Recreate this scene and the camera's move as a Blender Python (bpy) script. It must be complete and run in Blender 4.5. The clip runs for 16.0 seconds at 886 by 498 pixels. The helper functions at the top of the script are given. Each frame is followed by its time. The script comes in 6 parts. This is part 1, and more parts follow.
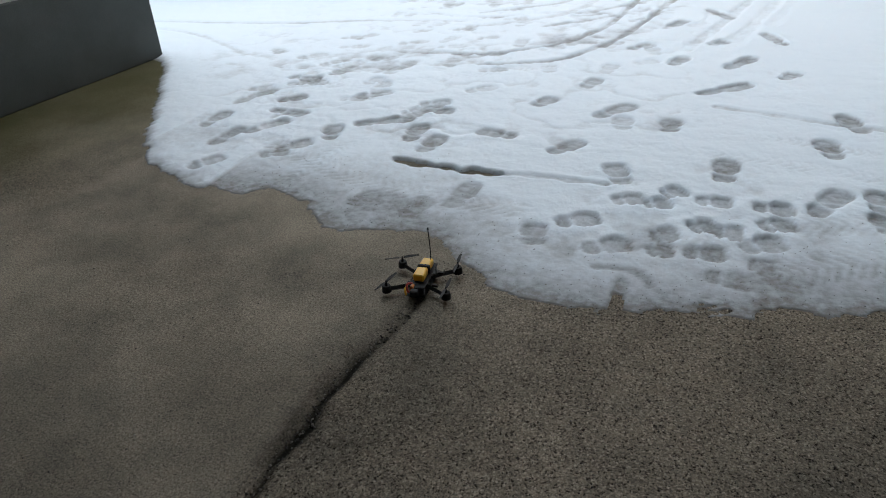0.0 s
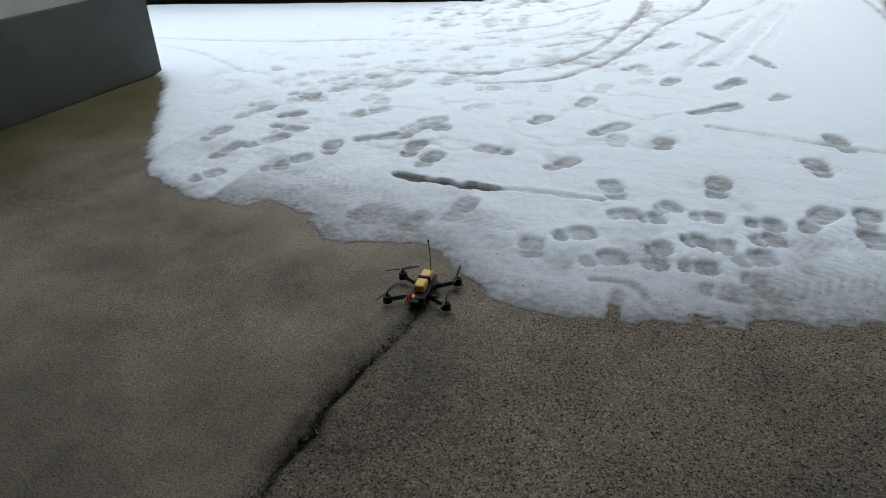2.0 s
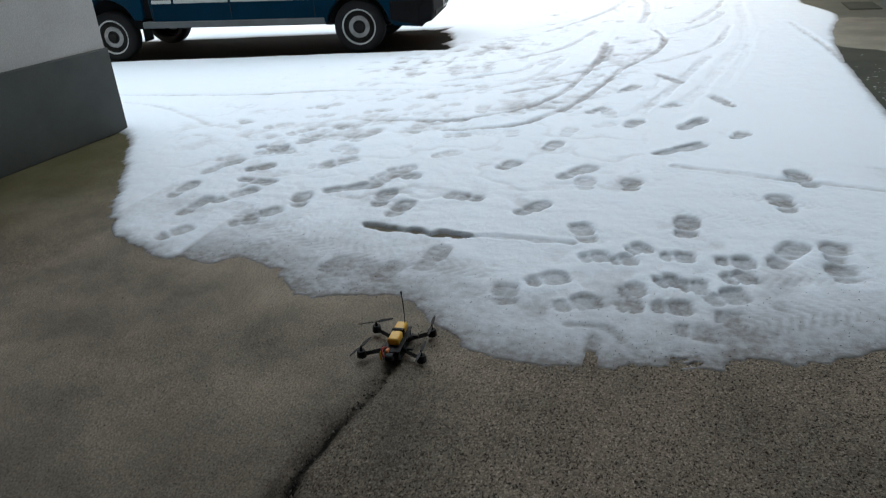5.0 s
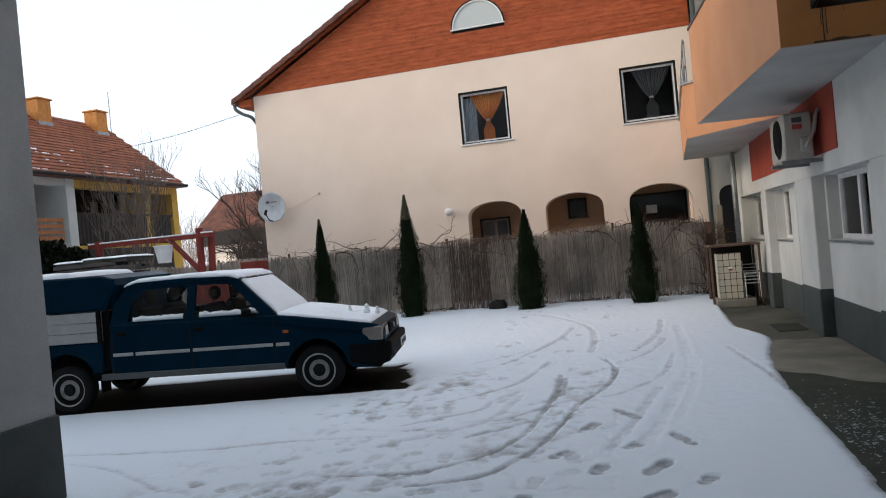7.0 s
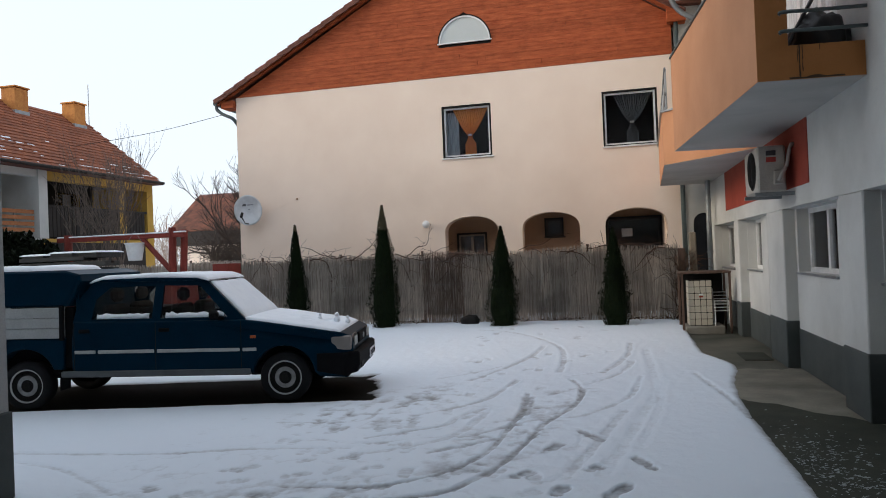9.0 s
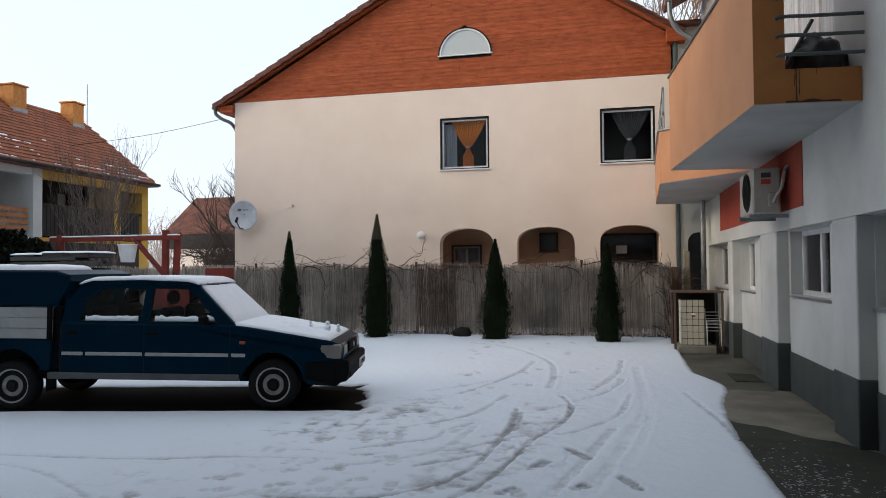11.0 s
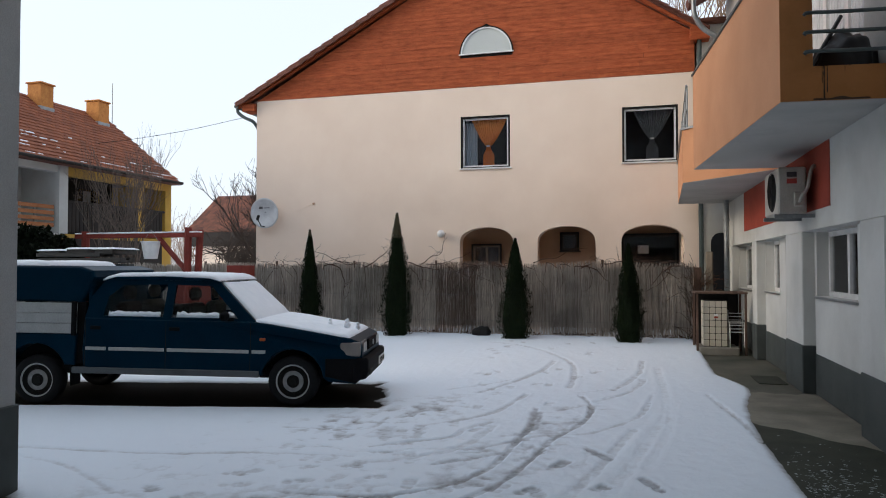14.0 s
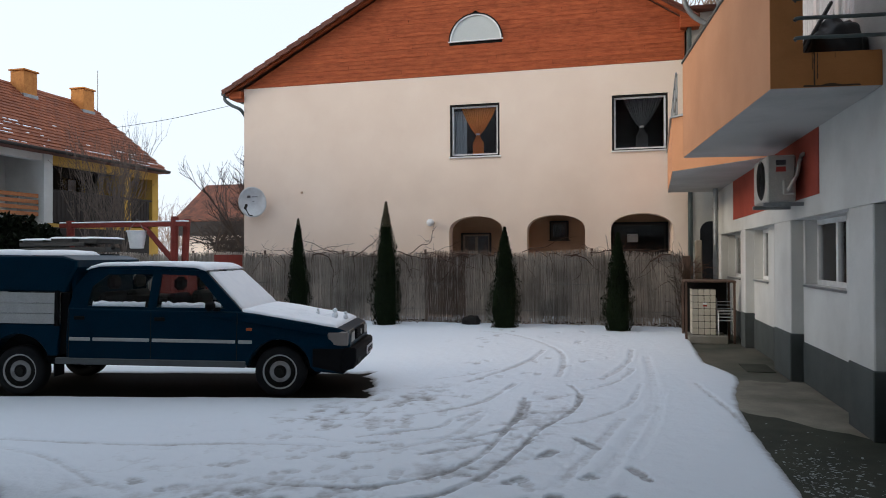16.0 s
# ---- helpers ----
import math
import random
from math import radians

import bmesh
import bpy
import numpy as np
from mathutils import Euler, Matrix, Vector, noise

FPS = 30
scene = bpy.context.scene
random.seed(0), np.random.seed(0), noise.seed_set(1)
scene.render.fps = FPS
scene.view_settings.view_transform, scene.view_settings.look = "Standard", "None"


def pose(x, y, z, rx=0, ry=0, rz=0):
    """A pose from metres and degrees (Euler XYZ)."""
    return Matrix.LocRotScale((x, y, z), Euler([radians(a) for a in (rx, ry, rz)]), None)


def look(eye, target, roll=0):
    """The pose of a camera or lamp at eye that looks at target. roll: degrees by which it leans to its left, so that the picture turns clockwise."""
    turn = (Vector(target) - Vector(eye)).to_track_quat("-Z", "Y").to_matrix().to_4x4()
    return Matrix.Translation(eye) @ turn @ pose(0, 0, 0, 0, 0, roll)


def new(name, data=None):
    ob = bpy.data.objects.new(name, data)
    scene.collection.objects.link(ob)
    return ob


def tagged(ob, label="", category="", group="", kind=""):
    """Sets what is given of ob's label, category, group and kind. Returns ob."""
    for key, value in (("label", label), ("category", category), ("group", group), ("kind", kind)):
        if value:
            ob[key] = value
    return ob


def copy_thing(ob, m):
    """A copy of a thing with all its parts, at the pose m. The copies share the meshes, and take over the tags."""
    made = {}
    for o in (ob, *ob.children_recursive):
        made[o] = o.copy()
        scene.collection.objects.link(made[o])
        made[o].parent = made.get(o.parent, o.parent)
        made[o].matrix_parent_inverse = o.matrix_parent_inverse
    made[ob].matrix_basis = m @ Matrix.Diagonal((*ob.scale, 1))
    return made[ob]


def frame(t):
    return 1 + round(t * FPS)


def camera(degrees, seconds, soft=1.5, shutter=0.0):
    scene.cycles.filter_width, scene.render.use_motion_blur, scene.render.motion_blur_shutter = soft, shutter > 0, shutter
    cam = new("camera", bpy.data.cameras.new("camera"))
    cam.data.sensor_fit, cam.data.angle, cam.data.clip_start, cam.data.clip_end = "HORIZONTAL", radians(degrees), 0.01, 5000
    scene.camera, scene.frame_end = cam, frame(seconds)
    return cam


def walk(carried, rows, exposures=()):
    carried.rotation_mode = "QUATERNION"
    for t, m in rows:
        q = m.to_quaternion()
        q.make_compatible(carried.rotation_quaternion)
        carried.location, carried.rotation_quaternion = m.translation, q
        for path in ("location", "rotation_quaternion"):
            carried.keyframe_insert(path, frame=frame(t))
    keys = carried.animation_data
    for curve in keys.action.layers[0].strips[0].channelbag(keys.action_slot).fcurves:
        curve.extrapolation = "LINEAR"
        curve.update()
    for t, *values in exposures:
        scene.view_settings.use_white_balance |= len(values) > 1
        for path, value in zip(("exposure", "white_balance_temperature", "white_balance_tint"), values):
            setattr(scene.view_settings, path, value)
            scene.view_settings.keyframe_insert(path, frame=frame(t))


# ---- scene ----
cam = camera(64.6, 16.0, soft=0.9, shutter=0.5)
PATH = [
    (0, (1.383, 1.435, 1.369), (0.672, 3.011, 0.364), -3.5),
    (0.5, (1.382, 1.395, 1.369), (0.686, 3.001, 0.402), -3.2),
    (1, (1.365, 1.377, 1.368), (0.648, 2.967, 0.389), -2.6),
    (1.5, (1.369, 1.367, 1.366), (0.643, 2.959, 0.397), -2.4),
    (2, (1.372, 1.372, 1.369), (0.677, 2.985, 0.411), -2.6),
    (2.5, (1.372, 1.371, 1.372), (0.69, 3.004, 0.439), -2.8),
    (3, (1.368, 1.368, 1.371), (0.685, 3.004, 0.446), -2.8),
    (3.5, (1.368, 1.376, 1.373), (0.675, 3.007, 0.446), -2.8),
    (5.8, (1.372, 1.432, 1.405), (0.774, 3.222, 0.743), -3.9),
    (6, (1.384, 1.443, 1.49), (0.731, 3.256, 0.958), -5.7),
    (6.5, (1.375, 1.48, 1.576), (0.821, 3.39, 1.364), -4.8),
    (7, (1.368, 1.488, 1.631), (0.831, 3.414, 1.622), -5.3),
    (7.5, (1.366, 1.493, 1.631), (0.812, 3.414, 1.63), -3.3),
    (8, (1.398, 1.507, 1.587), (0.916, 3.445, 1.479), -2.4),
    (8.5, (1.392, 1.543, 1.618), (0.892, 3.478, 1.549), -2.7),
    (9, (1.401, 1.512, 1.639), (0.929, 3.455, 1.661), -2.3),
    (11.5, (1.427, 1.54, 1.647), (0.967, 3.486, 1.7), -0.4),
    (12, (1.435, 1.536, 1.646), (0.977, 3.482, 1.706), -0.4),
    (12.5, (1.419, 1.535, 1.653), (0.973, 3.483, 1.734), -0.3),
    (13, (1.421, 1.551, 1.647), (0.955, 3.495, 1.719), -0.2),
    (13.5, (1.411, 1.552, 1.648), (0.91, 3.487, 1.714), -0.1),
    (14, (1.413, 1.559, 1.638), (0.9, 3.491, 1.689), -0.1),
    (14.5, (1.417, 1.558, 1.628), (0.884, 3.485, 1.634), 0.0),
    (15, (1.416, 1.564, 1.634), (0.868, 3.487, 1.642), 0.0),
    (15.5, (1.418, 1.605, 1.63), (0.891, 3.534, 1.648), -0.0),
    (16, (1.421, 1.63, 1.635), (0.934, 3.57, 1.655), -0.2),
]
walk(cam, [(t, look(eye, target, roll)) for t, eye, target, roll in PATH],
     exposures=[(0, 1.37, 6140, 5), (3.5, 1.37, 6140, 5), (5.8, 1.25, 6050, 4), (6.3, 0.93, 6080, 6), (7.0, 0.22, 5930, 9), (8.0, 0.09, 5910, 9), (16, 0.07, 5850, 9)])

# ---- light ----
SUN_EL, SUN_AZ = 18.0, 245.0         # hazy low winter sun over the roofs, kept from the near yard by the house overhead
world = bpy.data.worlds.new("sky")
scene.world = world
world.use_nodes = True
wn = world.node_tree.nodes
wl = world.node_tree.links
sky = wn.new("ShaderNodeTexSky")
sky.sky_type, sky.sun_disc = "NISHITA", False
sky.sun_elevation, sky.sun_rotation = radians(SUN_EL), radians(SUN_AZ)
sky.air_density, sky.dust_density, sky.ozone_density = 1.0, 4.0, 1.0
haze = wn.new("ShaderNodeMixRGB")    # thin bright winter cloud over the clear sky
haze.inputs["Fac"].default_value = 0.68
haze.inputs["Color2"].default_value = (8.2, 8.3, 8.4, 1)
wl.new(sky.outputs[0], haze.inputs["Color1"])
wl.new(haze.outputs[0], wn["Background"].inputs["Color"])
wn["Background"].inputs["Strength"].default_value = 0.15
sun = new("sun", bpy.data.lights.new("sun", "SUN"))
sun.data.energy, sun.data.angle, sun.data.color = 0.95, radians(15), (1.0, 0.80, 0.58)
a, e = radians(SUN_AZ), radians(SUN_EL)
sun.matrix_world = look((0, 0, 20), Vector((0, 0, 20)) - Vector((math.sin(a) * math.cos(e), math.cos(a) * math.cos(e), math.sin(e))))


# ---- materials ----
def node_mat(name):
    m = bpy.data.materials.new(name)
    m.use_nodes = True
    return m, m.node_tree.nodes, m.node_tree.links, m.node_tree.nodes["Principled BSDF"]


def surf(name, c1, c2, scale=6.0, rough=0.7, bump=0.15, grain=80.0, metal=0.0, stain=0.0, stain_scale=0.7, vary=0.0, stretch=None, spec=0.5, depth=0.004):
    """Two-scale procedural surface: broad mottling from c1 to c2, fine grain in colour and relief, optional darker stains."""
    m, n, l, p = node_mat(name)
    tc = n.new("ShaderNodeTexCoord")
    vec = tc.outputs["Object"]
    if stretch:
        mp = n.new("ShaderNodeMapping")
        mp.inputs["Scale"].default_value = stretch
        l.new(vec, mp.inputs["Vector"])
        vec = mp.outputs[0]
    big = n.new("ShaderNodeTexNoise")
    big.inputs["Scale"].default_value, big.inputs["Detail"].default_value, big.inputs["Roughness"].default_value = scale, 6, 0.6
    l.new(vec, big.inputs["Vector"])
    ramp = n.new("ShaderNodeValToRGB")
    ramp.color_ramp.elements[0].position, ramp.color_ramp.elements[1].position = 0.32, 0.68
    ramp.color_ramp.elements[0].color, ramp.color_ramp.elements[1].color = (*c1, 1), (*c2, 1)
    l.new(big.outputs["Fac"], ramp.inputs[0])
    col = ramp.outputs[0]
    fine = n.new("ShaderNodeTexNoise")
    fine.inputs["Scale"].default_value, fine.inputs["Detail"].default_value = grain, 4
    l.new(vec, fine.inputs["Vector"])
    speck = n.new("ShaderNodeMixRGB")
    speck.blend_type, speck.inputs["Fac"].default_value = "OVERLAY", 0.25
    l.new(col, speck.inputs["Color1"])
    l.new(fine.outputs["Fac"], speck.inputs["Color2"])
    col = speck.outputs[0]
    if stain:
        st = n.new("ShaderNodeTexNoise")
        st.inputs["Scale"].default_value, st.inputs["Detail"].default_value = stain_scale, 5
        l.new(tc.outputs["Object"], st.inputs["Vector"])
        sr = n.new("ShaderNodeMapRange")
        sr.inputs["From Min"].default_value, sr.inputs["From Max"].default_value = 0.5, 0.75
        sr.inputs["To Max"].default_value = stain
        l.new(st.outputs["Fac"], sr.inputs["Value"])
        dk = n.new("ShaderNodeMixRGB")
        dk.blend_type = "MULTIPLY"
        dk.inputs["Color2"].default_value = (0.45, 0.43, 0.38, 1)
        l.new(sr.outputs[0], dk.inputs["Fac"])
        l.new(col, dk.inputs["Color1"])
        col = dk.outputs[0]
    if vary:
        oi = n.new("ShaderNodeObjectInfo")
        hs = n.new("ShaderNodeHueSaturation")
        mr = n.new("ShaderNodeMapRange")
        mr.inputs["To Min"].default_value, mr.inputs["To Max"].default_value = 1 - vary, 1 + vary
        l.new(oi.outputs["Random"], mr.inputs["Value"])
        l.new(mr.outputs[0], hs.inputs["Value"])
        l.new(col, hs.inputs["Color"])
        col = hs.outputs[0]
    l.new(col, p.inputs["Base Color"])
    p.inputs["Roughness"].default_value, p.inputs["Metallic"].default_value = rough, metal
    p.inputs["Specular IOR Level"].default_value = spec
    if bump:
        b = n.new("ShaderNodeBump")
        b.inputs["Strength"].default_value, b.inputs["Distance"].default_value = bump, depth
        l.new(fine.outputs["Fac"], b.inputs["Height"])
        l.new(b.outputs[0], p.inputs["Normal"])
    return m


def plain(name, c, rough=0.5, metal=0.0, **k):
    return surf(name, tuple(v * 0.88 for v in c), tuple(min(1, v * 1.1) for v in c), rough=rough, metal=metal, **k)


def glass_mat(name, tint=(0.03, 0.035, 0.04), rough=0.03, clear=(0.8, 0.84, 0.85), ior=1.5):
    """A window pane: clear, reflecting at a slant."""
    m, n, l, p = node_mat(name)
    p.inputs["Base Color"].default_value = (*tint, 1)
    p.inputs["Roughness"].default_value = rough
    tr = n.new("ShaderNodeBsdfTransparent")
    gl = n.new("ShaderNodeBsdfGlossy")
    gl.inputs["Roughness"].default_value = rough
    mix = n.new("ShaderNodeMixShader")
    fr = n.new("ShaderNodeFresnel")
    fr.inputs["IOR"].default_value = ior
    l.new(fr.outputs[0], mix.inputs[0])
    l.new(tr.outputs[0], mix.inputs[1])
    l.new(gl.outputs[0], mix.inputs[2])
    l.new(mix.outputs[0], n["Material Output"].inputs["Surface"])
    tr.inputs["Color"].default_value = (*clear, 1)
    return m


M_PLASTER = surf("cream_plaster", (0.80, 0.657, 0.538), (0.86, 0.72, 0.597), scale=0.9, rough=0.9, grain=160, bump=0.3, stain=0.16, stain_scale=0.35)
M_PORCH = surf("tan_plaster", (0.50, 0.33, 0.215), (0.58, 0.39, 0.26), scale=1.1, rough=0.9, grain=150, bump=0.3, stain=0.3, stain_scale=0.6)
M_GABLE = surf("stained_board", (0.265, 0.055, 0.018), (0.425, 0.109, 0.037), scale=2.6, spec=0.2, rough=0.7, grain=11, bump=0.2, vary=0.10, stretch=(1.1, 4, 6), stain=0.35, stain_scale=5.0)
M_WHITEWALL = surf("white_render", (0.53, 0.535, 0.515), (0.63, 0.635, 0.61), scale=1.4, rough=0.92, grain=120, bump=0.35, stain=0.28, stain_scale=0.8)
M_PLINTH = surf("grey_plinth", (0.050, 0.060, 0.059), (0.072, 0.083, 0.082), scale=2.5, rough=0.85, grain=140, bump=0.35, stain=0.3)
M_ORANGE = surf("apricot_plaster", (0.57, 0.268, 0.125), (0.64, 0.315, 0.158), scale=1.3, rough=0.9, grain=150, bump=0.3, stain=0.2, stain_scale=0.6)
M_OCHRE = surf("ochre_plaster", (0.44, 0.185, 0.055), (0.52, 0.225, 0.075), scale=2.2, rough=0.9, grain=150, bump=0.3, stain=0.5, stain_scale=1.6)
M_SOFFIT = surf("pale_soffit", (0.39, 0.385, 0.37), (0.48, 0.475, 0.455), scale=1.8, rough=0.92, grain=120, stain=0.45, stain_scale=0.9)
M_REDPAINT = surf("oxide_red_paint", (0.27, 0.038, 0.018), (0.34, 0.052, 0.026), scale=3, rough=0.85, grain=120)
M_WINFRAME = plain("white_upvc", (0.78, 0.78, 0.77), rough=0.35, bump=0.05)
M_DARKFRAME = plain("black_reveal", (0.016, 0.015, 0.014), rough=0.7, spec=0.15)
M_GLASS = glass_mat("window_glass", clear=(0.86, 0.89, 0.91), ior=1.5)
# near-black colour standing in for the darkness of unlit rooms
M_INSIDE = plain("interior_shade", (0.035, 0.036, 0.04), rough=0.9)
M_LUNETTE = surf("frosted_pane", (0.50, 0.53, 0.51), (0.55, 0.58, 0.56), scale=0.8, grain=300, rough=0.3, bump=0.03)
M_ZINC = surf("zinc_pipe", (0.24, 0.26, 0.27), (0.36, 0.38, 0.39), scale=5, rough=0.45, metal=0.7, grain=60, bump=0.1)
M_PIPEPAINT = plain("grey_green_pipe", (0.085, 0.11, 0.11), rough=0.5)
M_BROWNTILE = surf("brown_roof_tile", (0.105, 0.042, 0.03), (0.19, 0.075, 0.05), scale=5, rough=0.85, grain=90, vary=0.2, bump=0.4)
M_LEFTWALL = surf("grey_render", (0.36, 0.365, 0.36), (0.44, 0.445, 0.435), scale=1.6, rough=0.92, grain=110, bump=0.5, stain=0.35, stain_scale=1.2)
M_CONCRETE = surf("concrete", (0.19, 0.18, 0.155), (0.29, 0.275, 0.24), scale=1.2, rough=0.85, grain=90, bump=0.35, stain=0.8, stain_scale=0.9)
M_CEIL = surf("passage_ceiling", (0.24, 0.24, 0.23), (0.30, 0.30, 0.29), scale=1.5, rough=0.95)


# ---- mesh helpers ----
def shape(bm, name="mesh"):
    me = bpy.data.meshes.new(name)
    bm.to_mesh(me)
    bm.free()
    return me


def part(name, bm, material, parent=None, label="", smooth=False, at=None):
    ob = new(name, shape(bm, name))
    ob.data.materials.append(material)
    if smooth:
        ob.data.polygons.foreach_set("use_smooth", [True] * len(ob.data.polygons))
    if parent:
        ob.parent = parent
    if at is not None:
        ob.matrix_basis = at
    if label:
        ob["label"] = label
    return ob


def thing(name, label, category, m=None, group="", kind=""):
    ob = new(name)
    ob.empty_display_size = 0.1
    if m is not None:
        ob.matrix_basis = m
    return tagged(ob, label, category, group, kind)


def add_box(bm, x0, x1, y0, y1, z0, z1, bevel=0.0, m=None):
    vs = bmesh.ops.create_cube(bm, size=1.0)["verts"]
    for v in vs:
        v.co = Vector((x0 + (v.co.x + 0.5) * (x1 - x0), y0 + (v.co.y + 0.5) * (y1 - y0), z0 + (v.co.z + 0.5) * (z1 - z0)))
    es = list({e for v in vs for e in v.link_edges})
    if bevel:
        r = bmesh.ops.bevel(bm, geom=es, offset=bevel, segments=1, affect="EDGES", clamp_overlap=True)
        vs = list({v for f in r["faces"] for v in f.verts} | {v for v in vs if v.is_valid})
    if m is not None:
        bmesh.ops.transform(bm, matrix=m, verts=vs)
    return vs


def box(x0, x1, y0, y1, z0, z1, bevel=0.0, m=None):
    bm = bmesh.new()
    add_box(bm, x0, x1, y0, y1, z0, z1, bevel, m)
    return bm


def add_tube(bm, pts, r, sides=8, closed_ends=True, taper=None):
    """A round bar along points; taper gives the radius at the end."""
    pts = [Vector(p) for p in pts]
    rings = []
    for i, p in enumerate(pts):
        d = (pts[min(i + 1, len(pts) - 1)] - pts[max(i - 1, 0)]).normalized()
        u = d.cross(Vector((0, 0, 1)) if abs(d.z) < 0.9 else Vector((1, 0, 0))).normalized()
        w = d.cross(u)
        rr = r if taper is None else r + (taper - r) * i / (len(pts) - 1)
        rings.append([bm.verts.new(p + rr * (u * math.cos(2 * math.pi * k / sides) + w * math.sin(2 * math.pi * k / sides))) for k in range(sides)])
    for a, b in zip(rings, rings[1:]):
        for k in range(sides):
            bm.faces.new((a[k], a[(k + 1) % sides], b[(k + 1) % sides], b[k]))
    if closed_ends:
        bm.faces.new(rings[0])
        bm.faces.new(list(reversed(rings[-1])))


def tube(pts, r, sides=8, taper=None):
    bm = bmesh.new()
    add_tube(bm, pts, r, sides, True, taper)
    bmesh.ops.recalc_face_normals(bm, faces=bm.faces)
    return bm


def prism(outline, holes, way, map3):
    """A plate with holes: 2D loops mapped into space by map3, thickened along way."""
    bm = bmesh.new()
    edges = []
    for loop in [outline, *holes]:
        vs = [bm.verts.new(map3(*p)) for p in loop]
        edges += [bm.edges.new((vs[i], vs[(i + 1) % len(vs)])) for i in range(len(vs))]
    bmesh.ops.triangle_fill(bm, use_beauty=True, use_dissolve=False, edges=edges)
    r = bmesh.ops.extrude_face_region(bm, geom=bm.faces[:])
    bmesh.ops.translate(bm, vec=Vector(way), verts=[g for g in r["geom"] if isinstance(g, bmesh.types.BMVert)])
    bmesh.ops.recalc_face_normals(bm, faces=bm.faces)
    return bm


def poly_up(pts, z0, z1):
    """An upright prism over a plan polygon."""
    return prism(pts, [], (0, 0, z1 - z0), lambda x, y: (x, y, z0))


# ---- ground and snow ----
def smooth_step(a, b, v):
    t = np.clip((v - a) / (b - a), 0, 1)
    return t * t * (3 - 2 * t)


def wave_noise(x, y, scale, seed, octaves=4):
    """Smooth value noise on arrays."""
    rng = np.random.RandomState(seed)
    table = rng.rand(257, 257)
    out, amp, total = 0, 1.0, 0
    for o in range(octaves):
        u, v = x * scale * 2 ** o + 31.7 * o, y * scale * 2 ** o + 17.3 * o
        i, j = np.floor(u).astype(int), np.floor(v).astype(int)
        fu, fv = u - i, v - j
        fu, fv = fu * fu * (3 - 2 * fu), fv * fv * (3 - 2 * fv)
        g = lambda p, q: table[p % 256, q % 256]
        val = g(i, j) * (1 - fu) * (1 - fv) + g(i + 1, j) * fu * (1 - fv) + g(i, j + 1) * (1 - fu) * fv + g(i + 1, j + 1) * fu * fv
        out, total, amp = out + amp * val, total + amp, amp * 0.5
    return out / total - 0.5


def near_line(x, y, pts):
    """Distance to a polyline, side offset (left positive) and length along it."""
    best = np.full(x.shape, 1e9)
    side, along = np.zeros(x.shape), np.zeros(x.shape)
    run = 0.0
    for (ax, ay), (bx, by) in zip(pts, pts[1:]):
        dx, dy = bx - ax, by - ay
        ln = math.hypot(dx, dy)
        t = np.clip(((x - ax) * dx + (y - ay) * dy) / ln ** 2, 0, 1)
        px, py = x - ax - t * dx, y - ay - t * dy
        d = np.hypot(px, py)
        m = d < best
        best = np.where(m, d, best)
        side = np.where(m, (dx * py - dy * px) / ln, side)
        along = np.where(m, run + t * ln, along)
        run += ln
    return best, side, along


def curve(pts, steps=8):
    """A smooth line through the points."""
    out = []
    for i in range(len(pts) - 1):
        p = [Vector(pts[max(0, min(len(pts) - 1, k))]) for k in (i - 1, i, i + 1, i + 2)]
        for s in range(steps):
            t = s / steps
            out.append(tuple(0.5 * (2 * p[1] + (p[2] - p[0]) * t + (2 * p[0] - 5 * p[1] + 4 * p[2] - p[3]) * t * t + (3 * p[1] - p[0] - 3 * p[2] + p[3]) * t ** 3)))
    return out + [tuple(pts[-1])]


def sheet(name, xs, ys, z, material, keep=None):
    """A height field as one mesh."""
    nx, ny = len(xs), len(ys)
    X, Y = np.meshgrid(xs, ys)
    co = np.stack([X, Y, z], -1).reshape(-1, 3)
    idx = np.arange(nx * ny).reshape(ny, nx)
    f = np.stack([idx[:-1, :-1], idx[:-1, 1:], idx[1:, 1:], idx[1:, :-1]], -1).reshape(-1, 4)
    if keep is not None:
        k = keep.reshape(-1)[f].any(1)
        f = f[k]
        used = np.unique(f)
        remap = np.zeros(nx * ny, int)
        remap[used] = np.arange(len(used))
        co, f = co[used], remap[f]
    me = bpy.data.meshes.new(name)
    me.vertices.add(len(co))
    me.vertices.foreach_set("co", co.ravel())
    me.loops.add(f.size)
    me.loops.foreach_set("vertex_index", f.ravel())
    me.polygons.add(len(f))
    me.polygons.foreach_set("loop_start", np.arange(len(f)) * 4)
    me.polygons.foreach_set("use_smooth", np.ones(len(f), bool))
    me.update(calc_edges=True)
    me.materials.append(material)
    return new(name, me)


def graded(parts):
    """Grid lines from (start, end, step) runs."""
    out = []
    for a, b, s in parts:
        out += list(np.linspace(a, b, max(1, round((b - a) / s)), endpoint=False))
    return np.array(out + [parts[-1][1]])


M_ASPHALT, n, l, p = node_mat("asphalt")
tc = n.new("ShaderNodeTexCoord")
vor = n.new("ShaderNodeTexVoronoi")
vor.inputs["Scale"].default_value = 190
l.new(tc.outputs["Object"], vor.inputs["Vector"])
stone = n.new("ShaderNodeValToRGB")
cr = stone.color_ramp
cr.elements[0].position, cr.elements[0].color = 0.0, (0.105, 0.095, 0.082, 1)
cr.elements[1].position, cr.elements[1].color = 1.0, (0.30, 0.275, 0.240, 1)
el = cr.elements.new(0.6)
el.color = (0.185, 0.164, 0.137, 1)
l.new(vor.outputs["Color"], stone.inputs[0])
pit = n.new("ShaderNodeTexVoronoi")      # dark pits between the stones
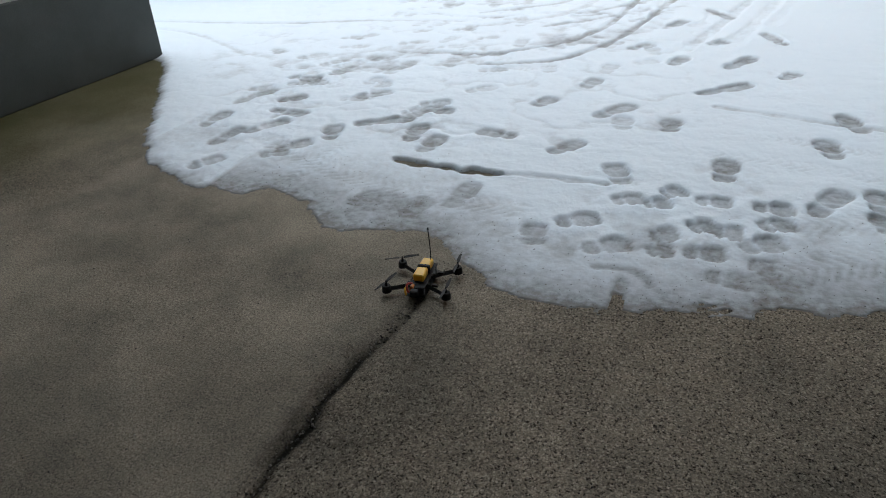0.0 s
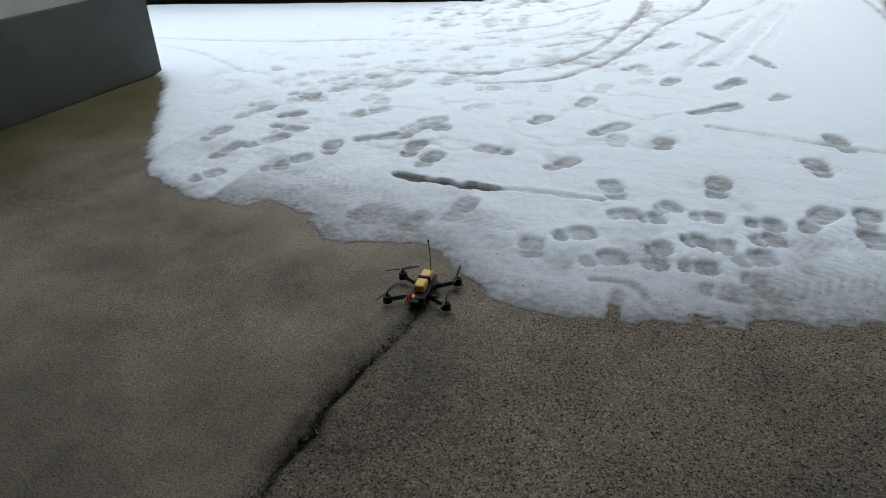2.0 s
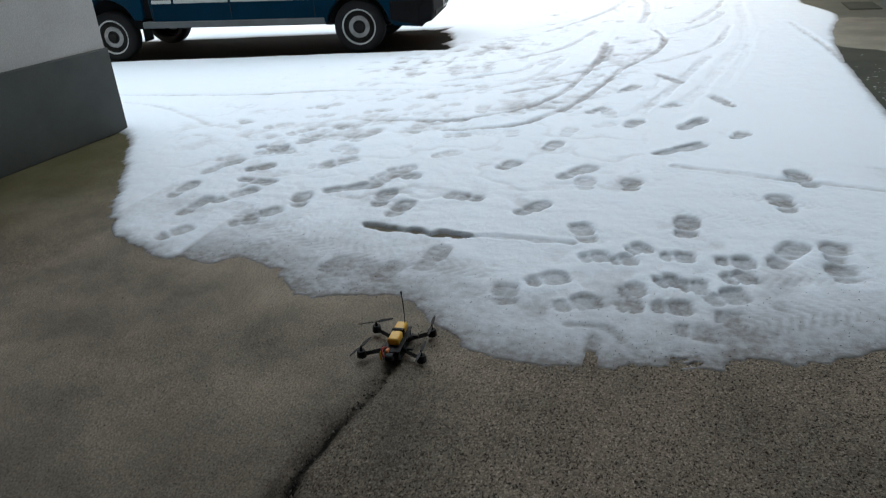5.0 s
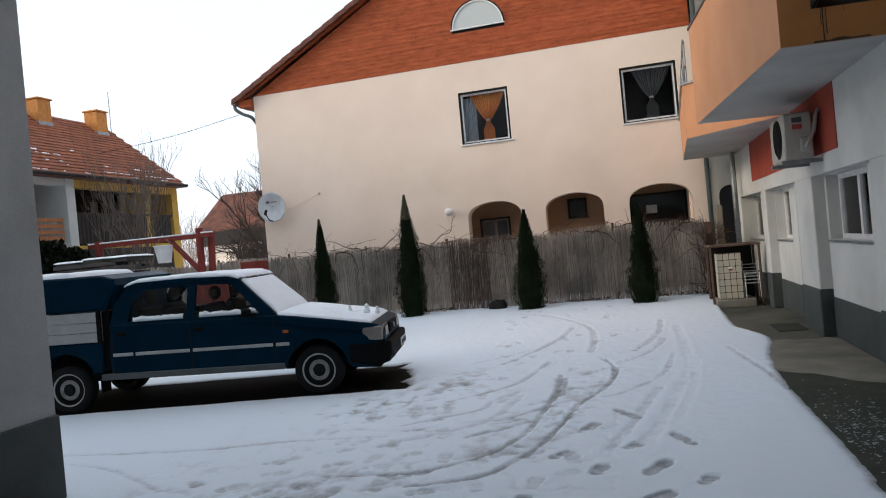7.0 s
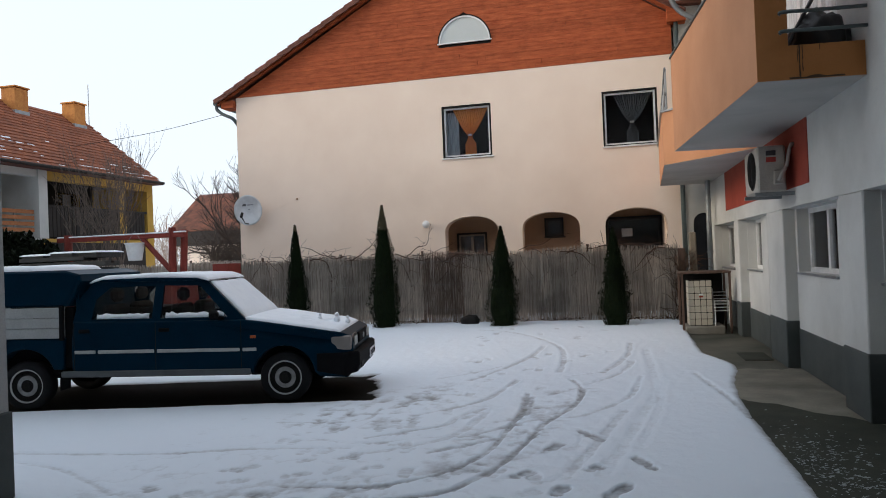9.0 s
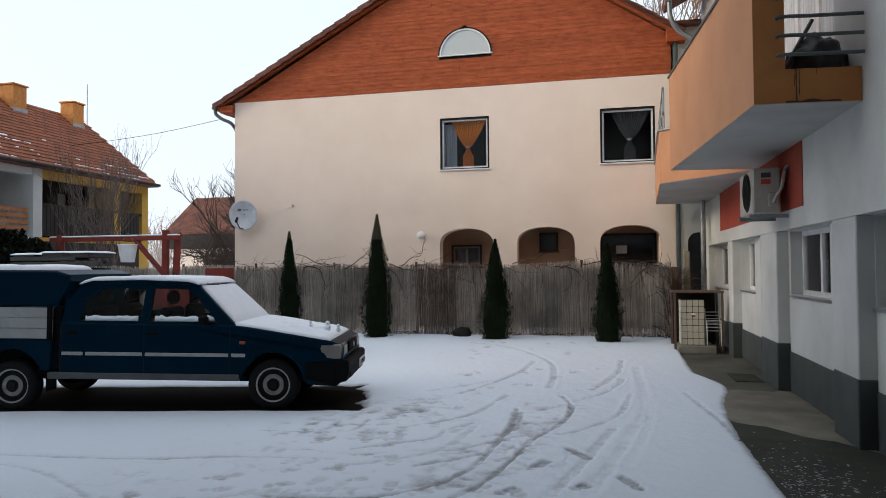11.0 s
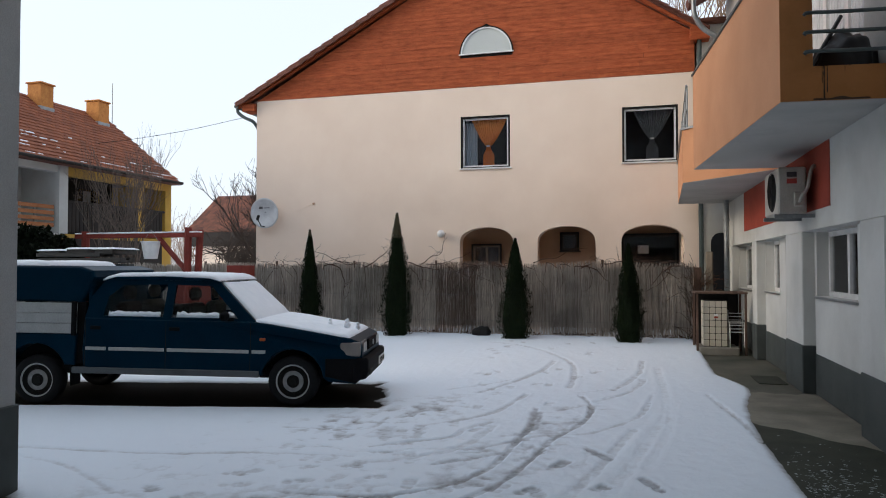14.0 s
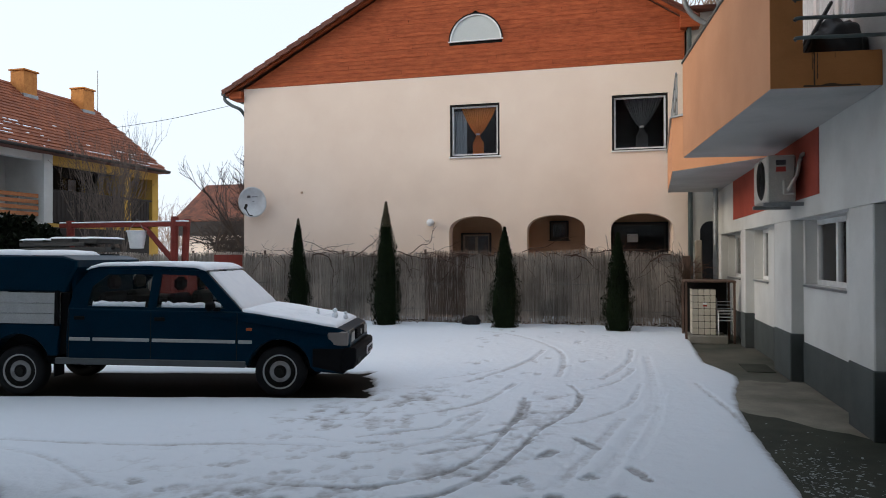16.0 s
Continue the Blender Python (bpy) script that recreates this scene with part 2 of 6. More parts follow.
pit.inputs["Scale"].default_value = 78
pit.inputs["Randomness"].default_value = 1.0
warp = n.new("ShaderNodeTexNoise")
warp.inputs["Scale"].default_value, warp.inputs["Detail"].default_value = 70, 3
l.new(tc.outputs["Object"], warp.inputs["Vector"])
bent = n.new("ShaderNodeVectorMath")
bent.operation = "MULTIPLY_ADD"
bent.inputs[1].default_value = (0.03, 0.03, 0.03)
l.new(warp.outputs["Color"], bent.inputs[0])
l.new(tc.outputs["Object"], bent.inputs[2])
l.new(bent.outputs[0], pit.inputs["Vector"])
pm = n.new("ShaderNodeMapRange")
pm.inputs["From Min"].default_value, pm.inputs["From Max"].default_value = 0.16, 0.36
pm.inputs["To Min"].default_value, pm.inputs["To Max"].default_value = 0.20, 1.10
l.new(pit.outputs["Distance"], pm.inputs["Value"])
pitted = n.new("ShaderNodeMixRGB")
pitted.blend_type, pitted.inputs["Fac"].default_value = "MULTIPLY", 1
l.new(stone.outputs[0], pitted.inputs["Color1"])
l.new(pm.outputs[0], pitted.inputs["Color2"])
patch = n.new("ShaderNodeTexNoise")
patch.inputs["Scale"].default_value, patch.inputs["Detail"].default_value = 1.3, 9
patch.inputs["Roughness"].default_value = 0.68
l.new(tc.outputs["Object"], patch.inputs["Vector"])
pr = n.new("ShaderNodeValToRGB")
pr.color_ramp.elements[0].position, pr.color_ramp.elements[0].color = 0.33, (0.60, 0.60, 0.57, 1)
pr.color_ramp.elements[1].position, pr.color_ramp.elements[1].color = 0.68, (1.42, 1.34, 1.23, 1)
l.new(patch.outputs["Fac"], pr.inputs[0])
mul = n.new("ShaderNodeMixRGB")
mul.blend_type, mul.inputs["Fac"].default_value = "MULTIPLY", 1
worn_at = n.new("ShaderNodeAttribute")
worn_at.attribute_name = "worn"          # older, smoother surface on one side of the seam
worn = n.new("ShaderNodeMixRGB")
worn.inputs["Color2"].default_value = (0.270, 0.247, 0.212, 1)
l.new(worn_at.outputs["Fac"], worn.inputs["Fac"])
l.new(pitted.outputs[0], worn.inputs["Color1"])
spk = n.new("ShaderNodeTexNoise")           # fine speckle of sand and tar
spk.inputs["Scale"].default_value, spk.inputs["Detail"].default_value, spk.inputs["Roughness"].default_value = 150, 4, 0.75
l.new(tc.outputs["Object"], spk.inputs["Vector"])
spr = n.new("ShaderNodeMapRange")
spr.inputs["From Min"].default_value, spr.inputs["From Max"].default_value = 0.34, 0.62
spr.inputs["To Min"].default_value, spr.inputs["To Max"].default_value = 0.46, 1.36
l.new(spk.outputs["Fac"], spr.inputs["Value"])
spm = n.new("ShaderNodeMixRGB")
spm.blend_type, spm.inputs["Fac"].default_value = "MULTIPLY", 1
l.new(worn.outputs[0], spm.inputs["Color1"])
l.new(spr.outputs[0], spm.inputs["Color2"])
l.new(spm.outputs[0], mul.inputs["Color1"])
l.new(pr.outputs[0], mul.inputs["Color2"])
seam_at = n.new("ShaderNodeAttribute")
seam_at.attribute_name = "dirt_shade"          # damp earth packed into the cracked seam and against the wall; shade painted under the car
dirt_shade = n.new("ShaderNodeMixRGB")
dirt_shade.inputs["Color2"].default_value = (0.011, 0.010, 0.008, 1)
l.new(seam_at.outputs["Fac"], dirt_shade.inputs["Fac"])
l.new(mul.outputs[0], dirt_shade.inputs["Color1"])
moss_at = n.new("ShaderNodeAttribute")
moss_at.attribute_name = "moss"
moss = n.new("ShaderNodeMixRGB")
moss.inputs["Color2"].default_value = (0.060, 0.060, 0.017, 1)
l.new(moss_at.outputs["Fac"], moss.inputs["Fac"])
l.new(dirt_shade.outputs[0], moss.inputs["Color1"])
l.new(moss.outputs[0], p.inputs["Base Color"])
p.inputs["Roughness"].default_value, p.inputs["Specular IOR Level"].default_value = 0.85, 0.06
fn = n.new("ShaderNodeTexNoise")
fn.inputs["Scale"].default_value, fn.inputs["Detail"].default_value = 60, 5
l.new(tc.outputs["Object"], fn.inputs["Vector"])
addh = n.new("ShaderNodeMath")
l.new(pm.outputs[0], addh.inputs[0])
l.new(fn.outputs["Fac"], addh.inputs[1])
bp = n.new("ShaderNodeBump")
bp.inputs["Distance"].default_value = 0.005
bs = n.new("ShaderNodeMapRange")
bs.inputs["To Min"].default_value, bs.inputs["To Max"].default_value = 0.75, 0.22
l.new(worn_at.outputs["Fac"], bs.inputs["Value"])
l.new(bs.outputs[0], bp.inputs["Strength"])
l.new(addh.outputs[0], bp.inputs["Height"])
l.new(bp.outputs[0], p.inputs["Normal"])

M_SNOW, n, l, p = node_mat("snow")
tc = n.new("ShaderNodeTexCoord")
att = n.new("ShaderNodeAttribute")
att.attribute_name = "depth"           # thickness of the snow left, in metres
gn = n.new("ShaderNodeTexNoise")
gn.inputs["Scale"].default_value, gn.inputs["Detail"].default_value, gn.inputs["Roughness"].default_value = 26, 8, 0.65
l.new(tc.outputs["Object"], gn.inputs["Vector"])
jit = n.new("ShaderNodeMath")
jit.operation = "MULTIPLY_ADD"
jit.inputs[1].default_value = 0.024
l.new(gn.outputs["Fac"], jit.inputs[0])
l.new(att.outputs["Fac"], jit.inputs[2])
thin = n.new("ShaderNodeValToRGB")
cr = thin.color_ramp
cr.elements[0].position, cr.elements[0].color = 0.0, (0.185, 0.175, 0.160, 1)
cr.elements[1].position, cr.elements[1].color = 1.0, (0.79, 0.86, 0.935, 1)
for pos, c in ((0.12, (0.235, 0.235, 0.232)), (0.26, (0.37, 0.392, 0.42)), (0.58, (0.59, 0.632, 0.68))):
    el = cr.elements.new(pos)
    el.color = (*c, 1)
mr = n.new("ShaderNodeMapRange")
mr.inputs["From Min"].default_value, mr.inputs["From Max"].default_value = 0.010, 0.046
l.new(jit.outputs[0], mr.inputs["Value"])
l.new(mr.outputs[0], thin.inputs[0])
l.new(thin.outputs[0], p.inputs["Base Color"])
p.inputs["Roughness"].default_value = 0.75
bp = n.new("ShaderNodeBump")
bp.inputs["Strength"].default_value, bp.inputs["Distance"].default_value = 0.5, 0.010
g2 = n.new("ShaderNodeTexNoise")
g2.inputs["Scale"].default_value, g2.inputs["Detail"].default_value = 7, 8
l.new(tc.outputs["Object"], g2.inputs["Vector"])
sm = n.new("ShaderNodeMath")
sm.operation = "MULTIPLY_ADD"
sm.inputs[1].default_value = 3.0
l.new(g2.outputs["Fac"], sm.inputs[0])
l.new(gn.outputs["Fac"], sm.inputs[2])
l.new(sm.outputs[0], bp.inputs["Height"])
l.new(bp.outputs[0], p.inputs["Normal"])

CAR_AT = pose(-2.414, 9.07, 0, 0, 0, 11.83)      # at the foot of the front wheel, nose to +x
SEAM = curve([(.49, 3.6), (.475, 3.22), (.457, 3.03), (.437, 2.93), (.418, 2.80), (.416, 2.69), (.424, 2.60), (.428, 2.47), (.426, 2.32), (.43, 1.6), (.42, .6), (.42, -2.0)])
gx = graded([(-400, -40, 60), (-40, -6, 4), (-6, -2.5, 0.25), (-2.5, 0.15, 0.06), (0.15, 0.65, 0.012), (0.65, 3.6, 0.06), (3.6, 12, 1.2), (12, 400, 60)])
gy = graded([(-400, -30, 60), (-30, -2, 4), (-2, 1.5, 0.25), (1.5, 4.2, 0.03), (4.2, 12, 0.2), (12, 40, 3), (40, 400, 60)])
X, Y = np.meshgrid(gx, gy)
d, side, along = near_line(X, Y, SEAM)
d = d + 9 * smooth_step(3.22, 3.36, Y)          # the seam dies out before the snow
wob = wave_noise(X, Y, 7, 3) * 0.035 + wave_noise(X, Y, 26, 4) * 0.03
ridge = np.exp(-((side + wob + .045) / .012) ** 2) * (d < .2) * smooth_step(2.9, 2.7, Y)
gz = 0.006 * wave_noise(X, Y, 1.3, 5) * (abs(X) < 6) + 0.007 * ridge
gz += -0.011 * np.exp(-((side + wob) / 0.018) ** 2) * (d < 0.2) + 0.004 * smooth_step(-0.05, 0.05, side + wob) * np.exp(-np.clip(side, 0, None) / 0.35) * (d < 2.5)
gz += -0.010 * np.exp(-((side + wob + 0.035) / 0.03) ** 2) * (d < 0.2) * (wave_noise(X, Y, 4, 9) > -0.05)
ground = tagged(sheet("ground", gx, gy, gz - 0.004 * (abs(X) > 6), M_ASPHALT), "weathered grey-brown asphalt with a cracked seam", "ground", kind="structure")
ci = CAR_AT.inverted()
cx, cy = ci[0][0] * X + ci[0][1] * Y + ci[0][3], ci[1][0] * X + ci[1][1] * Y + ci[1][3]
under = (smooth_step(-4.4, -4.2, cx) * smooth_step(1.35, 1.1, cx) * smooth_step(-0.3, -0.1, cy) * smooth_step(2.1, 1.9, cy))     # the car's shade put into the ground colour
dd = near_line(X, Y, curve([(-.12, 4.31), (.07, 4.28), (.41, 4.27)]))[0]
drain = smooth_step(.12, .05, dd)
EDGE_X = [-60, -4, -2.96, -2.64, -2.18, -1.73, -1.55, -1.42, -1.15, -0.85, -0.48, -0.34, -0.17, 0.07, 0.24, 0.37, 0.43, 0.67, 0.86, 0.96, 1.12, 1.31, 1.48, 1.64, 1.91, 2.6, 3.4]
EDGE_Y = [5.85, 5.8, 5.68, 5.43, 4.86, 4.29, 4.06, 3.91, 3.83, 3.73, 3.63, 3.61, 3.55, 3.54, 3.56, 3.54, 3.50, 3.33, 3.28, 3.26, 3.27, 3.31, 3.35, 3.44, 3.54, 3.85, 4.25]
melt = np.interp(X, EDGE_X, EDGE_Y) - Y + 0.5 * wave_noise(X, Y, 2.1, 46)
silt = smooth_step(.75, .05, melt) * (X > -1.5) * smooth_step(1.1, .3, X)       # pale silt left where the snow has drawn back
# this mask also darkens the floor towards low y on the left, broken by noise
for key, val in (("worn", 0.62 * silt + 0.74 * (1 - 0.62 * silt) * smooth_step(0.0, 0.08, -side - wob) * (X < 0.6) * smooth_step(-0.35, 0.25, wave_noise(X, Y, 0.8, 44))), ("dirt_shade", np.clip((0.62 * np.exp(-((side + wob) / 0.016) ** 2) * smooth_step(3.2, 2.7, Y) + 0.22 * np.exp(-((side + wob) / 0.012) ** 2)) * (d < 0.3) + 0.50 * np.exp(-((side + wob + 0.02) / 0.055) ** 2) * (d < 0.3) * smooth_step(-0.25, 0.2, wave_noise(X, Y, 3.5, 9))
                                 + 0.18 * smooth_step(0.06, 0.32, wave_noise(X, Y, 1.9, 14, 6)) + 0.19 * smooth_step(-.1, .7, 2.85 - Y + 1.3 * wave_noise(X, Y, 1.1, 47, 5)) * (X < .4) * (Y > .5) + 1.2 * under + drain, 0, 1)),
                 ("moss", (0.72 + 0.5 * wave_noise(X, Y, 2.6, 17)) * smooth_step(-0.9, -2.4, X + 0.5 * wave_noise(X, Y, 1.5, 15) - (Y - 5.0) * 0.35) * (Y < 6.5) * (Y > 3.3) * (X > -4))):
    at_ = ground.data.attributes.new(key, "FLOAT", "POINT")
    at_.data.foreach_set("value", val.ravel().astype(np.float32))

# Snow edge towards the passage, x -> y, and towards the walkway, y -> x
SIDE_Y = [3.0, 4.2, 5.0, 5.98, 6.6, 7.4, 8.6, 9.7, 10.4, 11.3, 11.75, 12.2, 12.9, 14.0, 16.2, 17.1, 60]
SIDE_X = [3.4, 3.2, 2.85, 2.60, 2.63, 2.62, 2.63, 2.68, 2.73, 2.93, 2.95, 2.88, 2.68, 2.69, 2.72, 2.76, 2.76]

# Footprints: x, y, heading in degrees, length
PRINTS_LEFT = [(-1.46, 4.57, 91, .28), (-1.21, 4.36, 86, .28), (-1.48, 5.0, 76, .36), (-1.07, 4.54, 62, .31), (-1.08, 4.78, -10, .3), (-1.21, 5.02, 41, .2),
               (-1.07, 4.01, 58, .2), (-.8, 4.22, 39, .16), (-.75, 4.33, 43, .22), (-.65, 4.55, 111, .24), (-.44, 4.78, 31, .36), (-.2, 4.67, 96, .26),
               (-.05, 4.54, 87, .24), (-.09, 3.88, 72, .17), (.17, 3.87, 78, .19), (.32, 4.03, 85, .26), (-1.37, 5.42, 4, .25), (-1.21, 5.59, 87, .16),
               (-1.99, 6.01, -30, .16), (-.73, 5.21, 33, .24), (-.21, 5.02, 2, .2), (.24, 4.76, 172, .24)]
PRINTS_AWAY = [(.69, 6.65, 49, .24), (.87, 7.43, 68, .22), (.98, 6.32, 75, .24), (.53, 5.73, 76, .22), (.34, 5.32, 71, .2), (.76, 5.25, 58, .32),
               (1.08, 5.11, 93, .22), (.63, 4.67, 60, .24), (.93, 4.42, 111, .24), (1.38, 4.59, 89, .26), (1.31, 5.78, 44, .4), (1.37, 6.36, 62, .36),
               (1.66, 6.12, 61, .2), (1.57, 7.0, 113, .38), (1.2, 6.84, 51, .2), (1.14, 7.8, -58, .42), (1.94, 5.34, 109, .28), (1.82, 4.96, 102, .26)]
PRINTS_NEAR = [(1.79, 4.37, 63, .30), (1.98, 4.43, 85, .22), (1.98, 4.24, 95, .18), (1.02, 4.17, 27, .15), (1.14, 4.17, 20, .13), (1.19, 4.29, 45, .12), (1.36, 4.25, 9, .16), (1.59, 4.25, 2, .17),
               (.86, 3.93, 30, .19), (1.01, 3.77, 32, .20), (1.2, 3.92, 28, .12), (1.33, 4.02, 29, .11), (1.43, 4.0, 5, .11), (1.55, 3.94, 33, .18),
               (1.36, 3.82, 6, .17), (.72, 3.78, 102, .17), (1.60, 4.11, 25, .15), (1.55, 3.79, -7, .10), (1.45, 3.67, -6, .17), (1.41, 3.49, 69, .10), (1.2, 3.80, 18, .10)]
# Wheel tracks: line, width, depth left
TRACKS = [(curve([(.82, 10.5), (.96, 10.0), (.98, 9.4), (.88, 8.8), (.70, 8.2), (.61, 7.55), (.50, 6.95), (.36, 6.49), (.14, 6.15), (-.3, 5.98)]), .038, .72),
          (curve([(.38, 9.6), (.43, 8.8), (.40, 8.2), (.37, 7.6), (.31, 7.15), (.12, 6.7), (-.25, 6.3), (-.9, 6.2)]), .036, .62),
          (curve([(-.86, 7.54), (-.54, 7.81), (-.23, 8.08), (-.17, 8.44), (.01, 8.79)]), .04, .42),
          (curve([(-.64, 8.47), (-.29, 8.88), (-.03, 9.38), (.15, 10.47)]), .045, .42)]
TRACKS += [(curve([(0, 7.64), (.29, 7.96), (.52, 8.27), (.75, 8.44), (1.02, 8.54), (1.39, 9.15), (1.56, 9.7), (1.68, 10.75)]), .04, .36),
           (curve([(.76, 10.74), (1.22, 11.11)]), .04, .4), (curve([(1.0, 10.14), (1.39, 10.9), (1.61, 11.9)]), .045, .42),
           (curve([(1.2, 11.0), (1.53, 12.48), (1.62, 14.0)]), .055, .42),
           (curve([(.63, 11.09), (.61, 12.25), (.46, 13.5), (.06, 14.5), (-.61, 15.4), (-1.35, 15.8)]), .06, .4),
           (curve([(-.48, 10.43), (-.2, 11.28), (.07, 12.45), (.17, 13.63)]), .05, .42), (curve([(-.9, 10.57), (-.52, 11.06), (-.24, 11.56)]), .045, .35)]
TRACKS += [(curve([(1.0, 6.63), (1.14, 7.23), (1.33, 8.23), (1.45, 8.79)]), .06, .28), (curve([(1.26, 6.69), (1.44, 7.59), (1.63, 8.7), (1.82, 10.05), (1.84, 13.26)]), .07, .2),
           (curve([(1.54, 7.43), (1.76, 8.73), (1.94, 10.48)]), .05, .16), (curve([(-2.0, 8.05), (-1.48, 8.1), (-1.12, 8.2), (-1.12, 8.75)]), .04, .35),
           (curve([(-.16, 7.13), (.01, 7.32)]), .05, .5), (curve([(.07, 7.34), (.32, 7.62)]), .045, .4),
           (curve([(2.34, 11.03), (2.52, 9.52), (2.58, 8.6)]), .04, .45), (curve([(.46, 8.6), (.41, 9.4)]), .09, .6)]
TRACKS += [(curve([(-3.95, 6.73), (-2.55, 6.86), (-1.81, 7.09), (-.9, 7.2)]), .045, .4), (curve([(-3.73, 6.5), (-3.04, 6.34), (-2.19, 5.86)]), .04, .3),
           (curve([(1.29, 5.44), (1.72, 5.34), (2.16, 5.25), (2.8, 5.1)]), .03, .35), (curve([(.41, 4.27), (.64, 4.29), (.91, 4.29)]), .025, .4),
           (curve([(-1.6, 7.6), (-.9, 7.35), (-.3, 7.6), (.3, 7.7)]), .035, .25), (curve([(-.9, 6.9), (-.12, 7.59), (.08, 8.64)]), .05, .3)]
TREADS = [(curve([(1.42, 5.04), (1.73, 5.01), (1.94, 4.94), (2.2, 4.87), (2.9, 4.7)]), .05), (curve([(1.6, 3.75), (1.95, 3.95), (2.5, 4.2)]), .09),
          (curve([(-.55, 3.95), (-.5, 4.3), (-.42, 4.5)]), .05)]

sx = graded([(-60, -20, 4), (-20, -9, 0.5), (-9, -4.5, 0.1), (-4.5, -1.8, 0.04), (-1.8, 2.0, 0.0125), (2.0, 3.4, 0.028)])
sy = graded([(3.2, 6.0, 0.0125), (6.0, 8.5, 0.022), (8.5, 11, 0.045), (11, 18.2, 0.08), (18.2, 60, 3)])
X, Y = np.meshgrid(sx, sy)
ragged = 0.09 * wave_noise(X, Y, 2.2, 11, 5) + 0.06 * wave_noise(X, Y, 9, 12, 3) + 0.05 * wave_noise(X, Y, 27, 13, 3)
inside = np.minimum(Y - np.interp(X, EDGE_X, EDGE_Y), (np.interp(Y, SIDE_Y, SIDE_X) - X) * 1.3) + ragged * np.where(X > 2.3, 0.6, 1.0)
edge_soft = np.where((X < 2.4) & (X > -0.9) & (Y < 5.6), 0.80, 0.12)
depth = 0.040 * (0.30 * np.clip((inside + 0.03) / 0.26, 0, 1) + 0.70 * smooth_step(0.0, 1.0, inside / edge_soft))
depth += (0.014 * wave_noise(X, Y, 1.1, 21) + 0.010 * wave_noise(X, Y, 6, 22)) * smooth_step(0, 0.3, inside)
# trampled, slushy strip along the edge
slush = smooth_step(1.15, 0.25, inside) * (Y < 5.5) * (X > -1.6) * smooth_step(2.6, 1.8, X)
depth -= slush * (0.003 + 0.022 * np.clip(wave_noise(X, Y, 2.6, 23) + 0.15, 0, 1))
mess = smooth_step(.55, .1, abs(near_line(X, Y, [(-.9, 6.0), (.3, 7.0), (.5, 8.4), (.8, 9.6)])[1])) * (Y > 5.6) * (Y < 10)
depth -= mess * (0.058 * np.clip(wave_noise(X, Y, 3.4, 25) + .04, 0, 1) + 0.065 * np.clip(wave_noise(X, Y, 9, 26, 3), 0, 1))
for mx_, my_, mr_ in ((-1.15, 8.9, .75), (-.55, 9.6, .6), (-1.4, 8.1, .6)):       # churned snow in front of the car
    depth -= np.exp(-((X - mx_) ** 2 + (Y - my_) ** 2) / mr_ ** 2) * (0.07 * np.clip(wave_noise(X, Y, 4.5, 27), 0, 1) + 0.06 * np.clip(wave_noise(X, Y, 10, 28, 3), 0, 1))
scuff = smooth_step(0.10, -0.02, abs(wave_noise(X, Y, 3.3, 31, 3))) * ((X > -2.6) & (X < 1.1) & (Y > 4.6) & (Y < 8.2))
depth -= scuff * 0.011 * smooth_step(0.3, 0.8, inside)
rng = random.Random(7)
PRINTS_MORE = []
for k in range(64):                     # older, half-blown-in steps between the yard and the passage
    px, py = rng.uniform(-1.7, 0.9), rng.uniform(4.9, 8.6)
    PRINTS_MORE.append((px, py, rng.uniform(20, 110), rng.uniform(.18, .26)))
for k in range(40):                     # steps near the parked car and by the fence
    px, py = rng.uniform(-1.2, 2.2), rng.uniform(8.5, 16.5)
    PRINTS_MORE.append((px, py, rng.uniform(60, 120), rng.uniform(.22, .28)))
lift = np.zeros_like(depth)
for group, left in ((PRINTS_LEFT, .36), (PRINTS_AWAY, .28), (PRINTS_NEAR, .32), (PRINTS_MORE, .60)):
    for px, py, ang, ln in group:
        near = np.where((abs(X - px) < .4) & (abs(Y - py) < .4))
        if not len(near[0]):
            continue
        ax, ay = X[near] - px, Y[near] - py
        c, s = math.cos(radians(ang)), math.sin(radians(ang))
        u, v = (ax * c + ay * s) / (ln / 2), (-ax * s + ay * c)
        half = 0.058 + 0.008 * u - 0.020 * np.exp(-((u + 0.28) / 0.16) ** 2)     # sole with a waist
        r = (abs(np.clip(u, -9, 9)) ** 3.2 + abs(v / half) ** 3.2) ** (1 / 3.2)
        r = r + 0.22 * wave_noise(X[near], Y[near], 12, 41, 2)
        arch_ = 0.55 * np.exp(-((u + 0.28) / 0.13) ** 2) * (ln < .33)       # snow left standing under the arch of the boot
        sole = smooth_step(1.02, 0.90, r) * (1 - arch_)
        tread = 0.0016 * np.sin(u * 17 + np.cos(v * 60)) * sole
        keep_d = left + 0.45 * wave_noise(X[near], Y[near], 9, 43, 2)
        depth[near] = depth[near] * (1 - sole * (1 - keep_d)) + tread
        lift[near] += 0.0025 * np.exp(-((r - 1.45) / 0.3) ** 2)
for pts, w, left in TRACKS:
    d, side, along = near_line(X, Y, pts)
    m = smooth_step(w, w * 0.45, d + 0.05 * wave_noise(X, Y, 7, 51, 3)) * (0.80 + 0.7 * wave_noise(X, Y, 2.6, 52) + 0.9 * wave_noise(X, Y, 16, 53, 2))
    depth *= 1 - np.clip(m * left * 1.35, 0, .78)
    depth += 0.0016 * np.sin(along * 2 * math.pi / 0.05) * m
    lift += 0.004 * np.exp(-((d - w * 1.5) / (w * 0.5)) ** 2)
for pts, w in TREADS:
    d, side, along = near_line(X, Y, pts)
    m = smooth_step(w * 1.1, w * 0.8, d)
    depth -= m * (0.002 + 0.004 * np.sin((along + abs(side) * 0.8) * 2 * math.pi / 0.045))
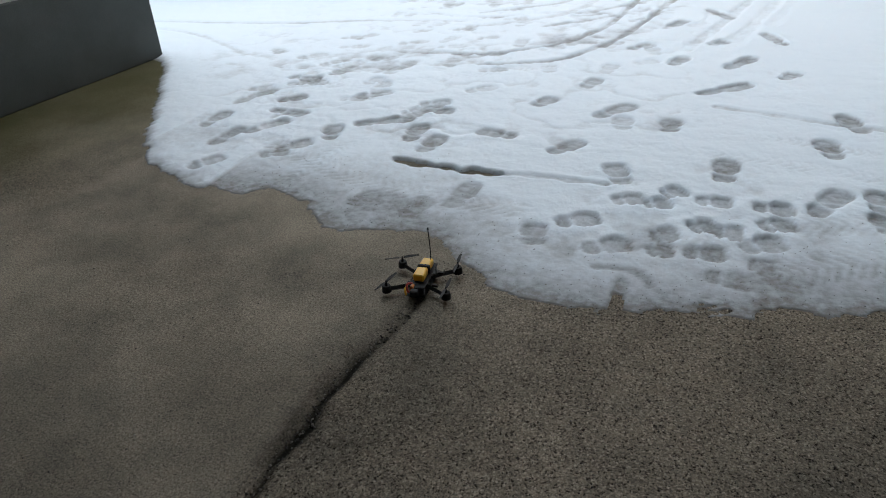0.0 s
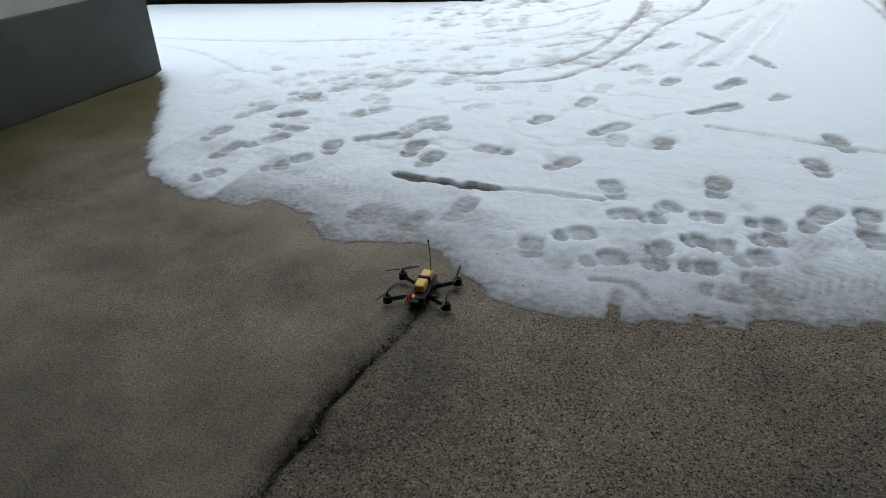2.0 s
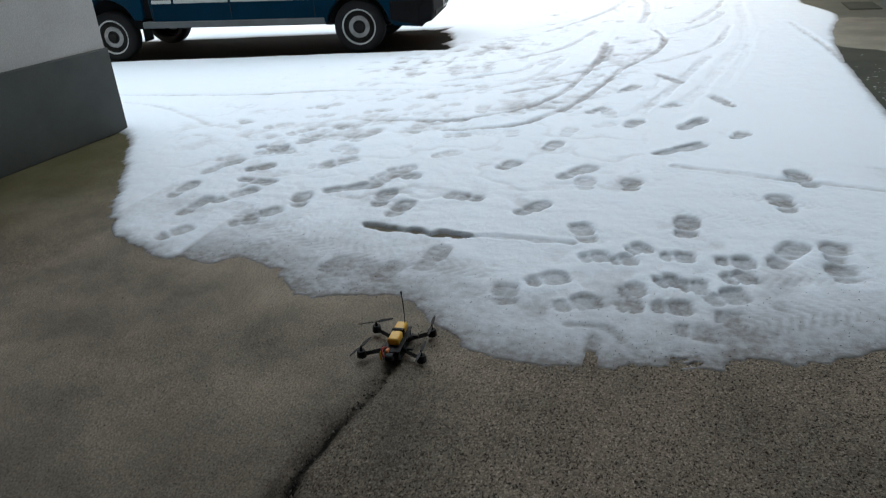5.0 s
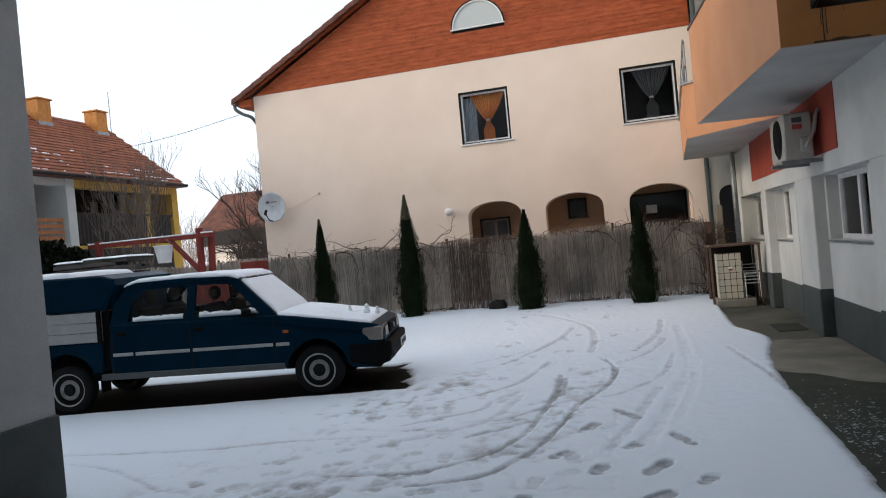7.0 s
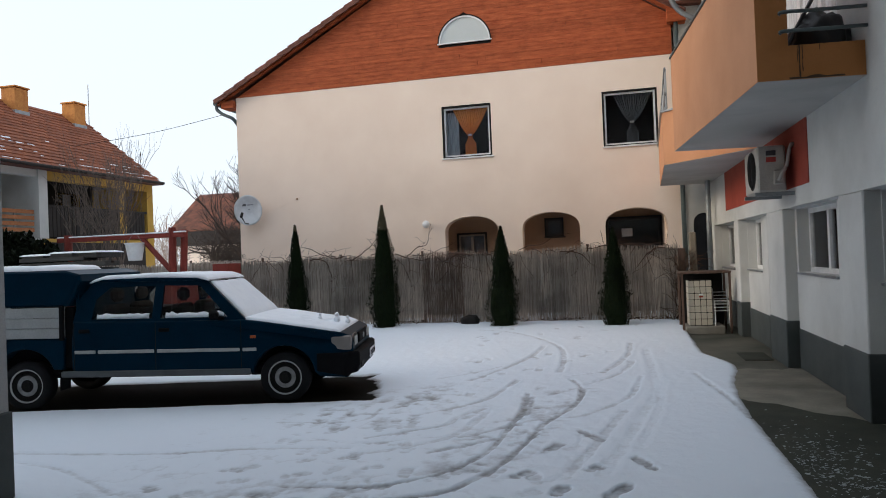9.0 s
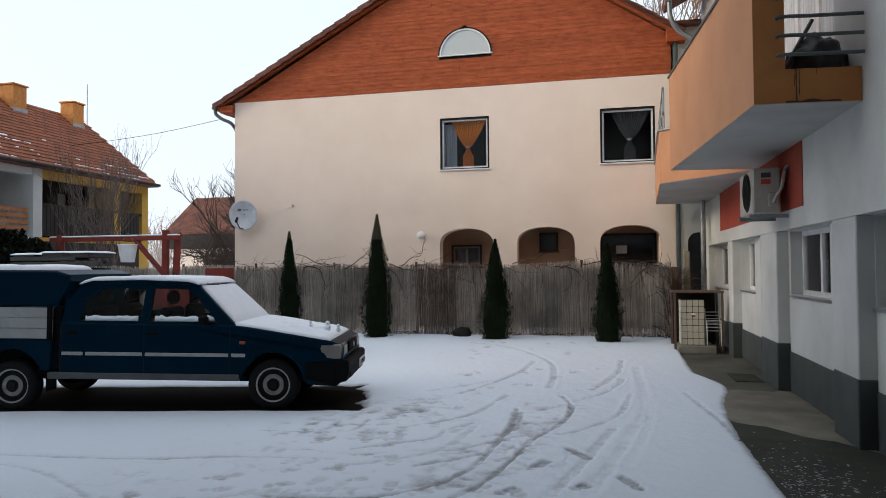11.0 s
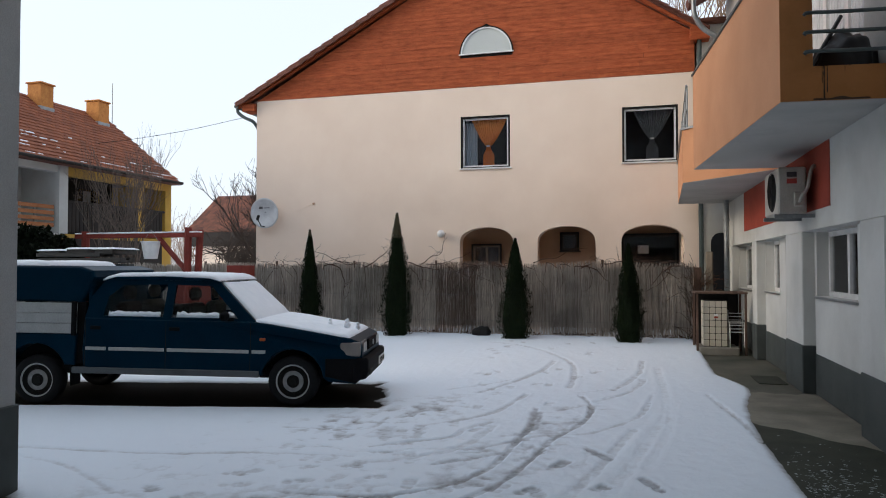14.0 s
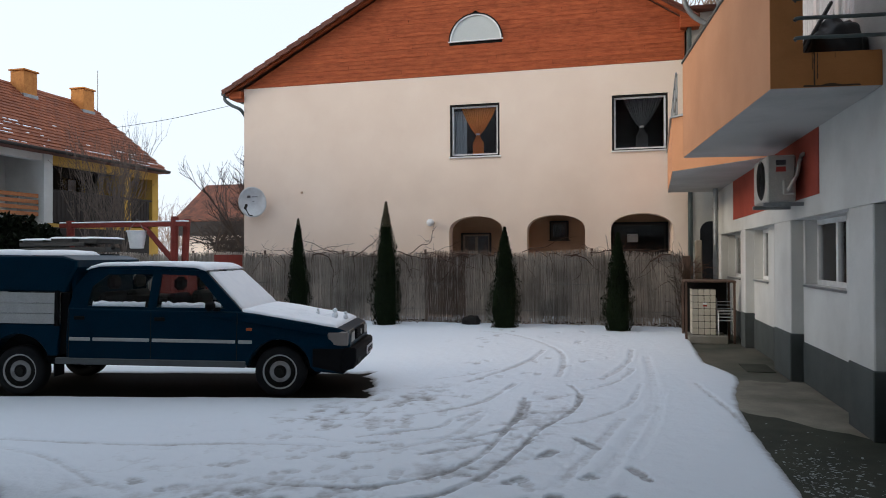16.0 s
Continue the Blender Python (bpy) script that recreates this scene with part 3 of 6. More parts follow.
d, side, along = near_line(X, Y, curve([(-.12, 4.31), (.07, 4.28), (.41, 4.27)]))      # melted drain slot
slot = smooth_step(.040, .022, d + .07 * wave_noise(X, Y, 14, 61, 3))
depth = np.where(slot > .7, -.01, depth * (1 - slot * 0.9))
d, side, along = near_line(X, Y, curve([(1.0, 3.61), (1.1, 3.63), (1.17, 3.6), (1.2, 3.55)]))
depth *= 1 - smooth_step(.022, .010, d) * 0.6
d, side, along = near_line(X, Y, [(1.10, 3.54), (1.12, 3.34)])
depth *= 1 - smooth_step(.035, .012, d) * 0.9
depth += lift * smooth_step(0.02, 0.04, depth + lift)
depth = np.where((inside > .2) & (slot < .05), np.maximum(depth, 0.0055 + 0.010 * wave_noise(X, Y, 11, 63, 3)), depth)
# bare ground sheltered by the car, stretched past its nose to shape its shadow
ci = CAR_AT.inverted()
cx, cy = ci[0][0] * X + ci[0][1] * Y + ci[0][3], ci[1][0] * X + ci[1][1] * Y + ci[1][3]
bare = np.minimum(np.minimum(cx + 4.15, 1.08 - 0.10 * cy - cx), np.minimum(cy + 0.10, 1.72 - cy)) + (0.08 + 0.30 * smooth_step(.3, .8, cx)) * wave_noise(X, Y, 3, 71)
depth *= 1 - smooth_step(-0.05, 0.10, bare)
# grey, trampled snow round the crowded steps
crowd = np.zeros_like(depth)
for px, py, ang, ln in PRINTS_LEFT + PRINTS_AWAY + PRINTS_NEAR:
    near = np.where((abs(X - px) < .5) & (abs(Y - py) < .5))
    crowd[near] += np.exp(-((X[near] - px) ** 2 + (Y[near] - py) ** 2) / .19 ** 2)
depth -= 0.013 * np.clip(crowd - .15, 0, 1) * smooth_step(-.12, .22, wave_noise(X, Y, 7, 35, 4)) * smooth_step(.0, .02, depth)
for pts, w in ((curve([(1.2, 3.9), (1.7, 4.15), (2.4, 4.35)]), .10), (curve([(-.9, 4.35), (-.2, 4.05), (.6, 3.95)]), .08), (curve([(-2.1, 5.6), (-1.4, 5.3), (-.6, 5.5), (.2, 6.1)]), .07), (curve([(.9, 4.75), (1.5, 4.75), (2.4, 4.55)]), .06)):
    d, side, along = near_line(X, Y, pts)          # faint ribbed tyre marks
    m = smooth_step(w, w * .8, d)
    depth -= m * (0.003 + 0.003 * np.sin((along + abs(side)) * 2 * math.pi / .05)) * (depth > .012)
depth = np.where(inside < -0.03, -0.01, depth)
rise = 0.10 * smooth_step(13.5, 17.0, Y) * (X < 2.7) + 0.05 * np.clip(wave_noise(X, Y, 1.2, 81), 0, 1) * smooth_step(15.6, 16.8, Y)
snow_z = np.where(depth > 0.001, 0.58 * depth + 0.0015, -0.012) + rise * (depth > 0.001)
snow = sheet("snow", sx, sy, snow_z, M_SNOW, depth > 0.0005)
tagged(snow, "thin trodden snow with footprints and wheel tracks", "snow", kind="stuff")
nx, ny = len(sx), len(sy)
idx = np.arange(nx * ny).reshape(ny, nx)
fq = np.stack([idx[:-1, :-1], idx[:-1, 1:], idx[1:, 1:], idx[1:, :-1]], -1).reshape(-1, 4)
used = np.unique(fq[(depth > 0.0005).reshape(-1)[fq].any(1)])
at = snow.data.attributes.new("depth", "FLOAT", "POINT")
at.data.foreach_set("value", np.clip(depth.reshape(-1)[used], 0, 1).astype(np.float32))

# ---- the cream house with the boarded gable ----
FY = 18.48                             # its front
house = thing("gable_house", "cream plastered house with red-brown boarded gable and arched porches", "house")
EAVE = 6.11


def arc_loop(x0, x1, z0, spring, top, steps=14):
    """An opening with a segmental head."""
    w, h = (x1 - x0) / 2, top - spring
    pts = [(x0, z0)]
    for i in range(steps + 1):
        a = math.pi * i / steps
        pts.append(((x0 + x1) / 2 - w * math.cos(a), spring + h * math.sin(a) ** 0.8))
    return pts + [(x1, z0)]


ARCHES = [(-2.65, -1.31), (-0.72, 0.65), (1.24, 2.64)]
WINDOWS = [(-2.62, -1.38, 4.08, 5.37), (1.28, 2.53, 4.08, 5.38)]
holes = [arc_loop(x0, x1, 0.02, 2.22, 2.61) for x0, x1 in ARCHES]
holes += [[(x0, z0), (x1, z0), (x1, z1), (x0, z1)] for x0, x1, z0, z1 in WINDOWS]
wall = part("wall", prism([(-8.28, 0.0), (2.95, 0.0), (2.95, EAVE), (-8.28, EAVE)], holes, (0, 0.35, 0), lambda x, z: (x, FY, z)), M_PLASTER, house)
part("side_wall", box(-8.28, -7.93, FY + 0.352, FY + 12, 0, EAVE), M_PLASTER, house)
part("side_wall", box(2.60, 2.95, FY + 0.352, FY + 12, 0, EAVE + 0.9), M_PLASTER, house)
part("back_wall", box(-7.928, 2.598, FY + 11.65, FY + 12, 0, EAVE), M_PLASTER, house)
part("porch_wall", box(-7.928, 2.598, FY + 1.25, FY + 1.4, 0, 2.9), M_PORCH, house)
part("upper_floor", box(-7.928, 2.598, FY + 0.352, FY + 11.64, 2.9, 3.1), M_SOFFIT, house)
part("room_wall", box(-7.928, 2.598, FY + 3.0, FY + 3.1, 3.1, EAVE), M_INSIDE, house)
for xx in (-3.0, -1.0, 0.95):
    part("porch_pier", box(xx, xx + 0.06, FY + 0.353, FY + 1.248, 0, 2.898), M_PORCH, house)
# gable backing, boards, lunette
APEX = (-1.44, 9.86)
LX, LZ, LR = -1.965, 6.93, 0.66
gable = part("gable", prism([(-8.2, EAVE + 0.002), (2.88, EAVE + 0.002), (2.88, 7.03), APEX, ], [], (0, 0.3, 0), lambda x, z: (x, FY + 0.025, z)), M_DARKFRAME, house)


def gable_span(z):
    """Left and right ends of the gable at a height."""
    l = -8.25 + (z - EAVE) / (APEX[1] - EAVE) * (APEX[0] + 8.25)
    r = 2.90 if z < 7.03 else 2.90 + (z - 7.03) / (APEX[1] - 7.03) * (APEX[0] - 2.90)
    return l, r


rng = random.Random(3)
z, ROW = EAVE + 0.004, 0.104
while z < APEX[1] - 0.2:
    z1 = z + ROW - 0.002
    (l0, r0), (l1, r1) = gable_span(z), gable_span(z1)
    spans = [[l0, l1, r0, r1]]
    if z1 > LZ and z < LZ + LR:
        h0, h1 = max(0, z - LZ), min(LR, z1 - LZ)
        w0 = math.sqrt(max(0, LR ** 2 - h0 ** 2)) if z > LZ - 0.05 else LR
        w1 = math.sqrt(max(0, LR ** 2 - h1 ** 2))
        spans = [[l0, l1, LX - w0, LX - w1], [LX + w0, LX + w1, r0, r1]]
    for a0, a1, b0, b1 in spans:
        x0, x1 = a0, a1
        while True:
            nx0 = x0 + rng.uniform(1.6, 4.2)
            last = nx0 > min(b0, b1) - 0.8
            e0, e1 = (b0, b1) if last else (nx0 - 0.003, nx0 - 0.003)
            bm = bmesh.new()
            off = rng.uniform(0, 0.003)
            f = [bm.verts.new((px, FY - 0.012 + off + dy, pz)) for dy in (0, 0.03) for px, pz in ((x0, z), (e0, z), (e1, z1), (x1, z1))]
            for q in ((0, 1, 2, 3), (7, 6, 5, 4), (0, 4, 5, 1), (1, 5, 6, 2), (2, 6, 7, 3), (3, 7, 4, 0)):
                bm.faces.new([f[i] for i in q])
            for v in f[:4]:                      # chamfered upper edge
                if v.co.z > z + 0.05:
                    v.co.y += 0.004
            part("board", bm, M_GABLE, gable)
            if last:
                break
            x0 = x1 = nx0
    z += ROW
lun = part("lunette_window", prism([(LX - LR * math.cos(math.pi * i / 20), LZ + LR * math.sin(math.pi * i / 20)) for i in range(21)], [], (0, 0.02, 0),
                                   lambda x, zz: (x, FY + 0.004, zz)), M_LUNETTE, house, "half-round frosted pane")
ring = [(LX - (LR + 0.018) * math.cos(math.pi * i / 20), LZ - 0.0 + (LR + 0.018) * math.sin(math.pi * i / 20)) for i in range(21)]
ring += [(LX - (LR - 0.012) * math.cos(math.pi * i / 20), LZ + (LR - 0.012) * math.sin(math.pi * i / 20)) for i in range(20, -1, -1)]
part("arch_trim", prism(ring, [], (0, 0.05, 0), lambda x, zz: (x, FY - 0.035, zz)), M_DARKFRAME, lun)
ring2 = [(LX - (LR - 0.01) * math.cos(math.pi * i / 20), LZ + (LR - 0.01) * math.sin(math.pi * i / 20)) for i in range(21)]
ring2 += [(LX - (LR - 0.045) * math.cos(math.pi * i / 20), LZ + (LR - 0.045) * math.sin(math.pi * i / 20)) for i in range(20, -1, -1)]
part("window_frame", prism(ring2, [], (0, 0.03, 0), lambda x, zz: (x, FY - 0.028, zz)), M_WINFRAME, lun)
part("window_sill", box(LX - LR - 0.03, LX + LR + 0.03, FY - 0.045, FY + 0.0, LZ - 0.022, LZ + 0.008, 0.005), M_WINFRAME, lun)

# roof slabs and verge tiles
for (x0, z0), side in (((-8.78, 5.98), -1), ((3.2, 6.93), 1)):
    ex, ez = APEX[0], APEX[1] + 0.09
    bm = bmesh.new()
    vs = [bm.verts.new((px, py, pz)) for py in (FY - 0.20, FY + 12.3) for px, pz in ((x0, z0), (ex, ez), (ex, ez + 0.06), (x0, z0 + 0.05))]
    for q in ((0, 1, 2, 3), (7, 6, 5, 4), (0, 4, 5, 1), (1, 5, 6, 2), (2, 6, 7, 3), (3, 7, 4, 0)):
        bm.faces.new([vs[i] for i in q])
    bmesh.ops.recalc_face_normals(bm, faces=bm.faces)
    slab = part("roof", bm, M_BROWNTILE, house)
    ln = math.hypot(ex - x0, ez - z0)
    ang = math.atan2(ez - z0, ex - x0)
    bm = bmesh.new()
    add_box(bm, 0, 0.42, -0.10, 0.22, 0, 0.035, 0.01)
    add_box(bm, 0.0, 0.42, -0.115, -0.085, -0.10, 0.02, 0.008)
    tile_mesh = shape(bm, "verge_tile")
    tile_mesh.materials.append(M_BROWNTILE)
    for k in range(int(ln / 0.36) + 1):
        t = new("verge_tile", tile_mesh)
        t.parent = slab
        px, pz = x0 + k * 0.36 * math.cos(ang), z0 + k * 0.36 * math.sin(ang)
        up = Matrix.Translation((px - 0.055 * math.sin(ang), FY - 0.15, pz + 0.055)) @ Matrix.Rotation(-ang, 4, "Y") @ Matrix.Rotation(radians(4 if side < 0 else -4), 4, "Y")
        if side > 0:
            up = Matrix.Translation((px, FY - 0.15, pz + 0.055)) @ Matrix.Rotation(-ang, 4, "Y") @ Matrix.Rotation(math.pi, 4, "X") @ Matrix.Rotation(radians(4), 4, "Y")
        t.matrix_basis = up
    bm = bmesh.new()
    vs = [bm.verts.new((px, py, pz)) for py in (FY - 0.16, FY - 0.04) for px, pz in ((x0, z0 - 0.06), (ex, ez - 0.12), (ex, ez), (x0, z0))]
    for q in ((0, 1, 2, 3), (7, 6, 5, 4), (0, 4, 5, 1), (1, 5, 6, 2), (2, 6, 7, 3), (3, 7, 4, 0)):
        bm.faces.new([vs[i] for i in q])
    bmesh.ops.recalc_face_normals(bm, faces=bm.faces)
    part("barge_board", bm, M_GABLE, slab)
part("eave_box", box(-8.66, -8.30, FY - 0.12, FY + 0.3, 5.84, 6.04, 0.01), M_GABLE, house, "boxed wooden eave end")
part("eave_box", box(2.80, 3.22, FY - 0.20, FY + 0.3, 6.80, 7.10, 0.01), M_GABLE, house, "boxed wooden eave end")
gut = part("gutter", tube([(-8.80, FY - 0.18, 5.98), (-8.80, FY + 6, 5.98)], 0.065), M_PIPEPAINT, house)
part("downpipe", tube(curve([(-8.80, FY - 0.10, 5.95), (-8.78, FY - 0.10, 5.82), (-8.60, FY - 0.08, 5.68), (-8.36, FY - 0.05, 5.56), (-8.34, FY + 0.2, 5.4)]), 0.045, 10), M_PIPEPAINT, house, smooth=True)
part("downpipe", tube([(3.0, FY - 0.09, 6.85), (3.0, FY - 0.09, 0.1)], 0.05, 10), M_PIPEPAINT, house, smooth=True)

M_CURTAIN = surf("orange_curtain", (0.90, 0.34, 0.05), (0.95, 0.44, 0.09), scale=9, rough=0.8, grain=40, stretch=(4, 1, 0.6))
M_NET = surf("white_net_curtain", (0.55, 0.57, 0.60), (0.70, 0.72, 0.75), scale=9, rough=0.9, grain=60, stretch=(5, 1, 0.6))
M_LACE = surf("grey_net_curtain", (0.13, 0.135, 0.145), (0.20, 0.205, 0.22), scale=9, rough=0.9, grain=60, stretch=(5, 1, 0.6))


def draped(x0, x1, y, z0, z1, tie=None, waves=14):
    """A hanging curtain with folds, gathered at tie = (x, z) when given."""
    bm = bmesh.new()
    nx_, nz_ = 48, 20
    rows = []
    for j in range(nz_ + 1):
        zz = z1 + (z0 - z1) * j / nz_
        row = []
        for i in range(nx_ + 1):
            u = i / nx_
            xx = x0 + (x1 - x0) * u
            if tie:
                k = math.exp(-((zz - tie[1]) / 0.24) ** 2) if zz > tie[1] else 1 - 0.55 * (1 - math.exp(-((zz - tie[1]) / 0.3) ** 2))
                top = max(0.0, (zz - tie[1]) / (z1 - tie[1]))
                k = (1 - top ** 0.75) if zz > tie[1] else max(0.80, k)
                xx = xx + (tie[0] + (u - 0.5) * 0.10 - xx) * k
            row.append(bm.verts.new((xx, y + 0.022 * math.sin(u * waves * 2 * math.pi), zz)))
        rows.append(row)
    for a, b in zip(rows, rows[1:]):
        for i in range(nx_):
            bm.faces.new((a[i], a[i + 1], b[i + 1], b[i]))
    r = bmesh.ops.extrude_face_region(bm, geom=bm.faces[:])
    bmesh.ops.translate(bm, vec=(0, 0.006, 0), verts=[g for g in r["geom"] if isinstance(g, bmesh.types.BMVert)])
    return bm


def house_window(x0, x1, z0, z1, y, parent, bars=0, dark=True, back=False, frame_mat=None):
    """A framed window set in the wall; y is the wall's face."""
    w = thing_part("window", parent)
    if dark:
        o = [(x0, z0), (x1, z0), (x1, z1), (x0, z1)]
        i = [(x0 + .045, z0 + .03), (x1 - .045, z0 + .03), (x1 - .045, z1 - .045), (x0 + .045, z1 - .045)]
        part("reveal", prism(o, [i], (0, .05, 0), lambda a, b: (a, y + .012, b)), M_DARKFRAME, w)
    o = [(x0 + .035, z0 + .025), (x1 - .035, z0 + .025), (x1 - .035, z1 - .035), (x0 + .035, z1 - .035)]
    i = [(x0 + .085, z0 + .072), (x1 - .085, z0 + .072), (x1 - .085, z1 - .085), (x0 + .085, z1 - .085)]
    part("window_frame", prism(o, [i], (0, .06, 0), lambda a, b: (a, y + .065, b)), frame_mat or M_WINFRAME, w)
    for k in range(bars):
        xm = x0 + (x1 - x0) * (k + 1) / (bars + 1)
        part("mullion", box(xm - .03, xm + .03, y + .068, y + .12, z0 + .088, z1 - .104, .005), frame_mat or M_WINFRAME, w)
    g = part("pane", box(x0 + .08, x1 - .08, y + .09, y + .096, z0 + .066, z1 - .08), M_GLASS, w)
    g.visible_shadow = False
    if back:
        # dark sheet close behind the pane paints the unlit room
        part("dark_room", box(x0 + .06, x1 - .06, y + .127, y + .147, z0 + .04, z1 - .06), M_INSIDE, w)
    part("window_sill", box(x0 - .02, x1 + .04, y - .05, y + .06, z0 - .035, z0 - .002, .006), frame_mat or M_WINFRAME, w)
    return w


def thing_part(name, parent):
    ob = new(name)
    ob.empty_display_size = 0.1
    ob.parent = parent
    return ob


for k, (x0, x1, z0, z1) in enumerate(WINDOWS):
    w = house_window(x0, x1, z0, z1, FY, house)
    mx = (x0 + x1) / 2
    cm = M_CURTAIN if k == 0 else M_LACE
    tagged(part("curtain", draped(x0 + .20, x1 - .05, FY + .19, z0 + .02, z1 + .05, tie=(mx + .05, z0 + .56)), cm), "gathered orange curtain tied in the middle" if k == 0 else "gathered grey net curtain tied in the middle", "curtain", "curtains")
    tagged(part("curtain_tie", box(mx + .0, mx + .10, FY + .145, FY + .165, z0 + .54, z0 + .59, .01), M_WINFRAME), "white ribbon holding a gathered curtain", "curtain tie", "curtain ties")
    if k == 0:
        tagged(part("net_curtain", draped(x0 + .02, x0 + .38, FY + .24, z0 - .05, z1 - .12, waves=6), M_NET), "white net curtain hanging at a window", "curtain", "curtains")
M_TANFRAME = plain("tan_window_paint", (.30, .24, .18), rough=.5)
M_DARKWIN = plain("dark_brown_window", (.035, .027, .022), rough=.5)
house_window(-2.60, -1.80, 1.05, 2.24, FY + 1.10, house, bars=1, back=True, frame_mat=M_TANFRAME)
house_window(-0.29, 0.19, 2.04, 2.52, FY + 1.10, house, back=True, frame_mat=M_DARKWIN)
house_window(1.22, 2.59, 0.6, 2.46, FY + 1.10, house, back=True, frame_mat=M_DARKWIN)
tagged(part("notice", box(1.62, 1.88, FY + 1.10, FY + 1.108, 1.96, 2.16), plain("paper", (0.6, 0.62, 0.64))), "white paper notice on a dark porch window", "notice")

# dish, globe lamp, small bracket
M_DISH = plain("grey_white_dish", (0.62, 0.64, 0.66), rough=0.4)
dish = thing("satellite_dish", "round grey-white satellite dish on the cream wall", "satellite dish", Matrix.Translation((-7.86, FY - 0.32, 3.06)) @ Matrix.Rotation(radians(8), 4, "X") @ Matrix.Rotation(radians(12), 4, "Z"))
bm = bmesh.new()
rings = []
for j in range(9):
    r = 0.37 * j / 8
    rings.append([bm.verts.new((r * math.cos(2 * math.pi * k / 32), 0.10 - 0.75 * r * r, r * 1.08 * math.sin(2 * math.pi * k / 32))) for k in range(32)] if j else [bm.verts.new((0, 0.10, 0))])
for k in range(32):
    bm.faces.new((rings[0][0], rings[1][k], rings[1][(k + 1) % 32]))
for a, b in zip(rings[1:], rings[2:]):
    for k in range(32):
        bm.faces.new((a[k], b[k], b[(k + 1) % 32], a[(k + 1) % 32]))
r = bmesh.ops.extrude_face_region(bm, geom=bm.faces[:])
bmesh.ops.translate(bm, vec=(0, 0.015, 0), verts=[g for g in r["geom"] if isinstance(g, bmesh.types.BMVert)])
bmesh.ops.recalc_face_normals(bm, faces=bm.faces)
part("reflector", bm, M_DISH, dish, smooth=True)
part("feed_arm", tube([(-.02, .08, -.37), (-.05, -.20, -.32), (-.08, -.36, -.12)], .014), M_DARKFRAME, dish)
part("feed_horn", tube([(-.08, -.38, -.14), (-.07, -.28, -.05)], .035, 12), M_DARKFRAME, dish)
part("wall_mount", tube([(0, .10, 0), (0, .3, 0.05)], .03), M_ZINC, dish)
part("printed_mark", box(-.16, -.06, .068, .072, .11, .17), plain("faded_print", (.12, .12, .13)), dish)
part("printed_mark", box(-.03, .13, .074, .078, .12, .15), plain("pale_print", (.3, .31, .33)), dish)
lamp = thing("globe_lamp", "small white globe lamp on the cream wall", "wall lamp", Matrix.Translation((-3.10, FY - 0.13, 2.46)))
bm = bmesh.new()
bmesh.ops.create_uvsphere(bm, u_segments=20, v_segments=12, radius=0.095)
part("globe", bm, M_WINFRAME, lamp, smooth=True)
part("base", tube([(0, .125, -.03), (0, .05, -.02)], .05, 12), M_WINFRAME, lamp)
tagged(part("wall_cable", tube(curve([(-7.55, FY - .012, 2.98), (-7.1, FY - .012, 3.12), (-6.6, FY - .012, 3.3)]), .003, 5), M_PLASTER), "thin pale cable clipped to the wall", "cable")
tagged(part("cable_box", box(-6.62, -6.57, FY - .05, FY - .002, 3.28, 3.33, .008), M_PORCH), "small tan junction box on the wall", "junction box")
tagged(part("overhead_wire", tube(curve([(-8.6, FY - .1, 5.68), (-10.4, FY - .1, 5.42), (-12.05, FY - .1, 5.27), (-13.3, FY - .1, 5.2)], 10), .007, 5), M_DARKFRAME), "overhead wire between two houses", "wire")

# ---- the white building along the walkway ----
WX = 3.57
wing = thing("white_wing", "white rendered building with grey plinth, pilasters and balconies", "building")
RECESS = 3.72


def wall_yz(x, way, outline, holes):
    return prism(outline, holes, (way, 0, 0), lambda a, b: (x, a, b))


WIN_YZ = [(16.29, 17.85, 1.18, 2.06), (13.68, 14.85, 1.21, 2.07), (9.74, 11.40, 1.26, 2.07), (6.0, 8.44, 1.26, 2.07)]
SLOT = (12.49, 13.23)                   # deeper upright groove beside a pilaster
part("wall", wall_yz(RECESS, 0.3, [(2.0, 0.0), (18.3, 0.0), (18.3, 2.08), (2.0, 2.08)], [[(a, c), (b, c), (b, d), (a, d)] for a, b, c, d in WIN_YZ] + [[(SLOT[0], .02), (SLOT[1], .02), (SLOT[1], 2.06), (SLOT[0], 2.06)]]), M_WHITEWALL, wing)
part("groove_back", box(RECESS + .10, RECESS + .2, SLOT[0] - .02, SLOT[1] + .02, .5, 2.07), M_WHITEWALL, wing)
part("groove_cheek", box(RECESS - .011, RECESS + .084, SLOT[1] - .006, SLOT[1] + .003, 0, .498), M_PLINTH, wing)
part("groove_plinth", box(RECESS + .085, RECESS + .2, SLOT[0] - .02, SLOT[1] + .02, 0, .498), M_PLINTH, wing)
part("upper_wall", wall_yz(WX, 0.45, [(2.0, 2.082), (18.3, 2.082), (18.3, 7.6), (2.0, 7.6)], [[(8.9, 3.45), (11.6, 3.45), (11.6, 5.6), (8.9, 5.6)]]), M_WHITEWALL, wing)
part("far_wall", box(WX + .01, 9, 18.3, 18.42, 0, 7.6), M_WHITEWALL, wing)
for a, b in ((17.87, 18.3), (14.87, 15.29), (11.5, 12.47), (8.46, 9.14), (4.9, 5.8)):
    part("pilaster", box(WX, RECESS + .02, a, b, 0.61, 2.083, .012), M_WHITEWALL, wing)
    part("plinth_block", box(WX - .012, RECESS + .03, a - .01, b + .005, 0.0, 0.62, .01), M_PLINTH, wing)
prev = 2.0
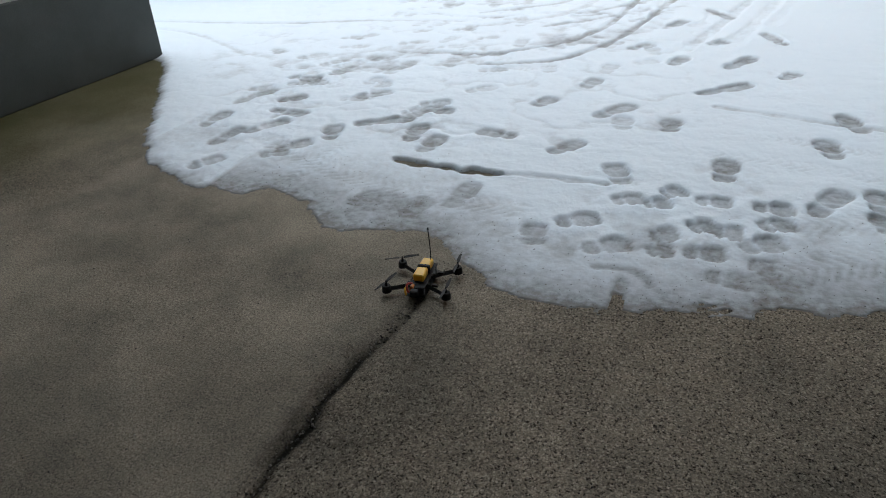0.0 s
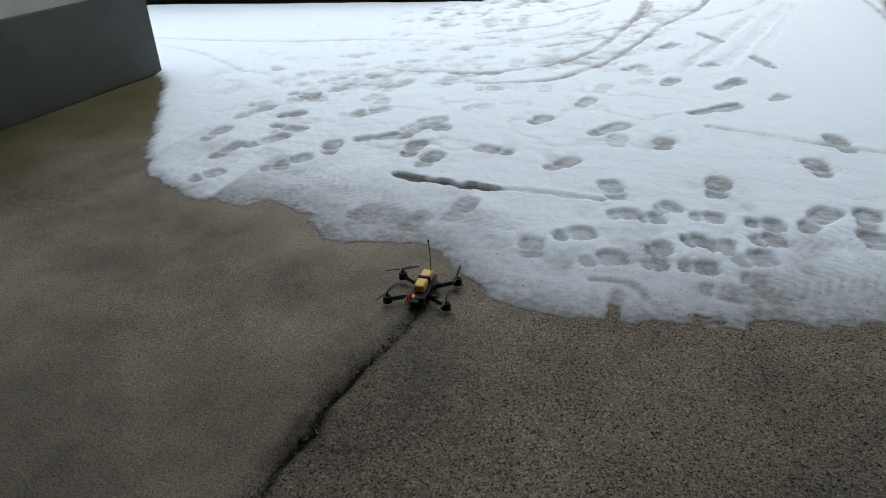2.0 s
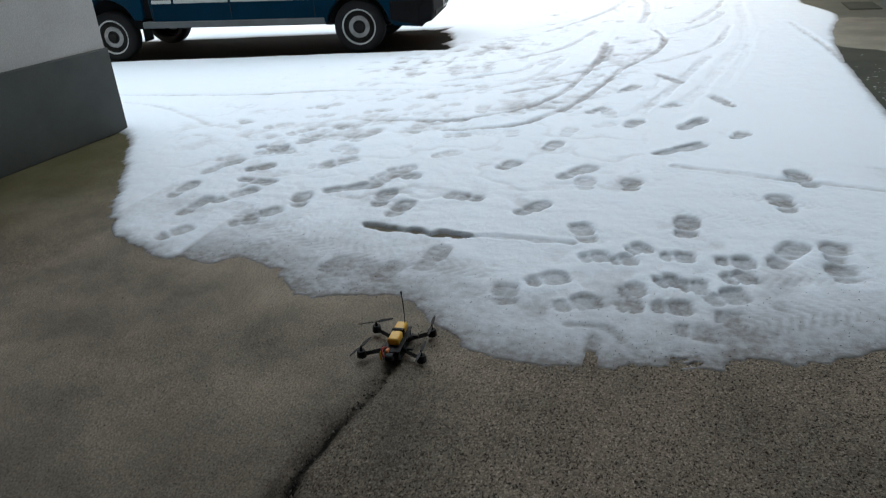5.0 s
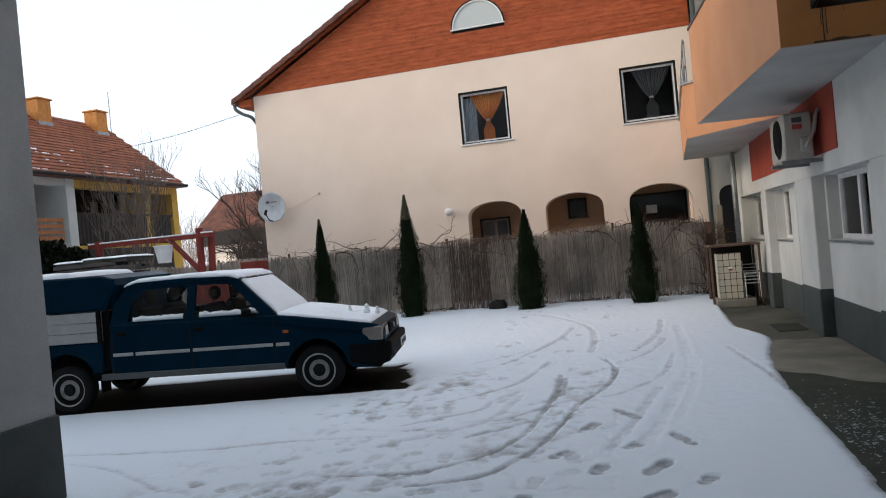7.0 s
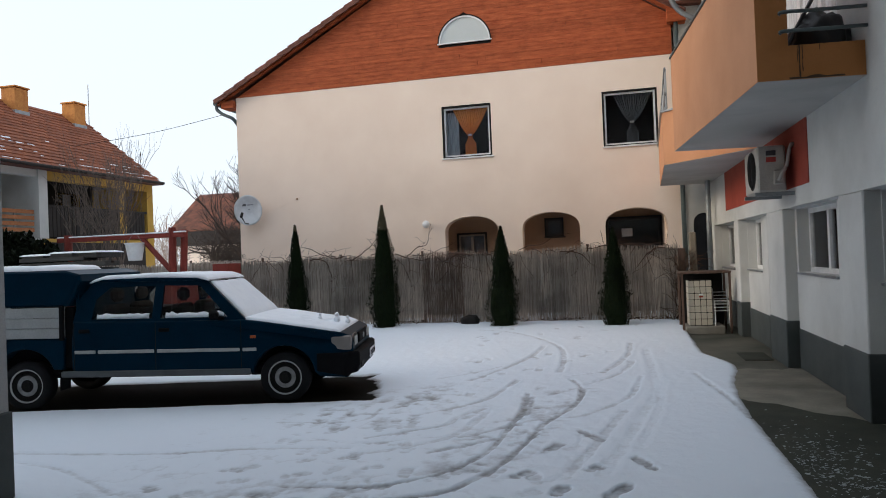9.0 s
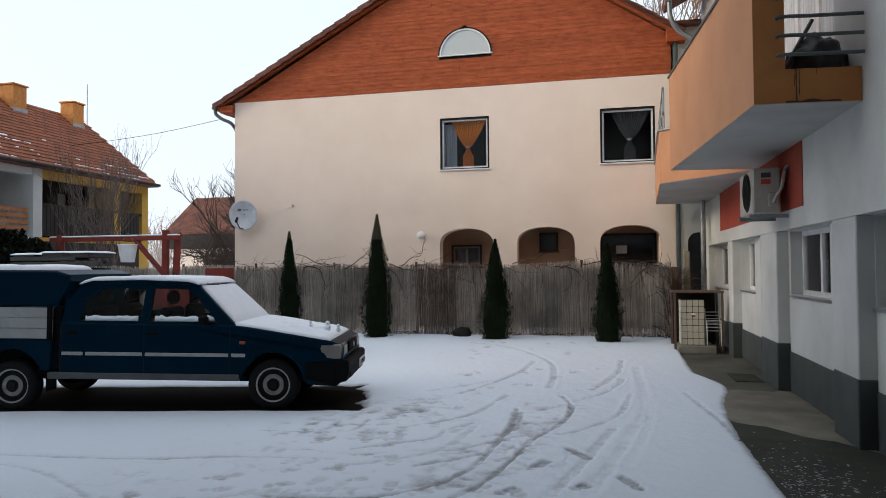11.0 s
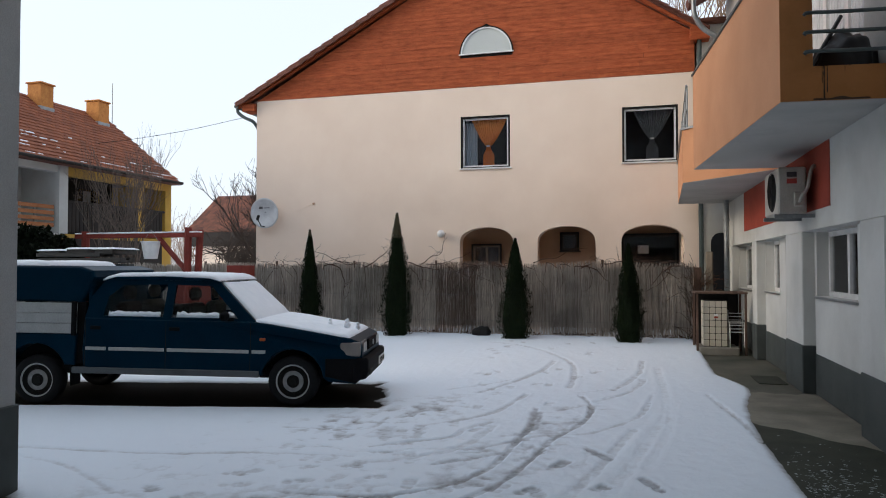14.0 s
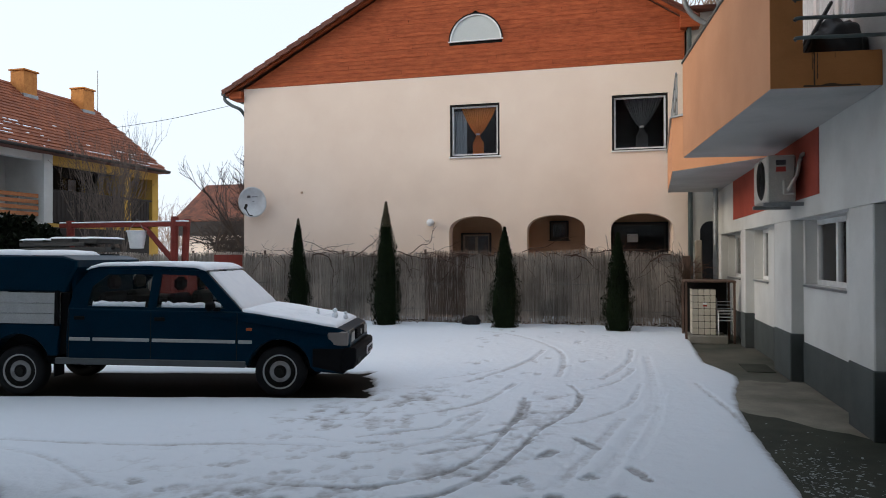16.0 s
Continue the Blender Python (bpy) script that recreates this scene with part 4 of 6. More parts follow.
for a, b in ((4.9, 5.8), (8.46, 9.14), (11.5, 13.24), (14.87, 15.29), (17.87, 18.3)):
    part("plinth", box(RECESS - .012, RECESS + .05, prev, a - .012, 0.0, 0.52, .008), M_PLINTH, wing)
    prev = b + .007
for a, b, c, d in WIN_YZ:
    w = thing_part("window", wing)
    xx = RECESS + .14
    fr = [(a, c), (b, c), (b, d), (a, d)]
    half = (a + b) / 2
    inner = [[(a + .06, c + .06), (half - .04, c + .06), (half - .04, d - .06), (a + .06, d - .06)], [(half + .04, c + .06), (b - .06, c + .06), (b - .06, d - .06), (half + .04, d - .06)]]
    part("window_frame", wall_yz(xx, .06, fr, inner), M_WINFRAME, w)
    for s in inner:
        g = part("pane", box(xx + .025, xx + .031, s[0][0] - .01, s[1][0] + .01, s[0][1] - .01, s[2][1] + .01), M_GLASS, w)
        g.visible_shadow = False
    part("window_sill", box(RECESS - .03, xx + .01, a - .02, b + .02, c - .03, c - .001, .006), M_ZINC, w)
    part("roller_blind", box(xx + .10, xx + .12, a + .03, b - .03, c + (d - c) * .2, d), plain("grey_blind", (.20, .21, .22)), w)
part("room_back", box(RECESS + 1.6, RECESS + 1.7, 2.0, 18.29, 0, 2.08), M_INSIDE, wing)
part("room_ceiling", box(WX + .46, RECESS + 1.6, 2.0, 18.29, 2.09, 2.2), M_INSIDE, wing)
part("red_panel", box(WX - .008, WX + .05, 10.13, 16.1, 2.31, 3.049), M_REDPAINT, wing, "oxide-red painted wall panel")
# balconies: floor slab, apricot parapet, ochre end
SOFFIT = 3.05
near_b = [(2.69, 8.12), (WX - .002, 8.2), (WX - .002, 12.5), (2.34, 12.35)]
far_b = [(WX - .002, 12.56), (2.31, 14.07), (2.50, 18.2), (WX - .002, 18.28)]
balc = thing_part("balcony", wing)
part("slab", poly_up(near_b, SOFFIT, SOFFIT + .10), M_SOFFIT, balc)
part("parapet", poly_up([(2.685, 8.115), (2.81, 8.128), (2.46, 12.36), (2.335, 12.345)], SOFFIT + .004, 4.42), M_ORANGE, balc, "apricot plastered parapet")
part("coping", poly_up([(2.665, 8.09), (2.83, 8.10), (2.48, 12.39), (2.315, 12.37)], 4.421, 4.45), M_PIPEPAINT, balc)
part("end_face", poly_up([(2.683, 8.098), (2.946, 8.124), (2.946, 8.134), (2.683, 8.112)], SOFFIT + .004, 4.42), M_OCHRE, balc)
part("end_post", poly_up([(2.812, 8.123), (2.945, 8.136), (2.945, 8.25), (2.80, 8.24)], SOFFIT + .102, 4.42), M_OCHRE, balc)
part("end_upstand", poly_up([(2.812, 8.118), (WX - .004, 8.19), (WX - .004, 8.30), (2.80, 8.235)], SOFFIT + .004, 3.35), M_OCHRE, balc, "ochre plaster stained black by seeping water")
part("far_parapet", poly_up([(2.47, 12.24), (WX - .004, 12.38), (WX - .004, 12.49), (2.46, 12.35)], SOFFIT + .102, 4.42), M_ORANGE, balc)
for k in range(6):
    zz = 3.45 + .165 * k
    part("rail", tube(curve([(2.86, 8.03, zz - .02), (2.90, 8.03, zz), (3.15, 8.06, zz), (3.56, 8.10, zz)]), .017, 8), M_PIPEPAINT, balc, smooth=True)
M_ALGAE = plain("black_algae", (.075, .05, .03), rough=.9)
rng = random.Random(12)
end_y = lambda x: 8.118 + (x - 2.812) * .095 - .003
for x, w_, z0_ in ((3.035, .010, 3.07), (3.06, .006, 3.12), (3.02, .004, 3.2), (3.20, .004, 3.30), (3.24, .005, 3.34)):        # trickles of seeping water
    edge_ = [(x + w_ * rng.uniform(.3, .8), 3.35 - (3.35 - z0_) * k / 8) for k in range(9)]
    edge_ += [(x - w_ * rng.uniform(.3, .8), z0_ + (3.35 - z0_) * k / 8) for k in range(9)]
    part("water_stain", prism(edge_, [], (0, .004, 0), lambda x, zz: (x, end_y(x), zz)), M_ALGAE, balc)
low = [(2.88 + .034 * k, 3.068 + rng.uniform(.0, .016) * (1 if 2 < k < 12 else .3)) for k in range(16)]
part("water_stain", prism([(2.88, 3.056)] + low + [(3.40, 3.056)], [], (0, .004, 0), lambda x, zz: (x, end_y(x), zz)), M_ALGAE, balc)
door = thing_part("balcony_door", wing)
part("window_frame", wall_yz(WX + .10, .07, [(8.9, 3.45), (11.6, 3.45), (11.6, 5.6), (8.9, 5.6)], [[(9.0, 3.55), (9.75, 3.55), (9.75, 5.5), (9.0, 5.5)], [(9.87, 3.55), (10.6, 3.55), (10.6, 5.5), (9.87, 5.5)], [(10.72, 3.55), (11.5, 3.55), (11.5, 5.5), (10.72, 5.5)]]), M_WINFRAME, door)
for k in range(24):
    part("blind_slat", box(WX + .13, WX + .15, 8.96 + k * .108, 9.05 + k * .108, 3.5, 5.55, .004), plain("pale_blind", (.62, .63, .64)) if k == 0 else bpy.data.materials["pale_blind"], door)
M_BAG = plain("black_plastic", (.012, .012, .014), rough=.45)
bm = bmesh.new()
bmesh.ops.create_icosphere(bm, subdivisions=4, radius=1)
for v in bm.verts:
    n_ = noise.noise(v.co * 2.2) * .22 + noise.noise(v.co * 6) * .07
    v.co = Vector((v.co.x * .26, v.co.y * .20, max(-.5, v.co.z) * .30)) * (1 + n_)
tagged(part("clothes_prop", tube([(2.97, 8.42, 3.36), (3.10, 8.5, 3.58), (3.30, 8.62, 3.92)], .018, 6), M_BAG), "dark slanting prop leaning on the balcony", "prop")
tagged(part("rubbish_bag", bm, M_BAG, at=Matrix.Translation((3.31, 8.56, 3.44)), smooth=True), "crumpled black plastic bag on the balcony floor", "bag")
tagged(part("balcony_box", box(3.10, 3.55, 8.5, 8.95, SOFFIT + .10, 3.38, .02), M_BAG), "dark plastic box standing on the balcony", "box")
fb = thing_part("balcony", wing)
part("slab", poly_up(far_b, SOFFIT, SOFFIT + .10), M_SOFFIT, fb)
part("parapet", poly_up([(WX - .004, 12.562), (2.305, 14.065), (2.43, 14.10), (WX - .004, 12.75)], SOFFIT + .004, 3.95), M_ORANGE, fb, "apricot plastered parapet")
part("parapet", poly_up([(2.303, 14.07), (2.43, 14.10), (2.62, 18.2), (2.498, 18.2)], SOFFIT + .004, 3.95), M_ORANGE, fb)
part("coping", poly_up([(WX - .006, 12.52), (2.27, 14.06), (2.47, 18.22), (2.64, 18.22), (2.44, 14.12), (WX - .006, 12.79)], 3.951, 3.98), M_ZINC, fb)
for k in range(4):
    part("rail_post", tube([(2.40 + .045 * k, 14.3 + k, 3.98), (2.40 + .045 * k, 14.3 + k, 4.75)], .018), M_ZINC, fb)
for zz in (4.3, 4.72):
    part("rail", tube([(2.38, 14.1, zz), (2.58, 18.1, zz)], .018), M_ZINC, fb)
part("roof", prism([(2.75, 7.45), (9, 10.6), (9, 10.75), (2.70, 7.58)], [], (0, 16, 0), lambda x, zz: (x, 2.3, zz)), M_BROWNTILE, wing)
part("gutter", tube([(2.78, 2.3, 7.45), (2.78, 17.6, 7.45)], .08, 10), M_ZINC, wing)
part("downpipe", tube(curve([(2.80, 17.4, 7.40), (2.82, 17.4, 7.05), (3.00, 17.45, 6.75), (3.35, 17.5, 6.52), (3.42, 17.5, 6.35), (3.42, 17.5, 4.2), (3.42, 17.5, 0.1)], 6), .055, 10), M_ZINC, wing, smooth=True)
for zz in (6.1, 2.6, 1.5):
    part("pipe_clip", tube([(3.42, 17.5, zz), (3.42, 17.5, zz + .04)], .068, 10), M_ZINC, wing)
link = thing("link_building", "white rendered wall with an arched dark doorway between two houses", "building")
part("wall", prism([(2.955, 0), (4.2, 0), (4.2, 7.2), (2.955, 7.2)], [arc_loop(3.22, 3.75, .02, 2.15, 2.42)], (0, .3, 0), lambda x, zz: (x, FY + .10, zz)), M_WHITEWALL, link)
part("doorway_back", box(3.1, 4.0, FY + .9, FY + 1.0, 0, 3), M_INSIDE, link)
part("roof", box(2.96, 4.3, FY - .12, FY + 2, 7.2, 7.3, .02), M_BROWNTILE, link)

# air conditioner on its bracket
ac = thing("air_conditioner", "weathered off-white air conditioner unit on the red panel", "air conditioner", Matrix.Translation((3.30, 11.15, 2.27)))
M_ACWHITE = surf("aged_white_metal", (.36, .355, .32), (.43, .42, .385), scale=4, rough=.5, stain=.3, stain_scale=5)
part("casing", box(-.15, .17, -.42, .42, 0, .56, .02), M_ACWHITE, ac)
bm = bmesh.new()
for k in range(9):
    rr = .05 + .022 * k
    pts = [(-.162, -.08 + rr * math.cos(2 * math.pi * q / 24), .30 + rr * math.sin(2 * math.pi * q / 24)) for q in range(25)]
    add_tube(bm, pts, .005, 4, False)
part("fan_grille", bm, M_DARKFRAME, ac)
part("fan_recess", tube([(-.152, -.08, .28), (-.140, -.08, .28)], .24, 28), M_DARKFRAME, ac)
part("warning_label", box(-.05, .06, -.424, -.420, .44, .50), plain("dark_label", (.05, .05, .06)), ac)
part("warning_label", box(-.05, .06, -.424, -.420, .36, .42), plain("red_label", (.4, .05, .04)), ac)
part("valve_cover", box(.02, .15, -.45, -.418, .08, .26, .015), M_ACWHITE, ac)
part("pipe", tube(curve([(.08, -.45, .14), (.10, -.50, .2), (.16, -.50, .30), (.20, -.48, .48), (.24, -.44, .56), (.27, -.42, .55)]), .022, 8), M_ACWHITE, ac, smooth=True)
part("bracket", box(-.18, .272, -.36, -.32, -.05, -.003, .004), M_ZINC, ac)
part("bracket", box(-.18, .272, .32, .36, -.05, -.003, .004), M_ZINC, ac)

# walkway slab with drain
walkway = thing("pavement", "damp mossy concrete walkway along a wall", "walkway", kind="structure")
rng = random.Random(40)
joint = lambda y: [(2.45 + (RECESS - .015 - 2.45) * k / 10, y + rng.uniform(-.07, .07)) for k in range(11)]
j1, j2 = [(x, y - 1.05 * (x - 3.0)) for x, y in joint(9.15)], joint(11.4)
M_MOSSY = surf("mossy_concrete", (.011, .016, .009), (.034, .040, .024), scale=2.4, rough=.8, grain=70, bump=.4, stain=.8, stain_scale=1.1)
M_PALECON = surf("dry_concrete", (.13, .122, .095), (.24, .225, .18), scale=1.6, rough=.8, grain=70, bump=.35, stain=.8, stain_scale=.9)
M_WETCON = surf("wet_concrete", (.035, .042, .028), (.13, .122, .095), scale=.9, rough=.7, grain=70, bump=.35, stain=.95, stain_scale=.55)
part("slab", poly_up([(2.45, 4.4), (RECESS - .015, 4.4)] + j1[::-1], -.06, .004), M_MOSSY, walkway, "mossy dark green concrete")
part("slab", poly_up(j1 + j2[::-1], -.06, .005), M_PALECON, walkway, "pale dry concrete")
part("slab", poly_up(j2 + [(RECESS - .015, 18.25), (2.45, 18.25)], -.06, .004), M_WETCON, walkway)
rng = random.Random(41)
bm = bmesh.new()
for k in range(520):                    # frozen remnants of snow on the walkway
    px, py = 2.66 + abs(rng.gauss(.25, .2)), rng.gauss(7.0, .6)
    if px < 3.5:
        r_ = rng.uniform(.003, .010) * (1.7 if rng.random() < .12 else 1)
        vs = bmesh.ops.create_icosphere(bm, subdivisions=1, radius=r_, matrix=Matrix.Translation((px, py, .006)) @ Matrix.Rotation(rng.uniform(0, 3), 4, "Z") @ Matrix.Diagonal((rng.uniform(.5, 1.2), rng.uniform(.9, 3.2), .10, 1)))["verts"]
tagged(part("snow_remnant", bm, plain("dirty_snow", (.30, .34, .33), rough=.8)), "scattered grey remnants of snow on the walkway", "snow", kind="stuff")
tagged(part("drain_cover", box(3.14, 3.52, 12.12, 12.86, .004, .016, .005), M_MOSSY), "dark mossy drain cover in the walkway", "drain cover")

# ---- passage under the house the view starts from ----
gate_house = thing("gate_house", "grey rendered house with dark plinth and an open passage beneath", "house")
part("passage_wall", box(-3.3, -2.93, -7, 5.73, .64, 8.0), M_LEFTWALL, gate_house)
part("passage_plinth", box(-3.29, -2.905, -7, 5.745, 0, .64, .008), M_PLINTH, gate_house, "dark grey painted plinth")
# unseen walls and roof, sized to hold sun and sky off the yard
part("street_wall", box(-14, -3.302, 5.35, 5.73, 0, 8.0), M_LEFTWALL, gate_house)
part("upper_wall", box(-2.928, 9, 3.0, 3.3, 2.55, 8.0), M_LEFTWALL, gate_house)
# unseen ceiling, kept low and dark to dim the passage floor
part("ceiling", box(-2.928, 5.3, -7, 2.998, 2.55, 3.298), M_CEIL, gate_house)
part("passage_wall", box(5.3, 5.7, -7, 3.3, 0, 3.298), M_LEFTWALL, gate_house)
part("gate", box(-2.928, 5.298, -7.2, -7.0, 0, 3.298), M_INSIDE, gate_house)
part("corner_wall", box(5.702, 9, 2.2, 2.9, 0, 3.298), M_LEFTWALL, gate_house)
part("flat_roof", box(-14, 9, -7, 5.7, 8.002, 8.2), M_BROWNTILE, gate_house)

# ---- fence of reed mats ----
def island_mat(name, cols, rough=0.85, grain=60, spec=0.5):
    """A surface whose loose pieces differ in tone."""
    m, n, l, p = node_mat(name)
    g = n.new("ShaderNodeNewGeometry")
    r = n.new("ShaderNodeValToRGB")
    el = r.color_ramp.elements
    el[0].color, el[1].color = (*cols[0], 1), (*cols[-1], 1)
    for k, c in enumerate(cols[1:-1]):
        e_ = el.new((k + 1) / (len(cols) - 1))
        e_.color = (*c, 1)
    l.new(g.outputs["Random Per Island"], r.inputs[0])
    tc = n.new("ShaderNodeTexCoord")
    nz = n.new("ShaderNodeTexNoise")
    nz.inputs["Scale"].default_value, nz.inputs["Detail"].default_value = 1.3, 5
    l.new(tc.outputs["Object"], nz.inputs["Vector"])
    mr = n.new("ShaderNodeMapRange")
    mr.inputs["From Min"].default_value, mr.inputs["From Max"].default_value = .3, .7
    mr.inputs["To Min"].default_value, mr.inputs["To Max"].default_value = .62, 1.3
    l.new(nz.outputs["Fac"], mr.inputs["Value"])
    hs = n.new("ShaderNodeHueSaturation")
    l.new(mr.outputs[0], hs.inputs["Value"])
    l.new(r.outputs[0], hs.inputs["Color"])
    l.new(hs.outputs[0], p.inputs["Base Color"])
    p.inputs["Roughness"].default_value, p.inputs["Specular IOR Level"].default_value = rough, spec
    return m


def raw_mesh(name, verts, faces, material, parent=None, smooth=False):
    me = bpy.data.meshes.new(name)
    me.from_pydata(verts, [], faces)
    me.materials.append(material)
    if smooth:
        me.polygons.foreach_set("use_smooth", [True] * len(me.polygons))
    ob = new(name, me)
    if parent:
        ob.parent = parent
    return ob


M_REED = island_mat("weathered_reed", [(.22, .185, .15), (.44, .39, .335), (.62, .565, .495), (.33, .29, .245), (.80, .74, .655)])
M_REEDRED = island_mat("reddish_reed", [(.15, .105, .08), (.22, .165, .13), (.29, .235, .19), (.19, .135, .10)])
M_OLDWOOD = surf("old_dark_wood", (.075, .045, .032), (.14, .085, .06), scale=3, rough=.85, grain=30, stretch=(6, 6, .8))
M_TWIG = surf("vine_bark", (.06, .034, .024), (.11, .065, .045), scale=8, rough=.9)
FN = 17.18
fence = thing("reed_fence", "weathered reed mat fence with bare vines along its top", "fence")
rng = random.Random(5)
panel_x = [-13.4, -11.2, -9.0, -7.0, -4.95, -2.92, -1.95, -0.95, 0.85, 2.72]
for k, (x0, x1) in enumerate(zip(panel_x, panel_x[1:])):
    verts, faces = [], []
    x = x0
    while x < x1:
        w = rng.uniform(.004, .010)
        y = FN + rng.uniform(-.014, .014)
        top = 1.70 + rng.uniform(-.05, .05) + (0.03 * math.sin(x * 2.1))
        bot = (.02 if rng.random() < .5 else .14 + rng.uniform(-.10, .12))
        lean = rng.gauss(0, .07)
        b = len(verts)
        mid = (top + bot) / 2
        for zz, xo in ((bot, 0), (mid, lean * .4 + rng.uniform(-.006, .006)), (top, lean)):
            verts += [(x + xo - w / 2, y + .005, zz), (x + xo, y - .006, zz), (x + xo + w / 2, y + .005, zz)]
        for s in (0, 3):
            for q in range(3):
                faces.append((b + s + q, b + s + (q + 1) % 3, b + s + 3 + (q + 1) % 3, b + s + 3 + q))
        x += w * rng.uniform(.4, .8)
    raw_mesh("reed_mat", verts, faces, M_REEDRED if k in (5,) else M_REED, fence)
    part("backing_mat", box(x0, x1, FN + .022, FN + .03, .30, 1.62), M_REED, fence)
    for zz in (.42, 1.0, 1.52):
        part("binding_wire", tube([(x0, FN - .022, zz), (x1, FN - .022, zz + .005)], .0025, 4), M_ZINC, fence)
    part("post", tube([(x0, FN + .06, 0), (x0, FN + .06, 1.79)], .03, 8), M_OLDWOOD, fence)
part("corner_post", box(2.72, 2.86, 17.0, 17.14, 0, 1.62, .012), M_OLDWOOD, fence, "weathered brown corner post")


def wander(rng, start, heading, length, steps, jitter=.35, droop=-.05):
    """A crooked twig line."""
    p, out = Vector(start), [tuple(start)]
    d = Vector(heading).normalized()
    for _ in range(steps):
        d = (d + Vector((rng.uniform(-jitter, jitter), rng.uniform(-jitter, jitter) * .5, rng.uniform(-jitter, jitter) + droop))).normalized()
        p = p + d * length / steps
        out.append(tuple(p))
    return out


rng = random.Random(12)
bm = bmesh.new()
x = -7.0
while x < 2.5:
    ln = rng.uniform(.5, 1.4)
    pts = wander(rng, (x, FN - .05, 1.69 + rng.uniform(-.06, .06)), (rng.choice((1, 1, -1)), 0, rng.uniform(-.08, .10)), ln, 12, .42, -.01)
    add_tube(bm, pts, rng.uniform(.006, .016), 5, True, .003)
    for _ in range(rng.randint(2, 6)):
        s = rng.choice(pts[1:-1])
        add_tube(bm, wander(rng, s, (rng.uniform(-1, 1), rng.uniform(-.4, .1), rng.uniform(.2, 1.2)), rng.uniform(.10, .42), 6, .6, -.10), .0042, 4, True, .002)
    for _ in range(4 if -2.4 < x < -.9 else 1):
        if rng.random() < .6:
            add_tube(bm, wander(rng, pts[0], (rng.uniform(-.5, .5), -.03, -1), rng.uniform(.5, 1.5), 10, .35, 0), .006, 4, True, .0025)
    x += rng.uniform(.12, .38)
tagged(part("climbing_vine", bm, M_TWIG), "bare climbing vine along the top of the fence", "vine", kind="stuff")
bm = bmesh.new()
for _ in range(90):
    s = (rng.uniform(2.75, 3.05), 17.2 + rng.uniform(-.1, .1), rng.uniform(.9, 1.5))
    add_tube(bm, wander(rng, s, (rng.uniform(-1, 1), rng.uniform(-1, .3), rng.uniform(-.2, 1)), rng.uniform(.15, .45), 5, .5), .004, 4, True, .002)
tagged(part("dry_shrub", bm, surf("dry_brown_twig", (.17, .08, .045), (.26, .13, .07), scale=9)), "dry brown shrub at the end of the fence", "shrub")

# dark stone and litter by the fence foot
bm = bmesh.new()
bmesh.ops.create_icosphere(bm, subdivisions=3, radius=1)
for v in bm.verts:
    v.co = Vector((v.co.x * .22, v.co.y * .15, v.co.z * .15)) * (1 + .3 * noise.noise(v.co * 1.7))
tagged(part("stone", bm, M_DARKFRAME, at=Matrix.Translation((-1.75, 16.85, .17)), smooth=True), "dark stone at the foot of the fence", "stone")

# ---- thuja trees ----
M_THUJA = island_mat("thuja_leaf", [(.004, .008, .003), (.008, .014, .005), (.012, .021, .007), (.006, .011, .004)], rough=.8, spec=.12)
M_THUJATIP = island_mat("thuja_tip", [(.07, .06, .03), (.10, .08, .04), (.05, .05, .025)], rough=.8)


def thuja(x, y, h, r, seed, tip=0.0, base=.06):
    t = thing("thuja_tree", "slender dark green thuja in front of the reed fence", "tree", Matrix.Translation((x, y, base)), "thujas along the fence")
    part("trunk", tube([(0, 0, -.05), (0, 0, h * .5), (0, 0, h * .96)], .05, 7, taper=.008), M_OLDWOOD, t)
    rg = np.random.RandomState(seed)
    core, cf = [], []
    rings, seg = 18, 14
    prof = lambda u: r * np.clip(np.where(u < .18, .72 + 1.55 * u, 1.0 - .05 * u) * (1 - np.clip((u - .18) / .82, 0, 1) ** 1.5) + .003, 0, 9)
    for j in range(rings + 1):
        u = j / rings
        for k in range(seg):
            a = 2 * math.pi * k / seg
            q = float(prof(np.array(u))) * .80 * (1 + .16 * math.sin(3 * a + 9 * u + seed) * (u < .97))
            core.append((q * math.cos(a), q * math.sin(a), .02 + u * h * .97))
    for j in range(rings):
        for k in range(seg):
            cf.append((j * seg + k, j * seg + (k + 1) % seg, (j + 1) * seg + (k + 1) % seg, (j + 1) * seg + k))
    raw_mesh("inner_crown", core, cf, M_THUJA, t)
    n_ = int(12500 * h / 2.5)
    u = rg.rand(n_) ** 1.15
    a = rg.rand(n_) * 2 * math.pi
    q = prof(u) * (.80 + .30 * rg.rand(n_)) * (1 + .16 * np.sin(3 * a + 9 * u + seed) + .16 * np.sin(7 * a - 17 * u) + .10 * np.sin(5 * a + 41 * u))
    cx_, cy_, cz_ = q * np.cos(a), q * np.sin(a), u * h
    verts, faces, tv, tf = [], [], [], []
    for i in range(n_):
        out = Vector((math.cos(a[i]), math.sin(a[i]), 0))
        tw = out.cross(Vector((0, 0, 1)))
        d = (out * rg.uniform(.15, .75) + Vector((0, 0, 1)) + tw * rg.uniform(-.5, .5)).normalized()
        s = (tw * rg.uniform(.5, 1) + out * rg.uniform(-.8, .8)).normalized()
        ln, wd = rg.uniform(.025, .062), rg.uniform(.005, .012)
        o = Vector((cx_[i], cy_[i], cz_[i]))
        V, F = (tv, tf) if (tip and u[i] > tip) else (verts, faces)
        b = len(V)
        V += [tuple(o - s * wd * .4), tuple(o + d * ln * .55 - s * wd), tuple(o + d * ln), tuple(o + d * ln * .5 + s * wd)]
        F.append((b, b + 1, b + 2, b + 3))
